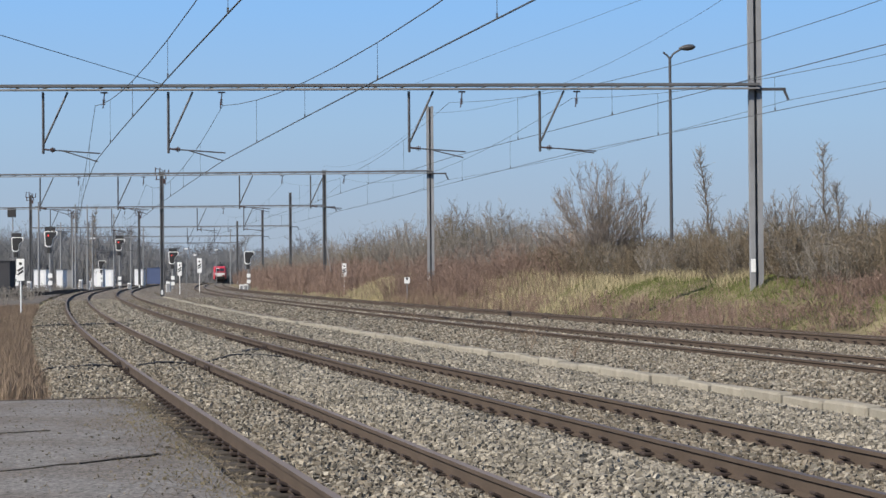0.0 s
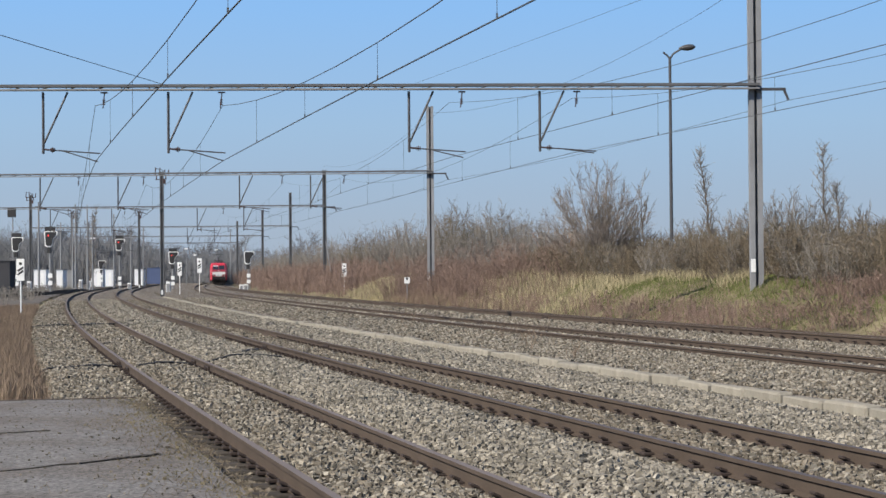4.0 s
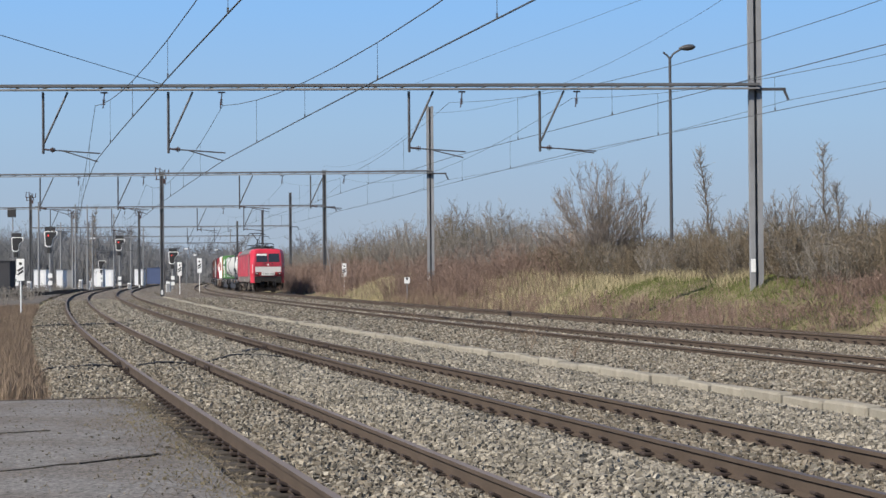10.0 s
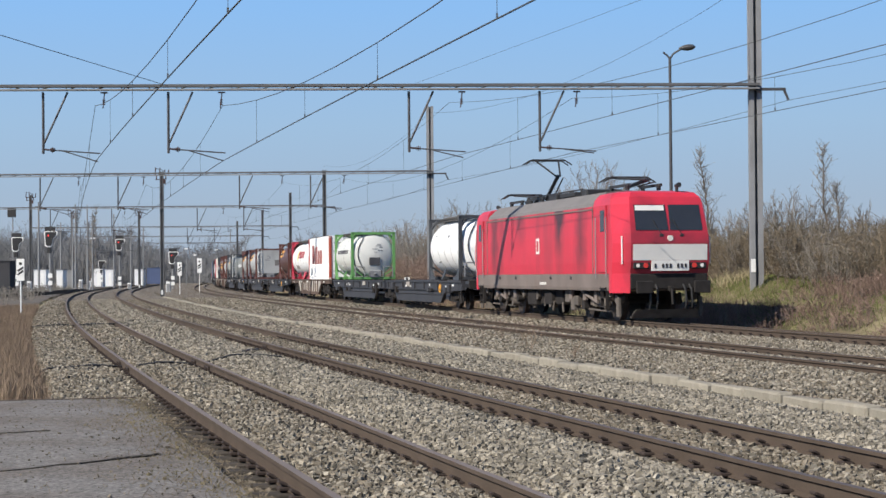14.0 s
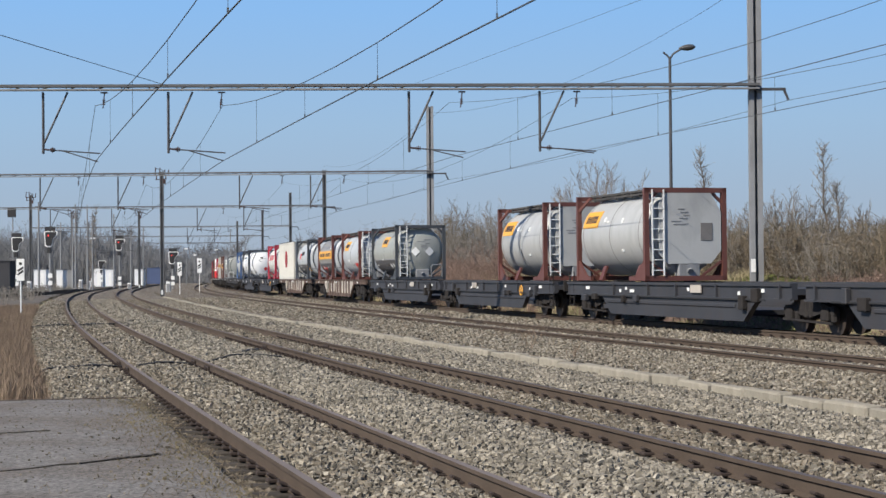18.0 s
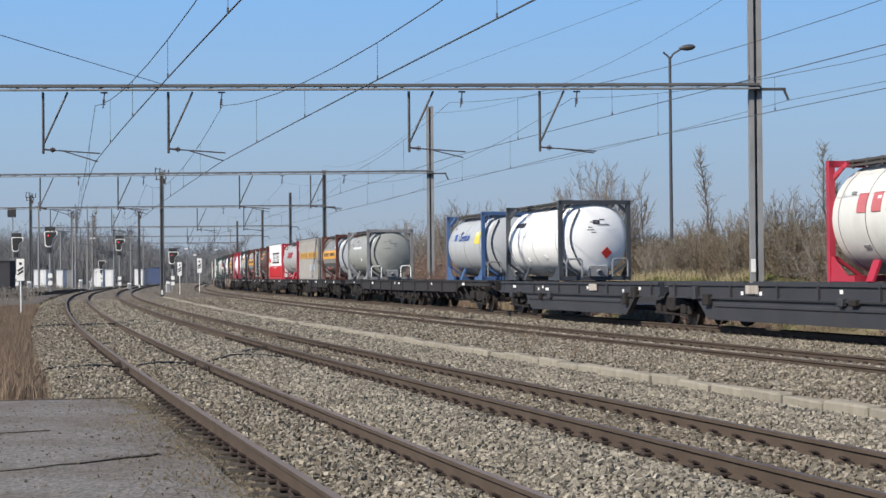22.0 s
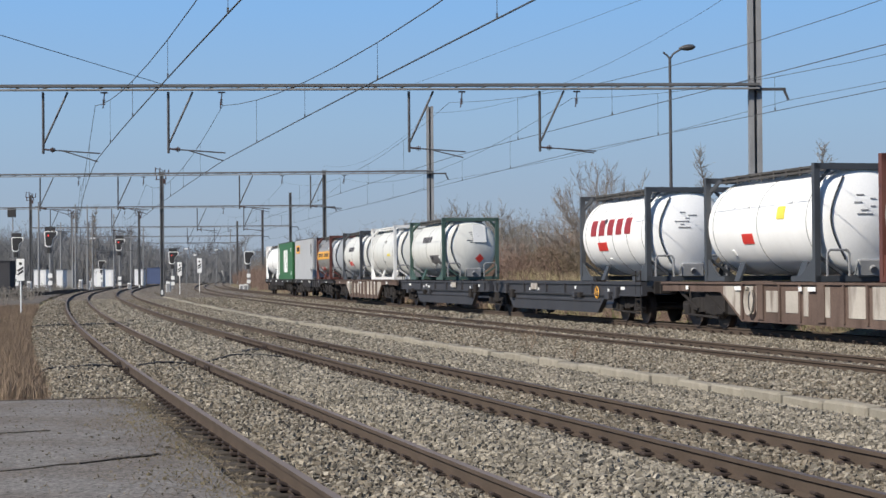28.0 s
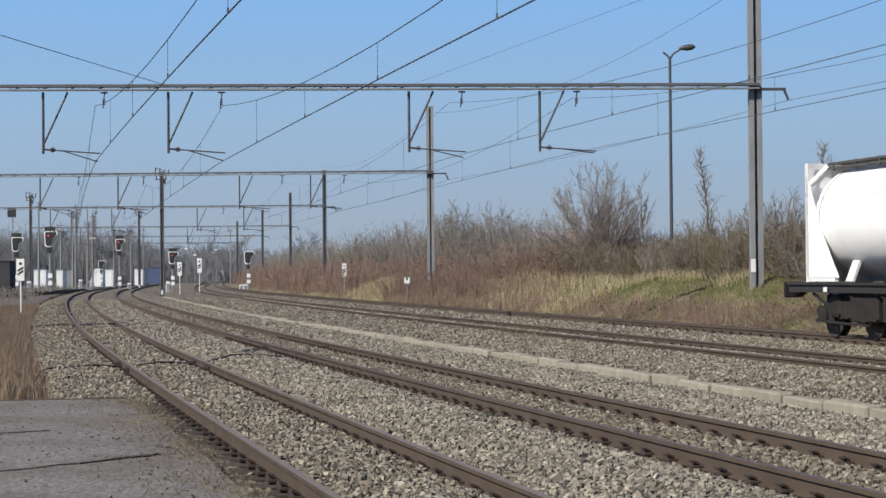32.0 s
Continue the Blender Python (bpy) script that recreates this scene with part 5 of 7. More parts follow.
U_START = float(np.interp(404.79, _S, _U))
SPEED = (U_START - float(np.interp(55.0, _S, _U))) / ((404.79 - 55.0) / 25.90)


def on_rail(u):
    s = float(np.interp(u, _U, _S))
    return track_point("D", s)[0]


def vehicle_pose(t, w, half):
    """Pose of a vehicle whose middle is w metres behind the locomotive's front, carried at two points half metres before and behind."""
    u = U_START - SPEED * t + w
    a, b = on_rail(u - half), on_rail(u + half)
    d = (a - b).normalized()
    y = Vector((0, 0, 1)).cross(d).normalized()
    z = d.cross(y)
    m = Matrix((d, y, z)).transposed().to_4x4()
    m.translation = (a + b) / 2
    return m


RIDERS = []     # (thing, middle of its vehicle behind the front, half of the bogie distance, pose on the vehicle)
DECK = 1.21


def build_train():
    RIDERS.append((build_loco(), 8.6, 5.2, Matrix.Identity(4)))
    wagons = [("pocket", 19.0, 53.4), ("belly", 54.0, 74.2), ("pocket", 74.8, 109.2), ("pocket", 109.5, 143.9), ("belly", 144.6, 164.8), ("belly", 165.3, 185.5),
              ("pocket", 186.3, 220.7), ("long", 221.3, 255.7), ("flat", 256.3, 276.5), ("flat", 276.9, 297.1), ("flat", 297.4, 317.6), ("flat", 318.0, 338.2),
              ("belly", 338.8, 359.0), ("pocket", 359.2, 393.6), ("belly", 394.0, 414.2), ("flat", 414.4, 434.2), ("flat", 434.3, 454.1)]
    made = {}
    place = []
    for kind, a, b in wagons:
        mid = (a + b) / 2
        half = (b - a) / 2 - 2.6
        if kind in made:
            ob = copy_thing(made[kind], Matrix.Identity(4))
        else:
            ob = made[kind] = build_wagon("flat" if kind == "long" else kind, b - a)
        RIDERS.append((ob, mid, half, Matrix.Identity(4)))
        place.append((a, b, mid, half))
    white, cream = paint("white_tank_paint", (0.90, 0.90, 0.885), 0.14), paint("cream_tank_paint", (0.66, 0.66, 0.62), 0.3)
    grey, silver = paint("light_grey_tank_paint", (0.40, 0.405, 0.40), 0.35), paint("dull_silver_cladding", (0.33, 0.32, 0.30), 0.4, 0.4, 0.3)
    bluegrey, olive = paint("blue_grey_tank_paint", (0.45, 0.47, 0.485), 0.3), paint("grey_green_tank_paint", (0.32, 0.33, 0.305), 0.35)
    brown, darkgrey = paint("dark_brown_tank_paint", (0.085, 0.035, 0.028), 0.3), paint("dark_grey_paint", (0.10, 0.10, 0.105), 0.3)
    f_red, f_brown = paint("red_frame_paint", (0.40, 0.03, 0.055), 0.3), paint("brown_frame_paint", (0.12, 0.045, 0.035), 0.3)
    f_orange = paint("orange_red_frame_paint", (0.42, 0.085, 0.045), 0.3)
    f_dark, f_blue = paint("dark_frame_paint", (0.055, 0.06, 0.068), 0.3), paint("blue_frame_paint", (0.06, 0.12, 0.26), 0.3)
    f_green, f_dgreen = paint("green_frame_paint", (0.13, 0.31, 0.10), 0.2), paint("dark_green_frame_paint", (0.05, 0.09, 0.075), 0.3)
    f_white = paint("white_frame_paint", (0.74, 0.74, 0.72), 0.25)
    boxwhite, boxgrey = paint("ivory_container_paint", (0.56, 0.545, 0.49), 0.2), paint("pale_grey_container_paint", (0.335, 0.317, 0.29), 0.3)
    boxgreen, boxred = paint("green_container_paint", (0.028, 0.13, 0.042), 0.2), paint("red_container_paint", (0.48, 0.035, 0.04), 0.2)
    boxlight = paint("light_grey_container_paint", (0.42, 0.43, 0.44), 0.15)
    ochre = paint("ochre_paint", (0.52, 0.30, 0.07), 0.2)
    S20, S30 = 6.06, 9.12
    red_dia = [(0.35, 0.9, 0.28, 0.28, M_SIGNRED)]
    white_dia = [(0.45, 1.35, 0.32, 0.32, M_WHITE), (-0.25, 1.35, 0.32, 0.32, M_WHITE)]
    def plate(x, mat=M_ORANGE):
        return (x, x + 1.35, 12, 38, mat)
    loads = [
        (20.2, S20, lambda: build_tank(S20, white, f_dark, "white tank container in a dark blue-grey frame", rings=5)),
        (46.6, S20, lambda: build_tank(S20, cream, f_green, "cream-white tank container in a bright green frame", bars=(-1.9, 1.7, 2, 16, 7, M_INK), rings=3, patch=(0.05, 1.0, 0.62, 0.42, darkgrey))),
        (54.75, 9.3, lambda: build_box(9.3, white, "long white silo container with orange-red end posts", ribs=False, post_mat=f_orange, post=0.3, low_ribs=11,
            rail_mats=(white, white), shapes=((-3.0, -2.2, 0.95, 2.15, M_INKPALE, 0.0), (-1.85, -1.5, 0.95, 2.0, M_INKPALE, 0.0), (-1.15, -0.7, 0.95, 2.05, M_INKPALE, 0.0), (-0.3, 0.25, 0.95, 1.8, M_INKPALE, 0.0), (0.6, 1.4, 0.95, 1.8, M_INKPALE, 0.0)))),
        (64.1, 9.5, lambda: build_tank(9.5, white, f_red, "long white tank container in a red frame", foot=True, rings=7, bars=(-1.0, 2.1, -2, 30, 5, M_INKRED), plates=((-1.75, -1.1, -4, 34, M_FADED), (-2.6, -1.5, -32, -20, boxgrey)))),
        (75.9, S20, lambda: build_tank(S20, brown, f_brown, "dark brown tank container with an orange plate", plates=(plate(-2.6),), ladder=True, ladder_mat=f_brown)),
        (101.85, S20, lambda: build_tank(S20, grey, f_brown, "light grey tank container in a red-brown frame, orange plate", plates=(plate(-2.5),), ladder=True, octagon=True, patch=(0.62, 1.38, 0.36, 0.5, M_ROOF), hoops=False)),
        (111.5, S20, lambda: build_tank(S20, grey, f_brown, "light grey tank container in a red-brown frame, orange plate", plates=(plate(-2.5),), ladder=True, octagon=True, hoops=False)),
        (136.95, 6.3, lambda: build_tank(6.3, olive, f_dark, "grey-green tank container with white diamond placards", plates=(plate(-0.6), (1.0, 1.3, -40, -28, M_WHITE), (1.6, 1.9, -40, -28, M_WHITE)), end_marks=white_dia, belly=darkgrey, ladder=True)),
        (147.3, S20, lambda: build_tank(S20, bluegrey, f_brown, "blue-grey tank container with an orange plate", plates=(plate(-2.2), (1.2, 2.0, -35, -22, M_SIGNRED)), ladder=True)),
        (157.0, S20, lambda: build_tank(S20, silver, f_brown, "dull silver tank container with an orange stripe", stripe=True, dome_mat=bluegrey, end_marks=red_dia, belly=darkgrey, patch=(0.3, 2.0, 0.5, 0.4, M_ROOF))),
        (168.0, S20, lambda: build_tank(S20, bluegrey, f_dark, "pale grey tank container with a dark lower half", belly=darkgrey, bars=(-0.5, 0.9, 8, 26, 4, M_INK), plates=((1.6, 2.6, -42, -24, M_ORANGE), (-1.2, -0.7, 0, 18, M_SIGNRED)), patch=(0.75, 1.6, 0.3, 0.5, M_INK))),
        (175.6, S30, lambda: build_box(S30, boxwhite, "ivory ribbed box container with a dark red badge", shapes=((-0.42, -0.08, 0.85, 2.0, M_INKRED, 0.04), (0.04, 0.4, 0.85, 2.0, M_INKRED, 0.04), (-0.62, -0.42, 1.1, 1.75, M_INKRED, 0.0), (0.4, 0.62, 1.1, 1.75, M_INKRED, 0.0)))),
        (187.9, S20, lambda: build_tank(S20, cream, f_red, "off-white tank container in a bright red frame", rings=5, foot=True, bars=(-1.6, 1.6, 0, 28, 5, M_PINKINK), plates=((1.6, 2.0, -30, -20, M_WHITE),))),
        (213.0, 6.55, lambda: build_tank(6.55, white, f_dark, "clean white tank container in a dark frame", bars=(-2.3, -1.1, 22, 34, 4, M_INK), end_marks=red_dia, patch=(0.0, 1.9, 0.22, 0.14, M_INK) )),
        (222.9, 6.3, lambda: build_tank(6.3, bluegrey, f_blue, "pale grey tank container in a blue frame", word="Chemical", bars=(-1.75, -1.15, 8, 26, 1, M_INKBLUE), plates=((1.7, 2.5, 2, 24, M_YELLOW),))),
        (247.9, 6.4, lambda: build_tank(6.4, olive, M_STEEL, "silver-grey tank container with a railed frame", bars=(-1.4, 1.0, 12, 20, 6, M_WHITE), rings=3)),
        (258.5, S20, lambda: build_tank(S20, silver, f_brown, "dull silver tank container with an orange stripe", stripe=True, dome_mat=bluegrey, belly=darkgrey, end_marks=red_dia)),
        (266.4, S30, lambda: build_box(S30, boxgrey, "pale grey ribbed box container with an ochre stripe", band=ochre, shapes=((0.8, 3.4, 0.55, 0.95, boxlight, 0.0),))),
        (276.9, S30, lambda: build_tank(S30, grey, f_red, "long light grey tank container with red end frames", foot=True, bars=(-1.6, 1.5, 2, 30, 5, M_INKRED), rings=3)),
        (286.4, S30, lambda: build_box(S30, white, "box container, white above and red below", lower=boxred, post_mat=boxred, post=0.2, low_ribs=9, ribs=False, rail_mats=(boxred, white), shapes=tuple((-1.9 + i * 0.68, -1.42 + i * 0.68, 1.2, 2.0, M_INK, 0.12) for i in range(7)) + tuple((-1.8 + i * 0.68, -1.52 + i * 0.68, 1.3, 1.9, white, 0.1) for i in range(7)) + tuple((-1.2 + i * 0.3, -1.02 + i * 0.3, 0.84, 0.93, M_WHITE, 0.0) for i in range(9)) + ((-4.2, -3.0, 1.3, 1.6, M_SIGNRED, 0.0), (-4.3, -3.7, 0.85, 1.25, M_WHITE, 0.2)))),
        (297.6, S20, lambda: build_tank(S20, brown, f_brown, "dark brown tank container with an orange plate", plates=(plate(-2.6),), ladder=True, ladder_mat=f_brown)),
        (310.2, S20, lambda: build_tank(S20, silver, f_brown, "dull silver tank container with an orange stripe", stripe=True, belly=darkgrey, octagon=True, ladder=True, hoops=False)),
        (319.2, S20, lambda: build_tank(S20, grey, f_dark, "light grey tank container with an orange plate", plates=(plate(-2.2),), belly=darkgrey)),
        (329.5, S20, lambda: build_tank(S20, white, f_red, "white tank container in a red frame")),
        (340.35, S20, lambda: build_tank(S20, silver, f_brown, "dull silver tank container with an orange stripe", stripe=True, dome_mat=bluegrey)),
        (349.1, 6.45, lambda: build_tank(6.45, white, f_dark, "white tank container in a dark frame", plates=((1.1, 1.5, 4, 18, M_YELLOW), (-0.9, -0.3, -22, -10, M_SIGNRED)))),
        (359.45, 6.3, lambda: build_tank(6.3, white, f_dark, "white tank container with dark red letter bars", bars=(-2.0, 1.9, -5, 27, 5, M_INKRED), plates=((-1.4, -0.6, -22, -10, M_SIGNRED),), rings=5)),
        (384.65, 6.8, lambda: build_tank(6.8, cream, f_dgreen, "off-white tank container in a dark green frame", bars=(-0.8, 1.0, 10, 28, 4, M_INK), plates=((0.6, 2.3, -34, -14, darkgrey),), end_marks=red_dia, patch=(0.35, 1.95, 0.6, 0.75, M_WHITE))),
        (395.1, 6.5, lambda: build_tank(6.5, cream, f_white, "white tank container in a white frame", rail=True, top_mat=f_white, plates=((1.2, 1.9, -10, -4, M_YELLOW),))),
        (404.85, S20, lambda: build_tank(S20, cream, f_dark, "cream tank container in a dark frame", bars=(-1.0, 0.8, 6, 22, 4, M_INK), plates=((-1.0, 0.0, -30, -18, M_SIGNRED),))),
        (415.8, S20, lambda: build_tank(S20, silver, f_brown, "dull silver tank container with an orange stripe", stripe=True, dome_mat=bluegrey)),
        (423.6, S30, lambda: build_box(S30, boxlight, "smooth light grey box container with an orange plate", ribs=False, shapes=((-3.85, -2.0, 1.75, 2.3, M_ORANGE, 0.0),) + tuple((-3.4 + i * 0.15, -3.3 + i * 0.15, 1.88, 2.17, M_INK, 0.02) for i in range(9)) + tuple((x, x + w, a, b, darkgrey, 0.0) for x, w, a, b in ((3.8, 0.05, 1.65, 2.3), (3.98, 0.05, 1.5, 2.3), (3.8, 0.1, 0.5, 0.72), (4.0, 0.16, 0.5, 0.66))))),
        (434.2, S30, lambda: build_box(S30, boxgreen, "green box container with bold white shapes", ribs=False, shapes=((-0.95, 0.55, 0.5, 2.1, M_WHITE, 0.1), (-0.5, -0.4, 0.5, 1.25, boxgreen, 0.12), (0.05, 0.2, 1.2, 2.1, boxgreen, 0.06), (0.6, 1.45, 0.5, 2.1, M_WHITE, 0.1), (0.97, 1.17, 0.8, 1.15, boxgreen, 0.02), (1.0, 1.17, 1.5, 1.85, boxgreen, 0.02), (-4.15, -3.85, 0.3, 2.3, M_WHITE, 0.0), (3.55, 3.72, 0.3, 0.42, M_WHITE, 0.0), (3.8, 4.0, 0.3, 0.55, M_WHITE, 0.0), (3.6, 3.66, 1.95, 2.2, M_WHITE, 0.0), (3.85, 3.91, 1.95, 2.2, M_WHITE, 0.0)))),
        (443.7, S30, lambda: build_tank(S30, white, f_white, "long clean white tank container with panelled ends", skirt_ends=True, rings=3)),
    ]
    for front, L, make in loads:
        mid = front + L / 2
        a, b, wm, half = min(place, key=lambda q: abs((q[0] + q[1]) / 2 - mid) / (q[1] - q[0]))
        RIDERS.append((make(), wm, half, Matrix.Translation((wm - mid, 0, DECK))))


def motions():
    """The train runs at an even pace; every wagon and load follows the track."""
    times = [i * 1.0 for i in range(33)]
    for ob, w, half, local in RIDERS:
        walk(ob, [(t, vehicle_pose(t, w, half) @ local) for t in times])


# ------------------------------------------------------------------ kerb, platform, sleepers, stones
def bed_z(s, o):
    """Height of the ballast surface, without the line's fall."""
    oa, oc, od = offset_of("A", s), offset_of("C", s), offset_of("D", s)
    near_o = np.stack([oa - 2.7, oa - 2.2, oa - 1.4, oa - 0.92, oa - 0.6, oa, oa + 0.6, oa + 0.92, oa + 1.5, oa * 0 - 1.9, oa * 0 - 1.5, oa * 0 - 0.92, oa * 0 - 0.6, oa * 0, oa * 0 + 0.6, oa * 0 + 0.92, oa * 0 + 1.5, oa * 0 + 2.4, oa * 0 + 3.3], 1)
    near_z = np.array([-0.42, -0.17, -0.14, -0.185, -0.19, -0.14, -0.185, -0.185, -0.06, -0.04, -0.08, -0.185, -0.19, -0.14, -0.185, -0.185, -0.10, -0.14, -0.165])
    far_o = np.stack([oc * 0 + 3.5, oc - 2.6, oc - 1.4, oc - 0.92, oc - 0.6, oc, oc + 0.6, oc + 0.92, (oc + od) / 2, od - 0.92, od - 0.6, od, od + 0.6, od + 0.92, od + 1.6, od + 2.6, od + 3.4], 1)
    far_z = np.array([-0.05, -0.03, 0.0, -0.11, -0.11, -0.03, -0.11, -0.11, 0.06, 0.045, 0.04, 0.06, -0.01, -0.02, -0.02, -0.16, -0.45])
    z = np.zeros_like(o)
    for grid_o, grid_z, sel in ((near_o, near_z, o < 3.4), (far_o, far_z, o >= 3.4)):
        res = np.full_like(o, grid_z[0])
        for i in range(len(grid_z) - 1):
            a, b = grid_o[:, i], grid_o[:, i + 1]
            f = (o - a) / (b - a)
            k = (f >= 0) & (f <= 1)
            res = np.where(k, grid_z[i] + f * (grid_z[i + 1] - grid_z[i]), res)
        z = np.where(sel, res, z)
    return z - 0.07 * (1 - step(s, 20.0, 22.5)) * ((o > oa - 2.2) & (o < oa - 0.8))


def scatter_mesh(name, centres, size, seed, mat, flat=0.95):
    """Angular stones of eight corners each, joined."""
    rng = np.random.RandomState(seed)
    n = len(centres)
    cube = np.array([[x, y, z] for x in (-1, 1) for y in (-1, 1) for z in (-1, 1)], float)
    quads = np.array([[0, 1, 3, 2], [4, 6, 7, 5], [0, 4, 5, 1], [2, 3, 7, 6], [0, 2, 6, 4], [1, 5, 7, 3]])
    sc = size[:, None, None] * rng.uniform(0.55, 1.0, (n, 1, 3)) * np.array([1, 1, flat])
    v = cube[None] * sc * rng.uniform(0.6, 1.1, (n, 8, 1)) + rng.normal(0, 0.12, (n, 8, 3)) * size[:, None, None]
    a = rng.uniform(0, 6.283, n)
    t = rng.normal(0, 0.45, n)
    ca, sa, ct, st = np.cos(a), np.sin(a), np.cos(t), np.sin(t)
    x, y, z = v[..., 0], v[..., 1], v[..., 2]
    y, z = y * ct[:, None] - z * st[:, None], y * st[:, None] + z * ct[:, None]
    x, y = x * ca[:, None] - y * sa[:, None], x * sa[:, None] + y * ca[:, None]
    v = np.stack([x, y, z], -1) + centres[:, None, :]
    f = (quads[None] + 8 * np.arange(n)[:, None, None]).reshape(-1, 4)
    return fast_mesh(name, v.reshape(-1, 3), f, mat)


def fast_mesh(name, verts, faces, mat):
    me = bpy.data.meshes.new(name)
    k = faces.shape[1]
    me.vertices.add(len(verts))
    me.vertices.foreach_set("co", np.asarray(verts, np.float32).ravel())
    me.loops.add(faces.size)
    me.loops.foreach_set("vertex_index", faces.astype(np.int32).ravel())
    me.polygons.add(len(faces))
    me.polygons.foreach_set("loop_start", np.arange(0, faces.size, k, dtype=np.int32))
    me.update(calc_edges=True)
    me.shade_flat()
    me.materials.append(mat)
    return me


def build_stones():
    rng = np.random.RandomState(11)
    zones = [  # s from, s to, o from, o to, stones a square metre, size, brown?
        (6.5, 18, -5.0, 3.2, 520, 0.027, 0), (18, 26, -6.35, 3.2, 430, 0.028, 0), (26, 42, -6.4, 3.2, 220, 0.031, 0), (42, 75, -6.4, 3.2, 70, 0.036, 0),
        (75, 130, -6.4, 3.2, 30, 0.04, 0), (60, 130, 3.6, 14.5, 26, 0.04, 1),
        (11, 18, 3.6, 8.0, 300, 0.028, 1), (18, 34, 3.6, 13.0, 300, 0.028, 1), (34, 60, 3.6, 14.0, 110, 0.034, 1),
    ]
    out = {0: [], 1: []}
    for s0, s1, o0, o1, dens, size, kind in zones:
        n = int((s1 - s0) * (o1 - o0) * dens)
        s, o = rng.uniform(s0, s1, n), rng.uniform(o0, o1, n)
        keep = np.ones(n, bool)
        for k in "ABCD":
            d = np.abs(np.abs(o - offset_of(k, s)) - 0.7525)
            keep &= d > 0.12
        keep &= ~((o < -4.95) & (s < 20.3))
        keep &= ~((o < offset_of("A", s) - 0.8) & (s < 20.3) & (rng.uniform(size=n) < 0.12))
        s, o = s[keep], o[keep]
        x, y, _ = at_line(s, o)
        z = bed_z(s, o) + fall(x, y) + rng.uniform(-0.3, 1.0, len(s)) * size
        # inside the rails of the second track and next to it the stones are browner
        near_b = (np.abs(o) < 1.05) & (rng.uniform(size=len(s)) < 0.7) | (o < offset_of("A", s) - 0.8) & (rng.uniform(size=len(s)) < 0.45) | (o < offset_of("A", s) - 0.8) & (s < 20.3) | (np.abs(o - offset_of("A", s)) < 0.72) & (rng.uniform(size=len(s)) < 0.4)
        kinds = np.where(near_b, 1, 0) if kind == 0 else ((rng.uniform(size=len(s)) < 0.4) & (np.abs(o - offset_of("C", s)) > 0.75)).astype(int)
        for kk in (0, 1):
            m = kinds == kk
            out[kk].append((np.stack([x, y, z], 1)[m], size * rng.uniform(0.55, 1.25, m.sum())))
    for kk, mat, lab in ((0, M_STONE, "pale grey angular ballast stones"), (1, M_STONE_DARK, "brownish angular ballast stones")):
        c = np.concatenate([q[0] for q in out[kk]])
        z = np.concatenate([q[1] for q in out[kk]])
        tagged(new("ballast_stones", scatter_mesh("ballast_stones", c, z, 5 + kk, mat)), lab, "ballast", kind="stuff")


def build_sleepers():
    bm = bmesh.new()
    box(bm, 0, 0, -0.11, 2.5, 0.24, 0.2, bevel=0.02)
    slp = to_mesh("sleeper", bm, M_SLEEPER)
    bm = bmesh.new()
    for sx in (-1, 1):
        box(bm, sx * 0.09, 0, 0.0, 0.11, 0.14, 0.035, bevel=0.008)
        for dy in (-0.045, 0.045):
            tube(bm, (sx * 0.07, dy, 0.03), (sx * 0.13, dy, 0.055), 0.014, seg=6)
        tube(bm, (sx * 0.13, -0.045, 0.055), (sx * 0.13, 0.045, 0.055), 0.014, seg=6)
        tube(bm, (sx * 0.095, 0, 0.0), (sx * 0.095, 0, 0.05), 0.017, seg=6)
    clip = to_mesh("rail_fastening", bm, M_CLIP)
    bm = bmesh.new()
    for sx in (-1, 1):
        box(bm, sx * 0.032, 0, 0, 0.03, 0.62, 0.09, bevel=0.008)
        for i in (-0.22, -0.08, 0.08, 0.22):
            tube(bm, (sx * 0.04, i, 0), (sx * 0.065, i, 0), 0.018, seg=6)
    fish = to_mesh("fishplate", bm, M_CLIP)
    tracks = [o for o in bpy.data.objects if o.name.startswith("railway_track")]
    for k, (s0, s1, s2) in zip("ABCD", ((7, 60, 45), (6, 60, 45), (18, 70, 46), (26, 76, 46))):
        root = min(tracks, key=lambda o: (o.matrix_basis.translation - track_point(k, 0)[0]).length)
        inv = root.matrix_basis.inverted()
        s = s0
        while s < s1:
            p, h = track_point(k, s)
            m = inv @ Matrix.Translation(p) @ Matrix.Rotation(-h, 4, "Z")
            part("sleeper", slp, None, root, m=m @ Matrix.Translation((0, 0, -0.165)))
            if s < s2:
                for side in (-1, 1):
                    dz = -side * TRACK[k][3] / 2
                    tagged(part("rail_fastening", clip, None, root, m=m @ Matrix.Translation((side * 0.7525, 0, -0.148 + dz))), kind="stuff")
            s += 0.6
        for sj in (28.6, 31.0) if k == "A" else (37.0,) if k == "B" else (52.0,):
            for side in (-1, 1):
                p, h = track_point(k, sj, side * 0.7525)
                part("fishplate", fish, None, root, m=inv @ Matrix.Translation(p + Vector((0, 0, -0.095))) @ Matrix.Rotation(-h, 4, "Z"))


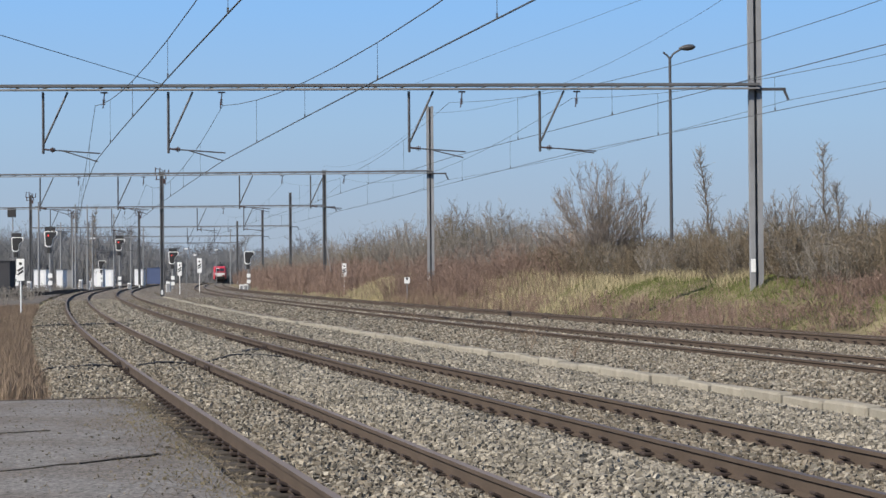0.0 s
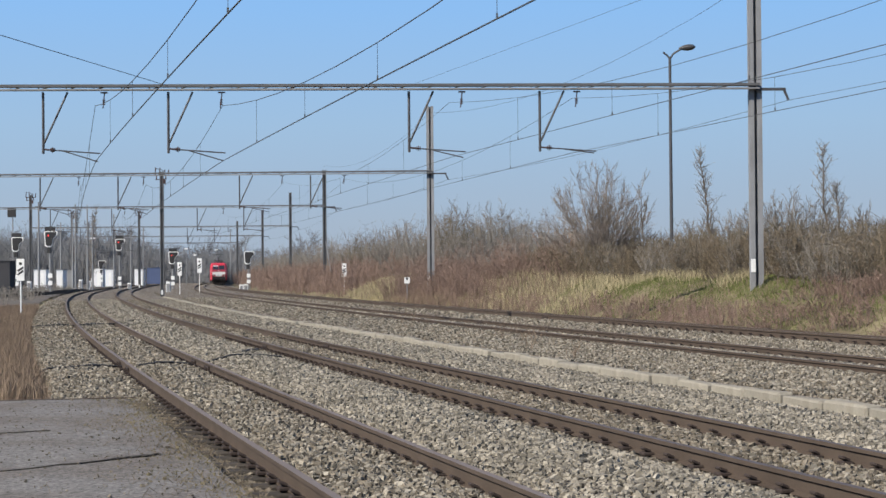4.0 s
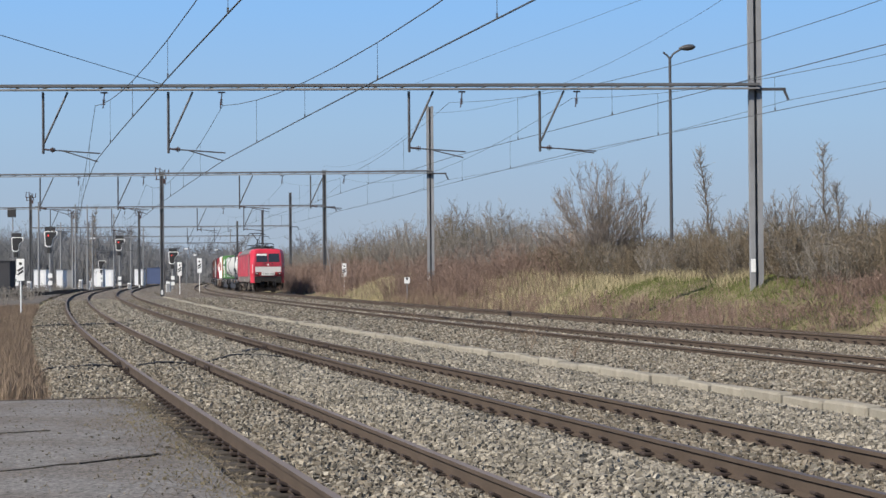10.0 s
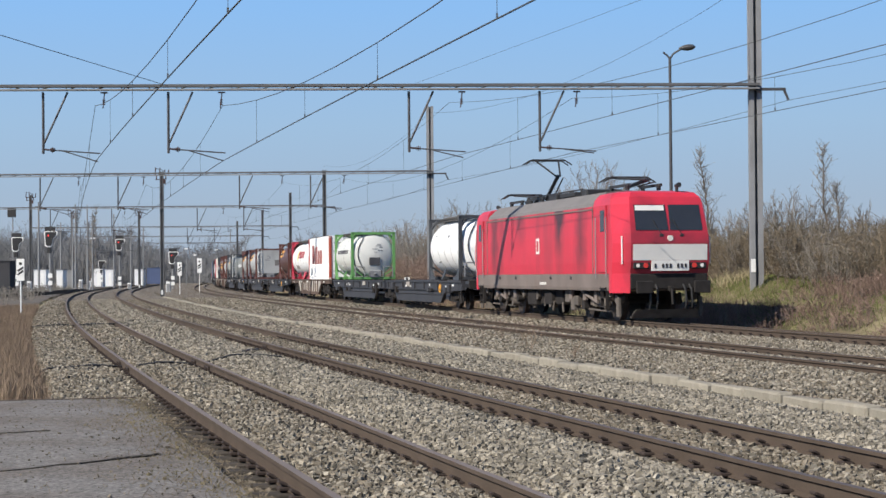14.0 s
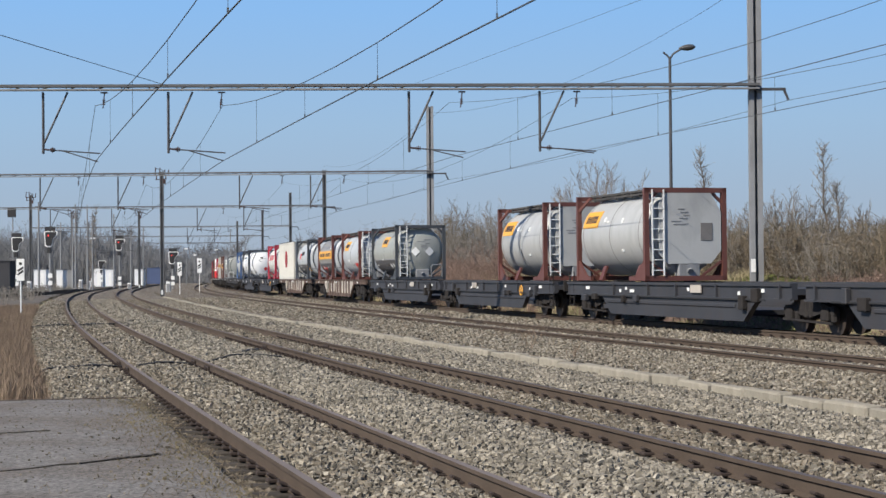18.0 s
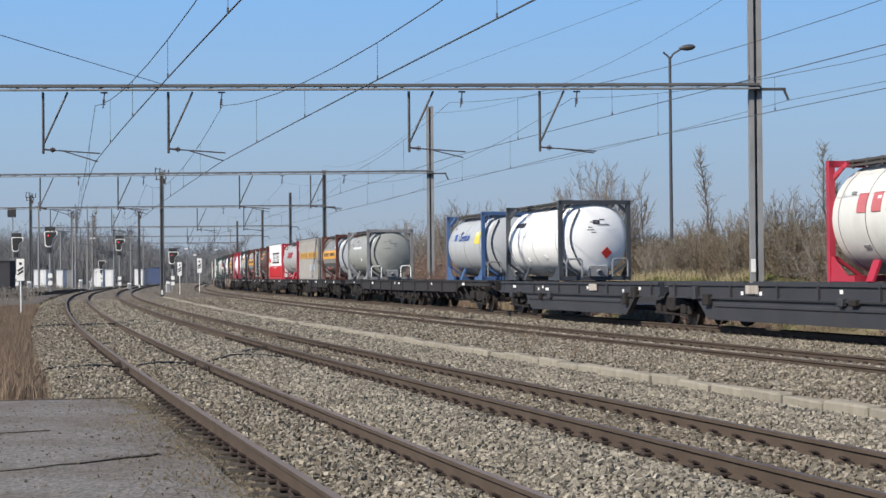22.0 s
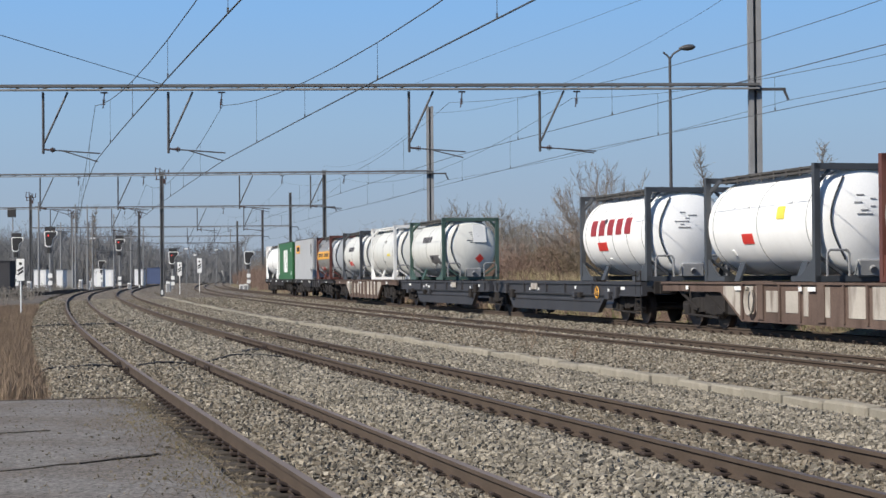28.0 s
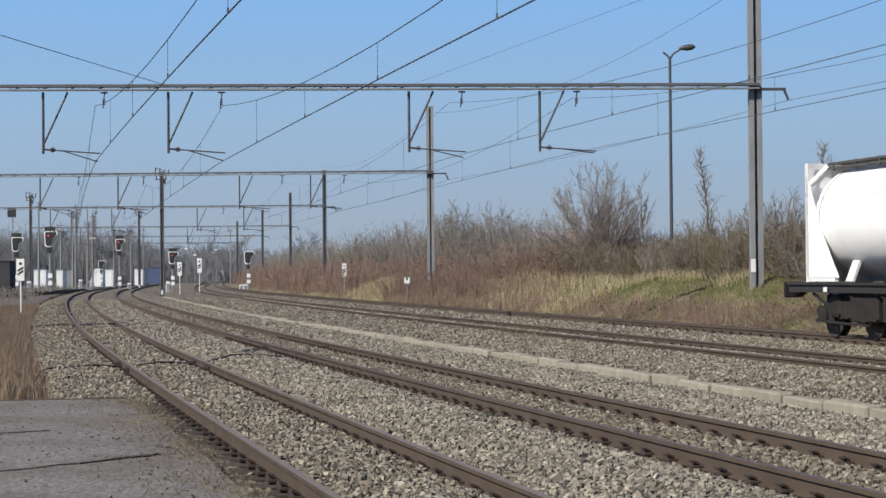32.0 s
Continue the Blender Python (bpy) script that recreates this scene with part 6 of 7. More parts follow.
def build_kerb():
    root = thing("kerb", "low pale concrete kerb between two pairs of tracks", "kerb", kind="structure")
    rng = random.Random(4)
    s = 8.0
    meshes = []
    for v in range(4):
        bm = bmesh.new()
        box(bm, 0, 0, -0.16, 0.25 - 0.01 * v, 1.14 - 0.015 * v, 0.34, bevel=0.028)
        chip = random.Random(70 + v)
        for q in bm.verts:
            q.co += Vector((chip.uniform(-0.012, 0.012), chip.uniform(-0.012, 0.012), chip.uniform(-0.012, 0.012)))
        meshes.append(to_mesh("kerb_block", bm, M_CONCRETE))
    while s < 150:
        x, y, h = at_line(s, 3.40 + rng.uniform(-0.025, 0.025))
        z = float(fall(x, y)) - 0.025 - 0.04 * min(1.0, max(0.0, (s - 40) / 30)) + rng.uniform(-0.03, 0.015)
        part("kerb_block", meshes[rng.randrange(4)], None, root, m=Matrix.Translation((float(x), float(y), z)) @ Matrix.Rotation(-float(h) + rng.uniform(-0.01, 0.01), 4, "Z"))
        s += 1.2


def build_platform():
    s = np.arange(-12, 20.4, 0.3)
    rng = np.random.RandomState(8)
    edge = -5.06 + rng.normal(0, 0.008, len(s)) + 0.012 * np.sin(s * 1.7)
    offs = [edge + 0.01, edge, edge - 0.03, edge - 0.6, edge - 1.5, edge - 3, edge - 5, edge - 9, edge - 9.01]
    zs = [-0.5, -0.14, -0.075, -0.065, -0.06, -0.06, -0.06, -0.06, -0.5]
    cols = [along(s, o, z)[0] for o, z in zip(offs, zs)]
    pts = np.stack(cols, 1).reshape(-1, 3)
    pts[:, 2] += rng.normal(0, 0.0015, len(pts))
    me = grid_mesh("platform", pts, len(s), len(offs), [M_ASPHALT], smooth=False)
    me.shade_flat()
    root = tagged(new("platform", me), "worn grey asphalt platform end with cracks", "platform", kind="structure")
    # end wall of the slab
    a = cols[2][-1]
    b = cols[7][-1]
    bm = bmesh.new()
    bar(bm, Vector(a) + Vector((0, 0, -0.14)), Vector(b) + Vector((0, 0, -0.14)), 0.12, 0.32)
    part("end_edging", bm, M_RAIL, root, "rusty edging at the slab's end")
    # open cracks
    for (p0, p1, w) in (((-4.6, 14.2), (-2.75, 16.3), 0.04), ((-5.4, 18.35), (-4.35, 19.0), 0.035), ((-3.1, 15.95), (-2.7, 16.4), 0.09)):
        bm = bmesh.new()
        n = 26
        up, lo = [], []
        for i in range(n + 1):
            f = i / n
            x, y = p0[0] + f * (p1[0] - p0[0]), p0[1] + f * (p1[1] - p0[1]) + 0.10 * math.sin(i * 0.9) * 0.3 + rng.normal(0, 0.015)
            ww = w * (0.4 + 0.6 * rng.uniform()) * min(1, 4 * f + 0.2, 4 * (1 - f) + 0.2)
            z = -0.06 + float(fall(x, y)) + 0.009
            up.append((x, y + ww, z))
            lo.append((x, y - ww, z))
        loft(bm, [[q, r, (r[0], r[1], r[2] - 0.03), (q[0], q[1], q[2] - 0.03)] for q, r in zip(up, lo)])
        part("crack", bm, M_CRACK, root, "dark crack filled with dirt")
    # stones and leaves on the asphalt
    n = 1800
    s2, o2 = rng.uniform(8, 20, n), -5.1 - rng.exponential(1.6, n)
    x, y, _ = at_line(s2, o2)
    c = np.stack([x, y, -0.055 + fall(x, y)], 1)
    n2 = 3200
    s3 = rng.uniform(8, 20.2, n2)
    x3, y3, _ = at_line(s3, -5.08 - np.abs(rng.normal(0, 0.28, n2)) * (1.0 + 0.6 * np.sin(s3 * 1.3)))
    grit = np.stack([x3, y3, -0.06 + fall(x3, y3)], 1)
    tagged(new("grit", scatter_mesh("grit", grit, 0.002 + rng.exponential(0.0025, n2), 19, M_EARTH)), "brown dirt and grit along the platform edge", "dirt", kind="stuff")
    tagged(new("gravel", scatter_mesh("gravel", c, 0.003 + rng.exponential(0.0028, n), 9, M_STONE_DARK)), "scattered small gravel on the asphalt", "gravel", kind="stuff")


def build_strands():
    """Thin black strands laid across the near tracks and on the ballast."""
    for s0, o0, s1, o1, lab in ((29.6, -6.6, 31.6, -1.2, "thin black strand laid across the track"), (32.6, -1.9, 37.2, -0.85, "thin black strand lying on the ballast between tracks"),
                                (60.0, -6.4, 62.5, -2.4, "thin black strand laid across the track"), (50.0, 6.6, 54.0, 7.2, "thin black strand lying on the ballast")):
        pts = []
        for i in range(21):
            f = i / 20
            s, o = s0 + f * (s1 - s0), o0 + f * (o1 - o0)
            x, y, _ = at_line(s, o)
            z = float(bed_z(np.array([s]), np.array([o]))[0]) + float(fall(x, y)) + 0.035 + 0.012 * math.sin(i * 1.3)
            pts.append(Vector((float(x), float(y) + 0.04 * math.sin(i * 0.8), z)))
        bm = wire_mesh(pts, 0.035)
        tagged(new("cable", to_mesh("cable", bm, M_BLACK)), lab, "cable", "cables across the tracks")


# ------------------------------------------------------------------ plants
def segs_mesh(name, segs, mat, sides=3):
    """Thin tapered twigs, given as rows of start, end and the two radii."""
    q = np.array(segs, float)
    a, b, ra, rb = q[:, 0:3], q[:, 3:6], q[:, 6], q[:, 7]
    d = b - a
    d /= np.linalg.norm(d, axis=1, keepdims=True) + 1e-9
    ref = np.where(np.abs(d[:, 2:3]) > 0.9, [[1.0, 0, 0]], [[0, 0, 1.0]])
    u = np.cross(d, ref)
    u /= np.linalg.norm(u, axis=1, keepdims=True) + 1e-9
    w = np.cross(d, u)
    rows = []
    for i in range(sides):
        t = 2 * math.pi * i / sides
        off = math.cos(t) * u + math.sin(t) * w
        rows.append(a + off * ra[:, None])
        rows.append(b + off * rb[:, None])
    v = np.stack(rows, 1)
    n = 2 * sides
    base = n * np.arange(len(q))[:, None]
    faces = np.concatenate([base + np.array([[2 * i, (2 * i + 2) % n, (2 * i + 3) % n, 2 * i + 1]]) for i in range(sides)])
    return fast_mesh(name, v.reshape(-1, 3), faces, mat)


def grow(rng, segs, p, d, length, r, depth, spread, up, kids, shrink, minr=0.004, bits=3):
    """One branch, bent in bits, with side branches on its upper part."""
    for i in range(bits):
        nd = d + rng.normal(0, 0.10, 3)
        nd[2] += up * 0.12
        nd /= np.linalg.norm(nd)
        q = p + nd * length / bits
        r2 = max(minr * 0.7, r * (1 - 0.5 / bits))
        segs[depth].append((*p, *q, r, r2))
        if depth > 0 and (i > 0 or depth < 3):
            for _ in range(kids if i else max(1, kids - 1)):
                side = rng.normal(0, 1, 3)
                side -= side.dot(nd) * nd
                side /= np.linalg.norm(side)
                cd = nd * math.cos(spread) + side * math.sin(spread)
                cd[2] += up * 0.25
                cd /= np.linalg.norm(cd)
                grow(rng, segs, p + (q - p) * rng.uniform(0.3, 1), cd, length * shrink * rng.uniform(0.7, 1.15), max(minr, r2 * 0.55), depth - 1, spread, up, kids, shrink, minr, bits)
        p, d, r = q, nd, r2


def bare_tree(seed, height, trunk_r, depth=4, spread=0.6, up=0.5, kids=2, shrink=0.62, trunk_frac=0.34, multi=1, minr=0.006, mat=None, bark=None, name="tree", label="", group="bare trees"):
    rng = np.random.RandomState(seed)
    segs = {i: [] for i in range(depth + 1)}
    for i in range(multi):
        d = np.array([rng.normal(0, 0.32 if multi > 1 else 0.04), rng.normal(0, 0.32 if multi > 1 else 0.04), 1.0])
        d /= np.linalg.norm(d)
        grow(rng, segs, np.array([rng.normal(0, 0.12) * (multi > 1), rng.normal(0, 0.12) * (multi > 1), -0.2]), d, height * trunk_frac * 1.6, trunk_r, depth, spread, up, kids, shrink, minr)
    root = thing(name, label, "tree" if name == "tree" else "shrub", group)
    thick = segs[depth] + (segs[depth - 1] if depth > 2 else [])
    thin = [q for i in range(depth - (1 if depth > 2 else 0)) for q in segs[i]]
    part("trunk", segs_mesh("trunk", thick, bark or M_BARK, 5), None, root)
    part("crown", segs_mesh("crown", thin, mat or M_TWIG_GREY, 3), None, root)
    return root


def fan_tree(seed, height, half, label, stems=22, mat=None, name="tree", group="bare trees"):
    """Many stems fanning out of one foot to a rounded crown, with fine twigs along them."""
    rng = np.random.RandomState(seed)
    tr, tw = [], []
    for k in range(stems):
        az, lean = k * 2.39996 + rng.normal(0, 0.2), math.radians(78) * math.sqrt((k + 0.5) / stems) + rng.normal(0, 0.06)
        rad = rng.uniform(0.86, 1.04)
        end = np.array([half * math.sin(lean) * math.cos(az), half * math.sin(lean) * math.sin(az), 0.3 * height + 0.7 * height * math.cos(lean)]) * rad
        ctrl = end * np.array([0.42, 0.42, 0.5]) + rng.normal(0, 0.12, 3)
        foot = np.array([0.18 * math.cos(az), 0.18 * math.sin(az), -0.2])
        n, p = 8, foot
        for i in range(1, n + 1):
            f = i / n
            q = (1 - f) ** 2 * foot + 2 * f * (1 - f) * ctrl + f * f * end + rng.normal(0, 0.03, 3)
            r = 0.030 * (1 - f) + 0.009
            tr.append((*p, *q, r + 0.004, r))
            d = (q - p) / np.linalg.norm(q - p)
            for _ in range((2 if i < 5 else 4) if i > 1 else 0):
                side = rng.normal(0, 1, 3)
                side -= side.dot(d) * d
                side /= np.linalg.norm(side)
                bd = d * 0.84 + side * 0.54
                bl = height * (0.11 + 0.15 * (1 - f)) * rng.uniform(0.6, 1.2)
                b = p + (q - p) * rng.uniform()
                for m in range(3):
                    e = b + bd * bl / 3 + rng.normal(0, 0.03, 3) + np.array([0, 0, 0.02])
                    tw.append((*b, *e, 0.010 - 0.002 * m, 0.008 - 0.002 * m))
                    for _ in range(3):
                        g = b + (e - b) * rng.uniform()
                        tw.append((*g, *(g + (bd + rng.normal(0, 0.55, 3)) * bl * 0.28), 0.006, 0.004))
                    b = e
            p = q
    root = thing(name, label, "tree" if name == "tree" else "shrub", group)
    part("trunk", segs_mesh("trunk", tr, mat or M_TWIG_GREY, 5), None, root)
    part("crown", segs_mesh("crown", tw, mat or M_TWIG_GREY, 3), None, root)
    return root


def column_tree(seed, height, label, stems=2):
    """A tall narrow tree with short upright branches along its stem."""
    rng = np.random.RandomState(seed)
    tr, tw = [], []
    for k in range(stems):
        p = np.array([k * 0.75, 0.1 * k, -0.2])
        n = 18
        hh = height * (1 - 0.3 * k)
        lean = rng.normal(0, 0.03, 2)
        for i in range(n):
            q = p + np.array([lean[0] + rng.normal(0, 0.035), lean[1] + rng.normal(0, 0.035), hh / n])
            r = 0.07 * (1 - i / n) + 0.012
            tr.append((*p, *q, r, r * 0.94))
            if i > 1:
                for _ in range(5):
                    a = rng.uniform(0, 6.28)
                    l = rng.uniform(0.35, 1.75) * (1.2 - 0.85 * i / n) * rng.uniform(0.5, 1.0)
                    e = q + np.array([math.cos(a) * l * 0.55, math.sin(a) * l * 0.55, l * 0.8])
                    tw.append((*q, *e, 0.018, 0.009))
                    for _ in range(6):
                        b = q + (e - q) * rng.uniform(0.3, 1)
                        e2 = b + np.array([rng.normal(0, 0.17), rng.normal(0, 0.17), rng.uniform(0.0, 0.34)])
                        tw.append((*b, *e2, 0.008, 0.005))
            p = q
    root = thing("tree", label, "tree", "bare trees")
    part("trunk", segs_mesh("trunk", tr, M_BARK, 5), None, root)
    part("crown", segs_mesh("crown", tw, M_TWIG_GREY, 3), None, root)
    return root


def shrub(seed, height, radius, n, mat, label, droop=0.0):
    rng = np.random.RandomState(seed)
    stems, tw = [], []
    for _ in range(n):
        a, rr = rng.uniform(0, 6.28), radius * math.sqrt(rng.uniform())
        p = np.array([rr * math.cos(a), rr * math.sin(a), -0.1])
        h = height * rng.uniform(0.55, 1.0) * (1 - 0.3 * rr / radius)
        d = np.array([rng.normal(0, 0.22) + 0.25 * rr / radius * math.cos(a), rng.normal(0, 0.22) + 0.25 * rr / radius * math.sin(a), 1.0])
        for i in range(3):
            d = d + rng.normal(0, 0.14, 3) * np.array([1, 1, 0.2]) - np.array([0, 0, droop * i])
            q = p + d / np.linalg.norm(d) * h / 3
            (stems if i == 0 else tw).append((*p, *q, 0.013 - 0.003 * i, 0.010 - 0.003 * i))
            for _ in range(4):
                b = p + (q - p) * rng.uniform(0.1, 1)
                e = b + np.array([rng.normal(0, 0.2), rng.normal(0, 0.2), rng.uniform(0.0, 0.4)]) * h * 0.38
                tw.append((*b, *e, 0.007, 0.004))
                for _ in range(2):
                    b2 = b + (e - b) * rng.uniform(0.3, 1)
                    e2 = b2 + np.array([rng.normal(0, 0.2), rng.normal(0, 0.2), rng.uniform(-0.05, 0.3)]) * h * 0.2
                    tw.append((*b2, *e2, 0.006, 0.004))
            p = q
    root = thing("shrub", label, "shrub", "winter brush on the bank")
    tagged(part("stem", segs_mesh("stem", stems, M_BARK, 3), None, root), kind="stuff")
    part("crown", segs_mesh("crown", tw, mat, 3), None, root)
    return root


def put(proto, used, x, y, scale, rot, sink=0.0):
    """The prototype itself at first, then copies, standing on the land."""
    z = float(ground_z(x, y)[0]) - sink
    m = Matrix.Translation((x, y, z)) @ Matrix.Rotation(rot, 4, "Z")
    if proto in used:
        ob = copy_thing(proto, m)
    else:
        used.add(proto)
        ob = proto
        ob.matrix_basis = m
    ob.scale = (scale, scale, scale)
    return ob


def brush_stuff(name, spots, mat, label, seed, stems=13, thick=1.0):
    """Farther brush, joined: spots are rows of x, y, height, radius."""
    rng = np.random.RandomState(seed)
    segs = []
    for x, y, h0, rad in spots:
        z0 = float(ground_z(x, y)[0]) - 0.1
        for _ in range(stems):
            a, rr = rng.uniform(0, 6.28), rad * math.sqrt(rng.uniform())
            p = np.array([x + rr * math.cos(a), y + rr * math.sin(a), z0])
            h = h0 * rng.uniform(0.6, 1.05)
            d = np.array([rng.normal(0, 0.2), rng.normal(0, 0.2), 1.0])
            for i in range(3):
                d = d + rng.normal(0, 0.15, 3) * np.array([1, 1, 0.2])
                q = p + d / np.linalg.norm(d) * h / 3
                segs.append((*p, *q, thick * (0.020 - 0.004 * i), thick * (0.016 - 0.004 * i)))
                for _ in range(4):
                    b = p + (q - p) * rng.uniform(0.1, 1)
                    e = b + np.array([rng.normal(0, 0.22), rng.normal(0, 0.22), rng.uniform(0.0, 0.42)]) * h * 0.36
                    segs.append((*b, *e, thick * 0.011, thick * 0.007))
                p = q
    tagged(new(name, segs_mesh(name, segs, mat)), label, "brush", kind="stuff")


def build_brush():
    rng = random.Random(21)
    used = set()
    hedge = [shrub(30 + i, 2.35, 0.95, 36, M_TWIG if i else M_TWIG_GREY, "dense brown leafless hedge bush on the bank") for i in range(4)]
    red = [shrub(50 + i, 2.2, 0.95, 32, M_TWIG_RED, "reddish-brown leafless brush on the slope", 0.12) for i in range(4)]
    low = [shrub(90 + i, 0.75, 0.7, 26, M_TWIG_RED, "low dead red-brown weeds at the foot of the bank", 0.15) for i in range(3)]

    def spot(s, dd):
        x, y, _ = at_line(s, float(offset_of("D", s)) + dd)
        return float(x), float(y)
    # hedge along the top of the bank: the front rows as bushes, the depth behind joined
    s = 27.0
    back = []
    while s < 86:
        for dd in (8.0, 9.3):
            x, y = spot(s + rng.uniform(-0.5, 0.5), dd + rng.uniform(-0.5, 0.5))
            put(rng.choice(hedge), used, x, y, rng.uniform(0.93, 1.06), rng.uniform(0, 6.28))
        for dd in (10.6, 12.0):
            x, y = spot(s + rng.uniform(-0.5, 0.5), dd + rng.uniform(-0.5, 0.5))
            back.append((x, y, 2.3 * rng.uniform(0.95, 1.05), 0.9))
        s += 1.0
    brush_stuff("hedge", back, M_TWIG, "depth of a dense brown leafless hedge", 61, 15)
    # reddish brush on the slope farther along
    s = 76.0
    redback = []
    while s < 200:
        for dd in (4.6, 5.8, 7.2, 8.8, 10.4):
            if dd < 6.3 and (s < 96 or 108 < s < 122):
                continue
            x, y = spot(s + rng.uniform(-0.8, 0.8), dd + rng.uniform(-0.6, 0.6))
            if s < 120 and dd < 8:
                put(rng.choice(red), used, x, y, rng.uniform(0.8, 1.2), rng.uniform(0, 6.28))
            else:
                redback.append((x, y, rng.uniform(1.9, 2.9), 1.0))
        s += 1.7
    brush_stuff("brush", redback, M_TWIG_RED, "reddish-brown leafless brush on the slope", 62, 13, 1.2)
    tall = []
    s = 84.0
    while s < 420:
        for dd in (9.0, 11.0, 13.5, 16.5):
            x, y = spot(s + rng.uniform(-1, 1), dd + rng.uniform(-1, 1))
            tall.append((x, y, rng.uniform(3.2, 5.6) * (0.62 if s < 108 else 1.0), 1.3))
        s += 2.4 if s < 180 else 3.6
    brush_stuff("brush", tall, M_TWIG_GREY, "tall grey-brown leafless thicket beside the line", 63, 15, 1.05)
    foot = []
    s = 200.0
    while s < 420:
        for dd in (4.6, 6.6):
            x, y = spot(s + rng.uniform(-1, 1), dd + rng.uniform(-0.6, 0.6))
            foot.append((x, y, rng.uniform(1.6, 3.0), 1.1))
        s += 2.6
    brush_stuff("brush", foot, M_TWIG_RED, "reddish-brown thicket along the far track", 64, 11, 1.6)
    young = []
    for _ in range(46):
        x, y = spot(rng.uniform(83, 106), rng.uniform(4.2, 7.0))
        k = rng.uniform(0.45, 0.75)
        young.append((x, y, 2.2 * k, 0.95 * k))
    brush_stuff("brush", young, M_TWIG_RED, "young reddish-brown brush on the slope", 66, 32, 0.7)
    # low weeds at the foot of the bank: the nearest as plants, the rest joined
    far_weeds = []
    for a, b, d0, d1, n in ((24, 46, 3.3, 7.2, 110), (46, 58, 3.2, 4.8, 26), (58, 78, 3.2, 4.6, 22), (78, 120, 3.4, 6.0, 90)):
        for _ in range(n):
            x, y = spot(rng.uniform(a, b), rng.uniform(d0, d1))
            k = rng.uniform(0.6, 1.2)
            if a < 46:
                put(rng.choice(low), used, x, y, k, rng.uniform(0, 6.28))
            else:
                far_weeds.append((x, y, 0.75 * k, 0.7 * k))
    brush_stuff("weeds", far_weeds, M_TWIG_RED, "low dead red-brown weeds at the foot of the bank", 65, 26, 0.5)


def blades(name, n, place, height, width, mat, label, seed, bend=0.5):
    """Grass as bent blades of two triangles, joined."""
    rng = np.random.RandomState(seed)
    x, y = place(rng, n)
    n = len(x)
    z = ground_z(x, y) - 0.03
    h = height * rng.uniform(0.5, 1.2, n)
    a = rng.uniform(0, 6.283, n)
    w = width * rng.uniform(0.6, 1.3, n)
    bx, by = rng.normal(0, bend, n) * h, rng.normal(0, bend, n) * h
    ux, uy = np.cos(a) * w, np.sin(a) * w
    base = np.stack([x, y, z], 1)
    U = np.stack([ux, uy, 0 * ux], 1)
    mid = base + np.stack([bx * 0.35, by * 0.35, h * 0.6], 1)
    tip = base + np.stack([bx, by, h], 1)
    v = np.stack([base - U, base + U, mid + U * 0.7, mid - U * 0.7, tip], 1).reshape(-1, 3)
    i = 5 * np.arange(n)[:, None]
    f = np.concatenate([i + np.array([[0, 1, 2]]), i + np.array([[0, 2, 3]]), i + np.array([[3, 2, 4]])])
    tagged(new(name, fast_mesh(name, v, f, mat)), label, "grass", kind="stuff")


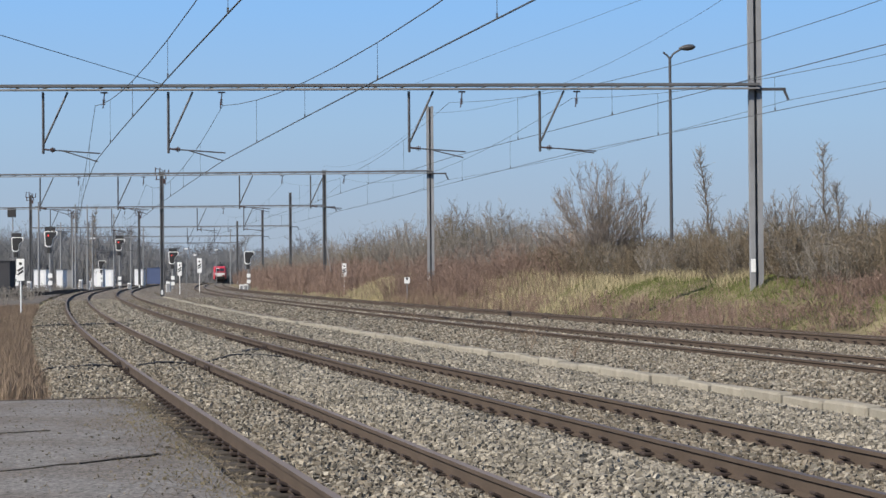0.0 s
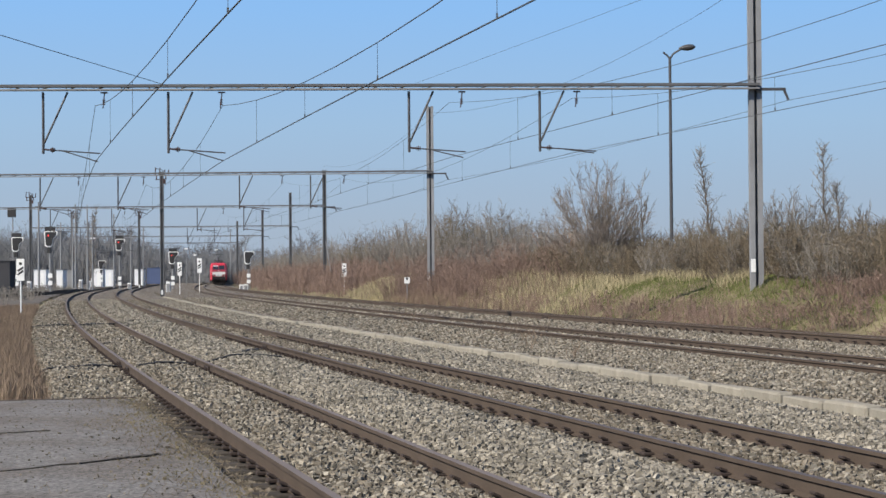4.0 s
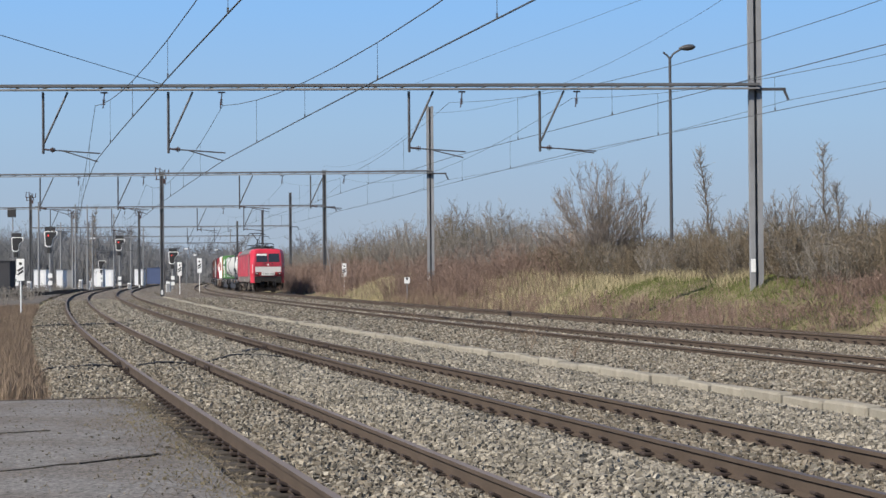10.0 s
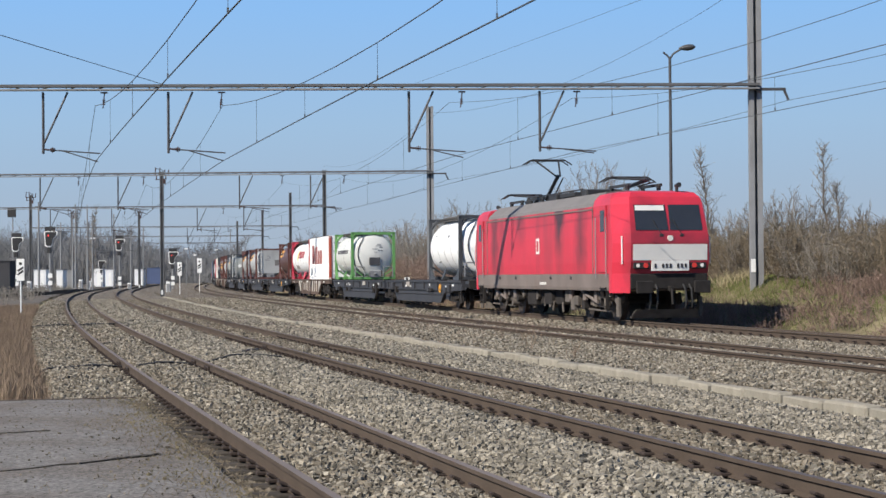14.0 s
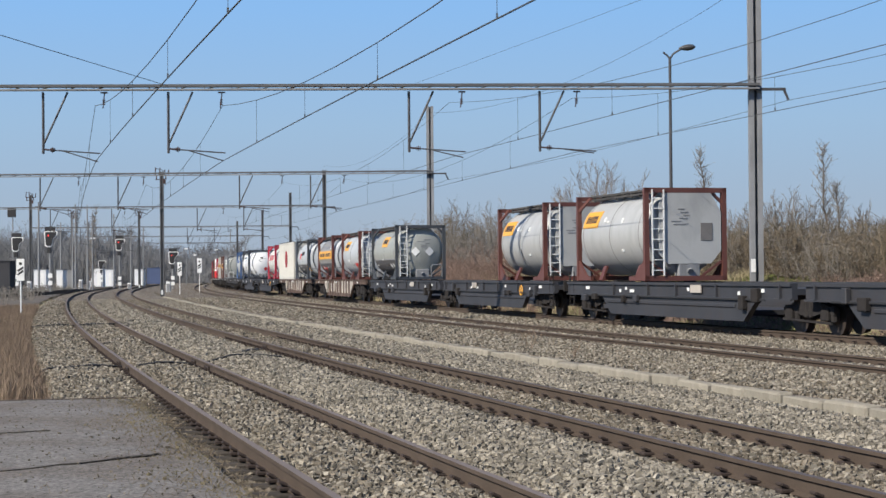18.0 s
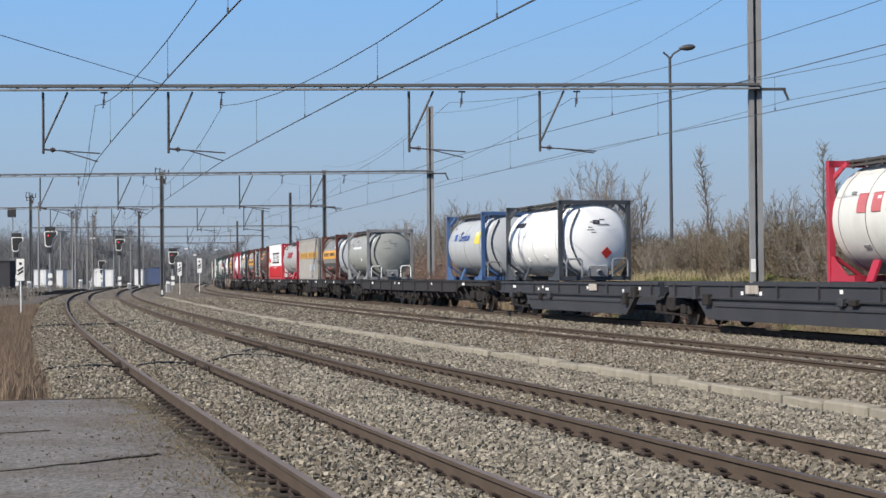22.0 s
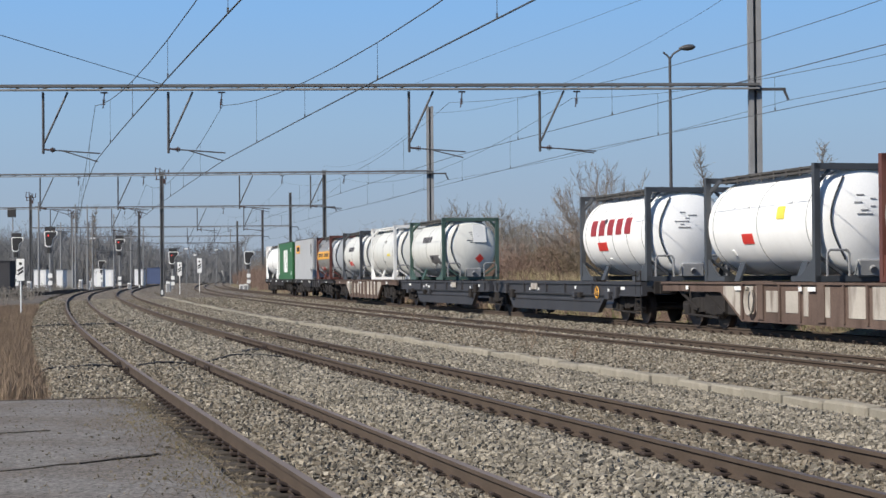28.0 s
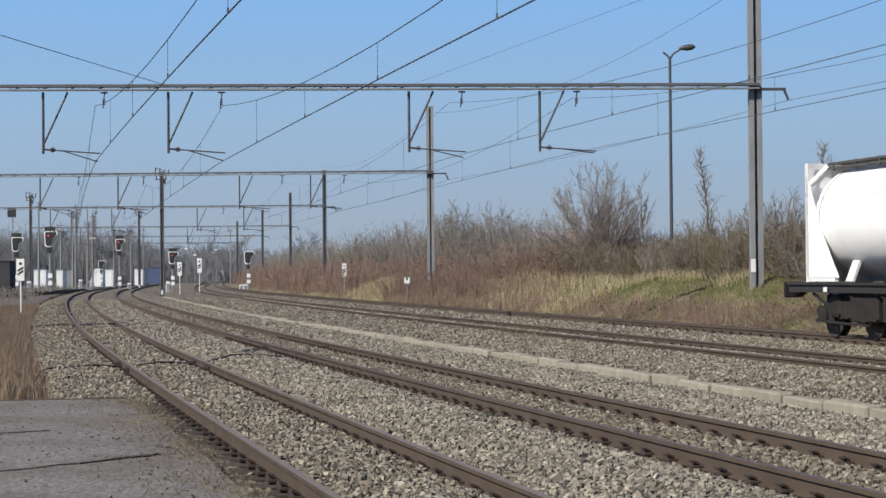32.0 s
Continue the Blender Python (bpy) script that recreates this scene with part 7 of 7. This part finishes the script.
def build_grass():
    def on_bank(s0, s1, d0, d1, wave=0.0):
        def f(rng, n):
            s, dd = rng.uniform(s0, s1, n), rng.uniform(d0, d1, n)
            if wave:
                k = (np.sin(s * 0.55 + dd * 0.8) + np.sin(s * 1.3 - dd * 1.7) + rng.normal(0, 0.8, n)) > -wave
                s, dd = s[k], dd[k]
            x, y, _ = at_line(s, offset_of("D", s) + dd)
            return x, y
        return f
    blades("dry_grass", 11000, on_bank(52, 98, 6.0, 8.4, 0.5), 0.42, 0.010, M_STRAW, "tall pale straw-coloured winter grass on the bank", 1)
    blades("dry_grass", 9000, on_bank(95, 132, 3.2, 6.0, 0.2), 0.5, 0.016, M_STRAW, "tall pale straw-coloured winter grass on the bank", 2)
    blades("dry_grass", 9000, on_bank(62, 98, 3.2, 7.0, 0.3), 0.26, 0.009, M_STRAW, "pale straw-coloured winter grass on the bank", 6)
    blades("dry_grass", 11000, on_bank(64, 86, 3.4, 7.6, 0.7), 0.5, 0.011, M_STRAW, "tall pale straw-coloured winter grass on the bank", 7, 0.3)
    blades("dry_grass", 14000, on_bank(70, 106, 3.0, 7.4, 0.3), 0.6, 0.011, M_REED, "tall brown dead grass on the bank", 8, 0.3)
    blades("dry_grass", 5000, on_bank(107, 123, 3.6, 6.8, 0.8), 0.75, 0.016, M_STRAW, "tall pale straw-coloured winter grass on the bank", 9, 0.3)
    blades("green_grass", 130000, on_bank(24, 80, 3.1, 8.4, 1.4), 0.13, 0.007, M_GREEN, "short green grass on the bank", 3)
    blades("dry_grass", 9000, on_bank(24, 60, 3.0, 7.5, -0.3), 0.22, 0.009, M_REED, "thin brown dead grass on the bank", 4)

    def left(rng, n):
        s, o = rng.uniform(20.6, 100, n), -6.25 - rng.exponential(2.2, n)
        k = (o > -17) & ((np.sin(s * 0.7 + o) + rng.normal(0, 0.9, n)) > -0.8)
        x, y, _ = at_line(s[k], o[k])
        return x, y
    blades("dead_weeds", 70000, left, 0.34, 0.006, M_REED, "tall brown dead weeds past the platform's end", 5, 0.25)

    rng = np.random.RandomState(15)
    n = 1500
    s, o = rng.uniform(8, 20.2, n), -4.98 - rng.exponential(0.25, n)
    k = np.sin(s * 2.1) + rng.normal(0, 0.8, n) > 0.0
    x, y, _ = at_line(s[k], o[k])
    segs = []
    for px, py in zip(x, y):
        b = np.array([px, py, -0.07 + float(fall(px, py))])
        e = b + np.array([rng.normal(0, 0.045), rng.normal(0, 0.045), rng.uniform(0.02, 0.07)])
        segs.append((*b, *e, 0.003, 0.0015))
    tagged(new("weeds", segs_mesh("weeds", segs, M_TWIG)), "sparse dry weeds along the platform edge", "weeds", kind="stuff")


def build_stalks():
    """Dry stalks standing here and there in the ballast beside the far tracks."""
    rng = np.random.RandomState(31)
    for s, o in ((36.5, 5.6), (37.4, 5.3), (36.9, 6.1), (27.5, 3.9), (47.0, 5.0), (31.0, 4.1)):
        x, y, _ = at_line(s, o)
        z = float(bed_z(np.array([s]), np.array([o]))[0]) + float(fall(x, y))
        segs = []
        for _ in range(7):
            b = np.array([float(x) + rng.normal(0, 0.06), float(y) + rng.normal(0, 0.06), z - 0.03])
            e = b + np.array([rng.normal(0, 0.14), rng.normal(0, 0.14), rng.uniform(0.2, 0.5)])
            segs.append((*b, *e, 0.006, 0.004))
            for _ in range(3):
                g = b + (e - b) * rng.uniform(0.4, 1.0)
                segs.append((*g, *(g + rng.normal(0, 0.07, 3) + np.array([0, 0, 0.06])), 0.004, 0.003))
        tagged(new("dead_weed", segs_mesh("dead_weed", segs, M_REED)), "dry brown weed stalks growing in the ballast", "weed", "dead weeds in the ballast")


def build_trees():
    used = set()
    def stand(ob, x, y, rot=0.0, sink=0.1):
        ob.matrix_basis = Matrix.Translation((x, y, float(ground_z(x, y)[0]) - sink)) @ Matrix.Rotation(rot, 4, "Z")
    def px(x, Y):
        return (x - 784) / 3034 * Y
    stand(fan_tree(101, 5.5, 2.95, "broad leafless many-stemmed tree behind the hedge", 46, M_TWIG_PALE), px(1062, 84), 84)
    stand(column_tree(111, 5.7, "narrow leafless tree behind the hedge", 1), px(1270, 76), 76)
    stand(column_tree(113, 5.8, "narrow knobbly leafless tree behind the hedge", 2), px(1466, 76), 76)
    stand(fan_tree(104, 5.9, 2.3, "leafless willow bush above the brush", 44, M_TWIG), px(803, 128), 128)
    stand(fan_tree(105, 5.7, 2.5, "leafless round-crowned tree above the brush", 42), px(882, 122), 122)
    stand(fan_tree(107, 4.6, 2.4, "leafless bush above the brush", 34), px(700, 140), 140)
    stand(fan_tree(108, 4.6, 2.6, "leafless bush above the brush", 34, M_TWIG), px(640, 160), 160)
    stand(bare_tree(106, 5.9, 0.05, depth=3, spread=0.4, up=0.7, kids=2, shrink=0.5, minr=0.011, mat=M_TWIG_GREY, label="thin leaning leafless sapling"), px(1140, 82), 82)
    for i, (xx, Y, hh, ww) in enumerate(((1300, 83, 3.3, 1.6), (1345, 82, 3.6, 1.7), (1390, 80, 4.2, 2.0), (1425, 80, 3.7, 1.7), (1530, 78, 3.1, 1.5), (1235, 84, 3.0, 1.4), (1568, 80, 3.2, 1.6), (1010, 96, 3.4, 1.7), (950, 108, 3.7, 1.8), (845, 118, 3.9, 1.9))):
        stand(fan_tree(140 + i, hh, ww, "pale leafless bush behind the hedge", 26, name="shrub"), px(xx, Y), Y)
    for xx, Y, hh in ((129, 300, 13.6), (157, 305, 14.2), (163, 312, 12.5)):
        tall = column_tree(160 + xx, hh / 2, "tall narrow leafless poplar beyond the yard", 1)
        stand(tall, px(xx, Y), Y)
        tall.scale = (2.0, 2.0, 2.0)
    # grey woods along the horizon, the haze painted into their colour
    far = random.Random(8)
    spots = []
    for i in range(460):
        Y = far.uniform(440, 600)
        xx = far.uniform(-70, 430)
        hh = far.uniform(10, 17) * (1.0 if xx < 250 else 0.72)
        spots.append((px(xx, Y), Y, hh, 2.6))
    brush_stuff("woods", spots, M_FAR, "leafless woods on the horizon in a haze-tinted grey", 77, 12, 4.0)
    woods = [bare_tree(120 + i, 11.0, 0.22, depth=4, spread=0.55, up=0.4, kids=2, shrink=0.66, minr=0.03, mat=M_FAR, bark=M_FAR, label="leafless tree on the horizon in a haze-tinted grey", group="distant trees") for i in range(4)]
    rng = random.Random(5)
    for i in range(64):
        Y = rng.uniform(430, 640)
        xx = rng.uniform(-60, 560)
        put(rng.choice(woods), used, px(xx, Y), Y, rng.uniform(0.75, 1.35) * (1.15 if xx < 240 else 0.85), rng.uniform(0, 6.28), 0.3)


# ------------------------------------------------------------------ signals, signs, lamp, buildings
def build_signal(x, y, height, lit=True, plate=True, scale=1.0):
    z0 = float(ground_z(x, y)[0])
    root = thing("railway_signal", "black railway signal on a post" + (", red light lit" if lit else ", unlit"), "railway signal", "railway signals", m=Matrix.Translation((x, y, z0)) @ Matrix.Rotation(0.0, 4, "Z"))
    bm = bmesh.new()
    tube(bm, (0, 0.1, -0.3), (0, 0.1, height - 0.3), 0.10, seg=10)
    part("post", bm, M_STEEL, root)
    bm = bmesh.new()
    for zz in (1.2, 2.0):
        box(bm, 0, -0.04, zz, 0.5, 0.06, 0.5, bevel=0.02)
    part("marker_plates", bm, M_WHITE, root, "white marker plates")
    zh = height - (1.25 if plate else 0.75)
    out = [(-0.62, 0.60), (-0.5, 0.74), (0.72, 0.74), (0.82, 0.6), (0.78, 0.3), (0.34, -0.1), (0.26, -0.8), (0.08, -0.98), (-0.36, -0.98), (-0.54, -0.8)]
    bm = bmesh.new()
    loft(bm, [[(a * scale, -0.08, zh + b * scale) for a, b in out], [(a * scale, 0.02, zh + b * scale) for a, b in out]])
    bmesh.ops.recalc_face_normals(bm, faces=bm.faces)
    head = part("signal_board", bm, M_WHITE, root, "white-edged signal board")
    bm = bmesh.new()
    loft(bm, [[(a * scale * 0.86 + 0.01, -0.10, zh + b * scale * 0.89) for a, b in out], [(a * scale * 0.86 + 0.01, -0.08, zh + b * scale * 0.89) for a, b in out]])
    bmesh.ops.recalc_face_normals(bm, faces=bm.faces)
    part("black_field", bm, M_BLACK, head)
    for i, (lx, lz) in enumerate(((-0.15, 0.25), (-0.15, -0.2), (0.2, 0.25))):
        bm = bmesh.new()
        tube(bm, (lx, -0.18, zh + lz), (lx, -0.10, zh + lz), 0.085, seg=12)
        part("signal_lamp", bm, M_REDLAMP if (i == 0 and lit) else M_BLACK, head)
    bm = bmesh.new()
    box(bm, -0.1, 0.05, zh - 1.35 * scale, 0.42, 0.3, 0.6, bevel=0.03)
    part("relay_box", bm, M_BLACK, root)
    if plate:
        bm = bmesh.new()
        box(bm, 0, 0, height - 0.3, 1.15 * scale, 0.1, 0.55, bevel=0.02)
        part("indicator_box", bm, M_BLACK, root, "black indicator box")
    bm = bmesh.new()
    for sx in (-0.2, 0.2):
        bar(bm, (sx, 0.35, 0.0), (sx, 0.35, height - 0.8), 0.04, 0.04)
    for i in range(int(height / 0.35) - 2):
        bar(bm, (-0.2, 0.35, 0.3 + i * 0.35), (0.2, 0.35, 0.3 + i * 0.35), 0.03, 0.03)
    part("ladder", bm, M_STEEL, root)


def build_sign(x, y, z_top, w, h, bars):
    z0 = float(ground_z(x, y)[0])
    root = thing("track_sign", "white trackside sign with black slanted bars on a post" if bars else "small white trackside marker on a post", "sign", "trackside signs", m=Matrix.Translation((x, y, z0)))
    H = z_top - z0
    bm = bmesh.new()
    tube(bm, (0, 0.05, -0.3), (0, 0.05, H), 0.035, seg=8)
    part("post", bm, M_WHITE if bars else M_STEEL, root)
    bm = bmesh.new()
    box(bm, 0, 0, H - h / 2, w, 0.03, h, bevel=0.008)
    pl = part("plate", bm, M_WHITE, root)
    if bars:
        for i in range(2):
            bm = bmesh.new()
            bar(bm, (-w * 0.36, -0.022, H - h * 0.72 + i * 0.16 * h), (w * 0.36, -0.022, H - h * 0.55 + i * 0.16 * h), 0.012, 0.08 * h)
            part("slanted_bar", bm, M_BLACK, pl)
    bm = bmesh.new()
    tube(bm, (0, -0.025, H - h * 0.22), (0, -0.012, H - h * 0.22), w * 0.2, seg=12)
    part("dot", bm, M_BLACK, pl)


def build_lamp_post():
    x, y = (1188.5 - 784) / 3034 * 78, 78.0
    z0 = float(ground_z(x, y)[0])
    root = thing("street_lamp", "tall dark street lamp with one curved arm behind the hedge", "street lamp", m=Matrix.Translation((x, y, z0)))
    H = 11.3 - z0
    bm = bmesh.new()
    tube(bm, (0, 0, -0.3), (0, 0, H), 0.085, 0.065, seg=10)
    part("pole", bm, M_DARKSTEEL, root)
    bm = bmesh.new()
    pts = [(0, 0, H - 0.1), (0.15, 0, H + 0.12), (0.5, 0, H + 0.34)]
    for a, b in zip(pts, pts[1:]):
        tube(bm, a, b, 0.045, seg=8)
    for a, b in zip([(0, 0, H - 0.1), (-0.12, 0, H + 0.06)], [(-0.12, 0, H + 0.06), (-0.3, 0, H + 0.2)]):
        tube(bm, a, b, 0.04, seg=8)
    part("arm", bm, M_DARKSTEEL, root)
    bm = bmesh.new()
    rings = []
    for f, w, hh in ((0, 0.04, 0.04), (0.15, 0.16, 0.10), (0.4, 0.2, 0.15), (0.62, 0.17, 0.12), (0.75, 0.04, 0.03)):
        rings.append([(0.42 + f, w * math.cos(a), H + 0.38 + 0.08 * f + hh * math.sin(a)) for a in [2 * math.pi * i / 10 for i in range(10)]])
    loft(bm, rings)
    part("lantern", bm, M_DARKSTEEL, root, "dark oval lantern")


def build_buildings():
    """Huts, vans and a dark shed far along the line."""
    m_hut = material("white_hut_wall", (0.72, 0.73, 0.74), 0.6, var=0.08, scale=0.5, fine=8, bump=0.05)
    m_blue = material("blue_tarpaulin", (0.06, 0.085, 0.17), 0.6, var=0.12, scale=0.5, fine=8, bump=0.05)
    m_dark = material("dark_shed_wall", (0.05, 0.05, 0.055), 0.8, var=0.2, scale=0.5, fine=8, bump=0.1)
    def px(x, Y):
        return (x - 784) / 3034 * Y
    def hut(x0, x1, y0, y1, Y, mat, name, label, door=True):
        xa, xb = px(x0, Y), px(x1, Y)
        gz = float(ground_z((xa + xb) / 2, Y)[0])
        top = 1.643 + (485 - y0) / 3034 * Y
        root = thing(name, label, name.replace("_", " "), m=Matrix.Translation(((xa + xb) / 2, Y, gz)))
        w, h = xb - xa, top - gz
        bm = bmesh.new()
        box(bm, 0, 1.2, h / 2 - 0.1, w, 2.4, h + 0.2, bevel=0.03)
        part("wall", bm, mat, root)
        bm = bmesh.new()
        box(bm, 0, 1.2, h + 0.02, w + 0.2, 2.6, 0.08)
        part("roof", bm, M_STEEL if mat is m_hut else mat, root)
        if door:
            bm = bmesh.new()
            box(bm, w * 0.2, -0.02, h * 0.42, min(0.9, w * 0.3), 0.05, h * 0.78)
            part("door", bm, M_WHITE, root)
    hut(60, 82, 477, 505, 250, m_hut, "site_hut", "white trackside hut with a grey door")
    hut(100, 112, 478, 505, 255, m_hut, "site_hut", "white trackside hut with a grey door")
    hut(112, 130, 479, 505, 262, M_STEEL, "equipment_cabinet", "grey trackside equipment cabinet", False)
    hut(160, 182, 476, 492, 330, m_hut, "site_hut", "white trackside hut with a grey door")
    hut(183, 200, 478, 498, 340, m_hut, "site_hut", "white trackside hut with a grey door")
    hut(238, 254, 478, 496, 360, m_hut, "site_hut", "white trackside hut with a grey door")
    hut(260, 284, 476, 490, 430, m_blue, "freight_van", "blue covered van standing in the yard", False)
    hut(-40, 18, 462, 510, 190, m_dark, "shed", "low dark shed beside the line", False)
    hut(386, 400, 480, 492, 470, m_hut, "site_hut", "small white hut at the far bend")
    for x, y0, y1, Y in ((298, 487, 513, 190), (52, 492, 512, 215), (143, 486, 505, 240), (229, 484, 500, 250), (427, 490, 503, 215), (435, 492, 506, 212), (157, 485, 500, 260)):
        xx = px(x, Y)
        gz = float(ground_z(xx, Y)[0])
        h = (y1 - y0) / 3034 * Y
        root = thing("relay_cabinet", "small white trackside relay cabinet", "cabinet", "relay cabinets", m=Matrix.Translation((xx, Y, gz)))
        bm = bmesh.new()
        box(bm, 0, 0, h / 2 - 0.1, 0.5, 0.4, h + 0.2, bevel=0.03)
        part("cabinet_body", bm, M_WHITE, root)
        bm = bmesh.new()
        box(bm, 0, -0.21, h * 0.5, 0.38, 0.02, h * 0.7)
        part("cabinet_door", bm, M_STEEL, root)
    m_yard = material("dark_yard_dirt", (0.12, 0.105, 0.09), 1.0, var=0.35, scale=0.3, fine=6, bump=0.4)
    ss = np.concatenate([np.arange(75, 200, 5.0), np.arange(200, 470, 10.0)])
    oo = np.linspace(-42, -6.6, 14)
    gs, go = np.meshgrid(ss, oo, indexing="ij")
    x, y, _ = at_line(gs.ravel(), go.ravel())
    tagged(new("yard", grid_mesh("yard", np.stack([x, y, ground_z(x, y) + 0.03], 1), len(ss), len(oo), [m_yard])), "dark gritty yard ground beside the line", "ground", kind="structure")
    rg = random.Random(44)
    low = []
    for i in range(150):
        s0 = rg.uniform(120, 300)
        x, y, _ = at_line(s0, rg.uniform(-16, -8))
        low.append((float(x), float(y), rg.uniform(0.5, 1.3), 0.9))
    brush_stuff("brush", low, M_TWIG_GREY, "low grey-brown scrub beside the far line", 66, 9, 1.6)
    # a siding that leaves the line behind the signals
    sid = thing("railway_track", "rusty siding behind the signals", "railway track", "railway tracks")
    for off in (-0.75, 0.75):
        bm = bmesh.new()
        pts = []
        for i in range(13):
            f = i / 12
            x, y = -38.0 + off - 9.0 * f - 6.0 * f * f, 120 + 150 * f
            pts.append(Vector((x, y, float(ground_z(x, y)[0]) + 0.18)))
        for p, q in zip(pts, pts[1:]):
            bar(bm, p, q, 0.12, 0.30)
        part("rail", bm, M_RAIL, sid)
    for x, y0, Y in ((69, 352, 200), (129, 372, 235), (134, 356, 232), (155, 358, 245), (164, 372, 250), (108, 388, 260), (202, 374, 270), (232, 402, 300), (248, 408, 330), (254, 398, 320), (408, 402, 380)):
        xx = px(x, Y)
        gz = float(ground_z(xx, Y)[0])
        top = 1.643 + (479 - y0) / 3034 * Y
        root = thing("line_pole", "thin pale grey trackside pole", "pole", "trackside poles", m=Matrix.Translation((xx, Y, gz)))
        bm = bmesh.new()
        tube(bm, (0, 0, -0.3), (0, 0, top - gz), 0.15, 0.09, seg=8)
        part("shaft", bm, M_STEEL, root)
        bm = bmesh.new()
        bar(bm, (-0.45, 0, top - gz - 0.5), (0.45, 0, top - gz - 0.5), 0.08, 0.08)
        part("crossarm", bm, M_MAST_DARK, root)
    # pale debris at the foot of the bank
    rng = random.Random(3)
    for i in range(5):
        s, dd = 29.0 + rng.uniform(-0.6, 0.6), 4.6 + rng.uniform(-0.4, 0.4)
        x, y, _ = at_line(s, float(offset_of("D", s)) + dd)
        bm = bmesh.new()
        bmesh.ops.create_icosphere(bm, subdivisions=1, radius=rng.uniform(0.06, 0.16))
        for v in bm.verts:
            v.co *= rng.uniform(0.7, 1.2)
        tagged(new("rubble_stone", to_mesh("rubble_stone", bm, M_CONCRETE)), "pale lump of rubble at the foot of the bank", "stone", "rubble").location = (float(x), float(y), float(ground_z(x, y)[0]) + 0.04)


def build_trackside():
    def px(x, Y):
        return (x - 784) / 3034 * Y
    for x, Y, y_top, lit, plate in ((89, 186, 400, True, True), (30, 205, 411, False, True), (212, 250, 417, True, True), (306, 240, 440, True, True), (440, 232, 447, False, False), (180, 322, 461, False, False)):
        X = px(x, Y)
        z0 = float(ground_z(X, Y)[0])
        build_signal(X, Y, 1.643 + (484 - y_top) / 3034 * Y - z0, lit, plate)
    X, Y = px(21.5, 205), 205.0
    z0 = float(ground_z(X, Y)[0])
    H = 1.643 + (485.3 - 368) / 3034 * Y - z0
    root = thing("railway_signal", "black square signal box on a tall thin post", "railway signal", "railway signals", m=Matrix.Translation((X, Y, z0)))
    bm = bmesh.new()
    tube(bm, (0.1, 0.1, -0.3), (0.1, 0.1, H - 0.2), 0.07, seg=8)
    part("post", bm, M_STEEL, root)
    bm = bmesh.new()
    box(bm, 0, 0, H - 0.57, 1.0, 0.2, 1.1, bevel=0.03)
    part("indicator_box", bm, M_BLACK, root)
    for x, y, Y in ((165, 422, 300), (383, 443, 400), (330, 441, 380), (345, 452, 430)):
        X = px(x, Y)
        z0 = float(ground_z(X, Y)[0])
        H = 1.643 + (479 - (x - 784) * 0.00825 - y) / 3034 * Y - z0
        root = thing("yard_lamp", "slim yard lamp with a pale floodlight head", "lamp", "yard lamps", m=Matrix.Translation((X, Y, z0)))
        bm = bmesh.new()
        tube(bm, (0, 0, -0.3), (0, 0, H), 0.09, 0.06, seg=8)
        part("pole", bm, M_STEEL, root)
        bm = bmesh.new()
        box(bm, 0, -0.1, H + 0.1, 0.75, 0.4, 0.32, bevel=0.05)
        part("lamp_head", bm, M_WHITE, root)
    for x, Y, y_top, w, h, bars in ((36.5, 78, 458, 0.36, 1.0, True), (609, 135, 466, 0.36, 1.05, True), (720, 104, 491, 0.34, 0.36, False), (353, 190, 457, 0.5, 1.6, True), (318, 165, 464, 0.42, 1.3, True)):
        build_sign(px(x, Y), Y, 1.643 + (479 - (x - 784) * 0.00825 - y_top) / 3034 * Y, w, h, bars)



def build_backdrop():
    """Hazy lower sky all round, far beyond everything."""
    m = bpy.data.materials.new("horizon_haze")
    m.use_nodes = True
    N, L = m.node_tree.nodes, m.node_tree.links
    N.remove(N["Principled BSDF"])
    em = N.new("ShaderNodeEmission")
    tc = N.new("ShaderNodeTexCoord")
    sp = N.new("ShaderNodeSeparateXYZ")
    L.new(tc.outputs["Object"], sp.inputs[0])
    dv = N.new("ShaderNodeMath")
    dv.operation = "DIVIDE"
    dv.inputs[1].default_value = 900.0
    L.new(sp.outputs[2], dv.inputs[0])
    r = N.new("ShaderNodeValToRGB")
    stops = [(0.0, (0.37, 0.44, 0.535)), (0.12, (0.365, 0.46, 0.58)), (0.36, (0.335, 0.505, 0.71)), (0.65, (0.26, 0.495, 0.845)), (1.0, (0.205, 0.44, 0.83))]
    while len(r.color_ramp.elements) < len(stops):
        r.color_ramp.elements.new(0.5)
    for e, (q, c) in zip(r.color_ramp.elements, stops):
        e.position, e.color = q, (*c, 1)
    L.new(dv.outputs[0], r.inputs[0])
    L.new(r.outputs[0], em.inputs[0])
    L.new(em.outputs[0], N["Material Output"].inputs[0])
    bm = bmesh.new()
    seg = 96
    rings = []
    for z in (-120.0, 0.0, 300.0, 600.0, 900.0):
        rings.append([(3800 * math.cos(-2 * math.pi * i / seg), 3800 * math.sin(-2 * math.pi * i / seg), z) for i in range(seg)])
    loft(bm, rings, caps=False)
    tagged(new("backdrop", to_mesh("backdrop", bm, m, False)), "hazy pale blue lower sky", "sky", kind="structure")
build_backdrop()
build_ground()
build_ballast()
build_tracks()
build_kerb()
build_platform()
build_portals()
build_wires()
build_trackside()
build_lamp_post()
build_buildings()
build_trees()
build_brush()
build_grass()
build_strands()
build_stalks()
build_train()
build_sleepers()
build_stones()
motions()
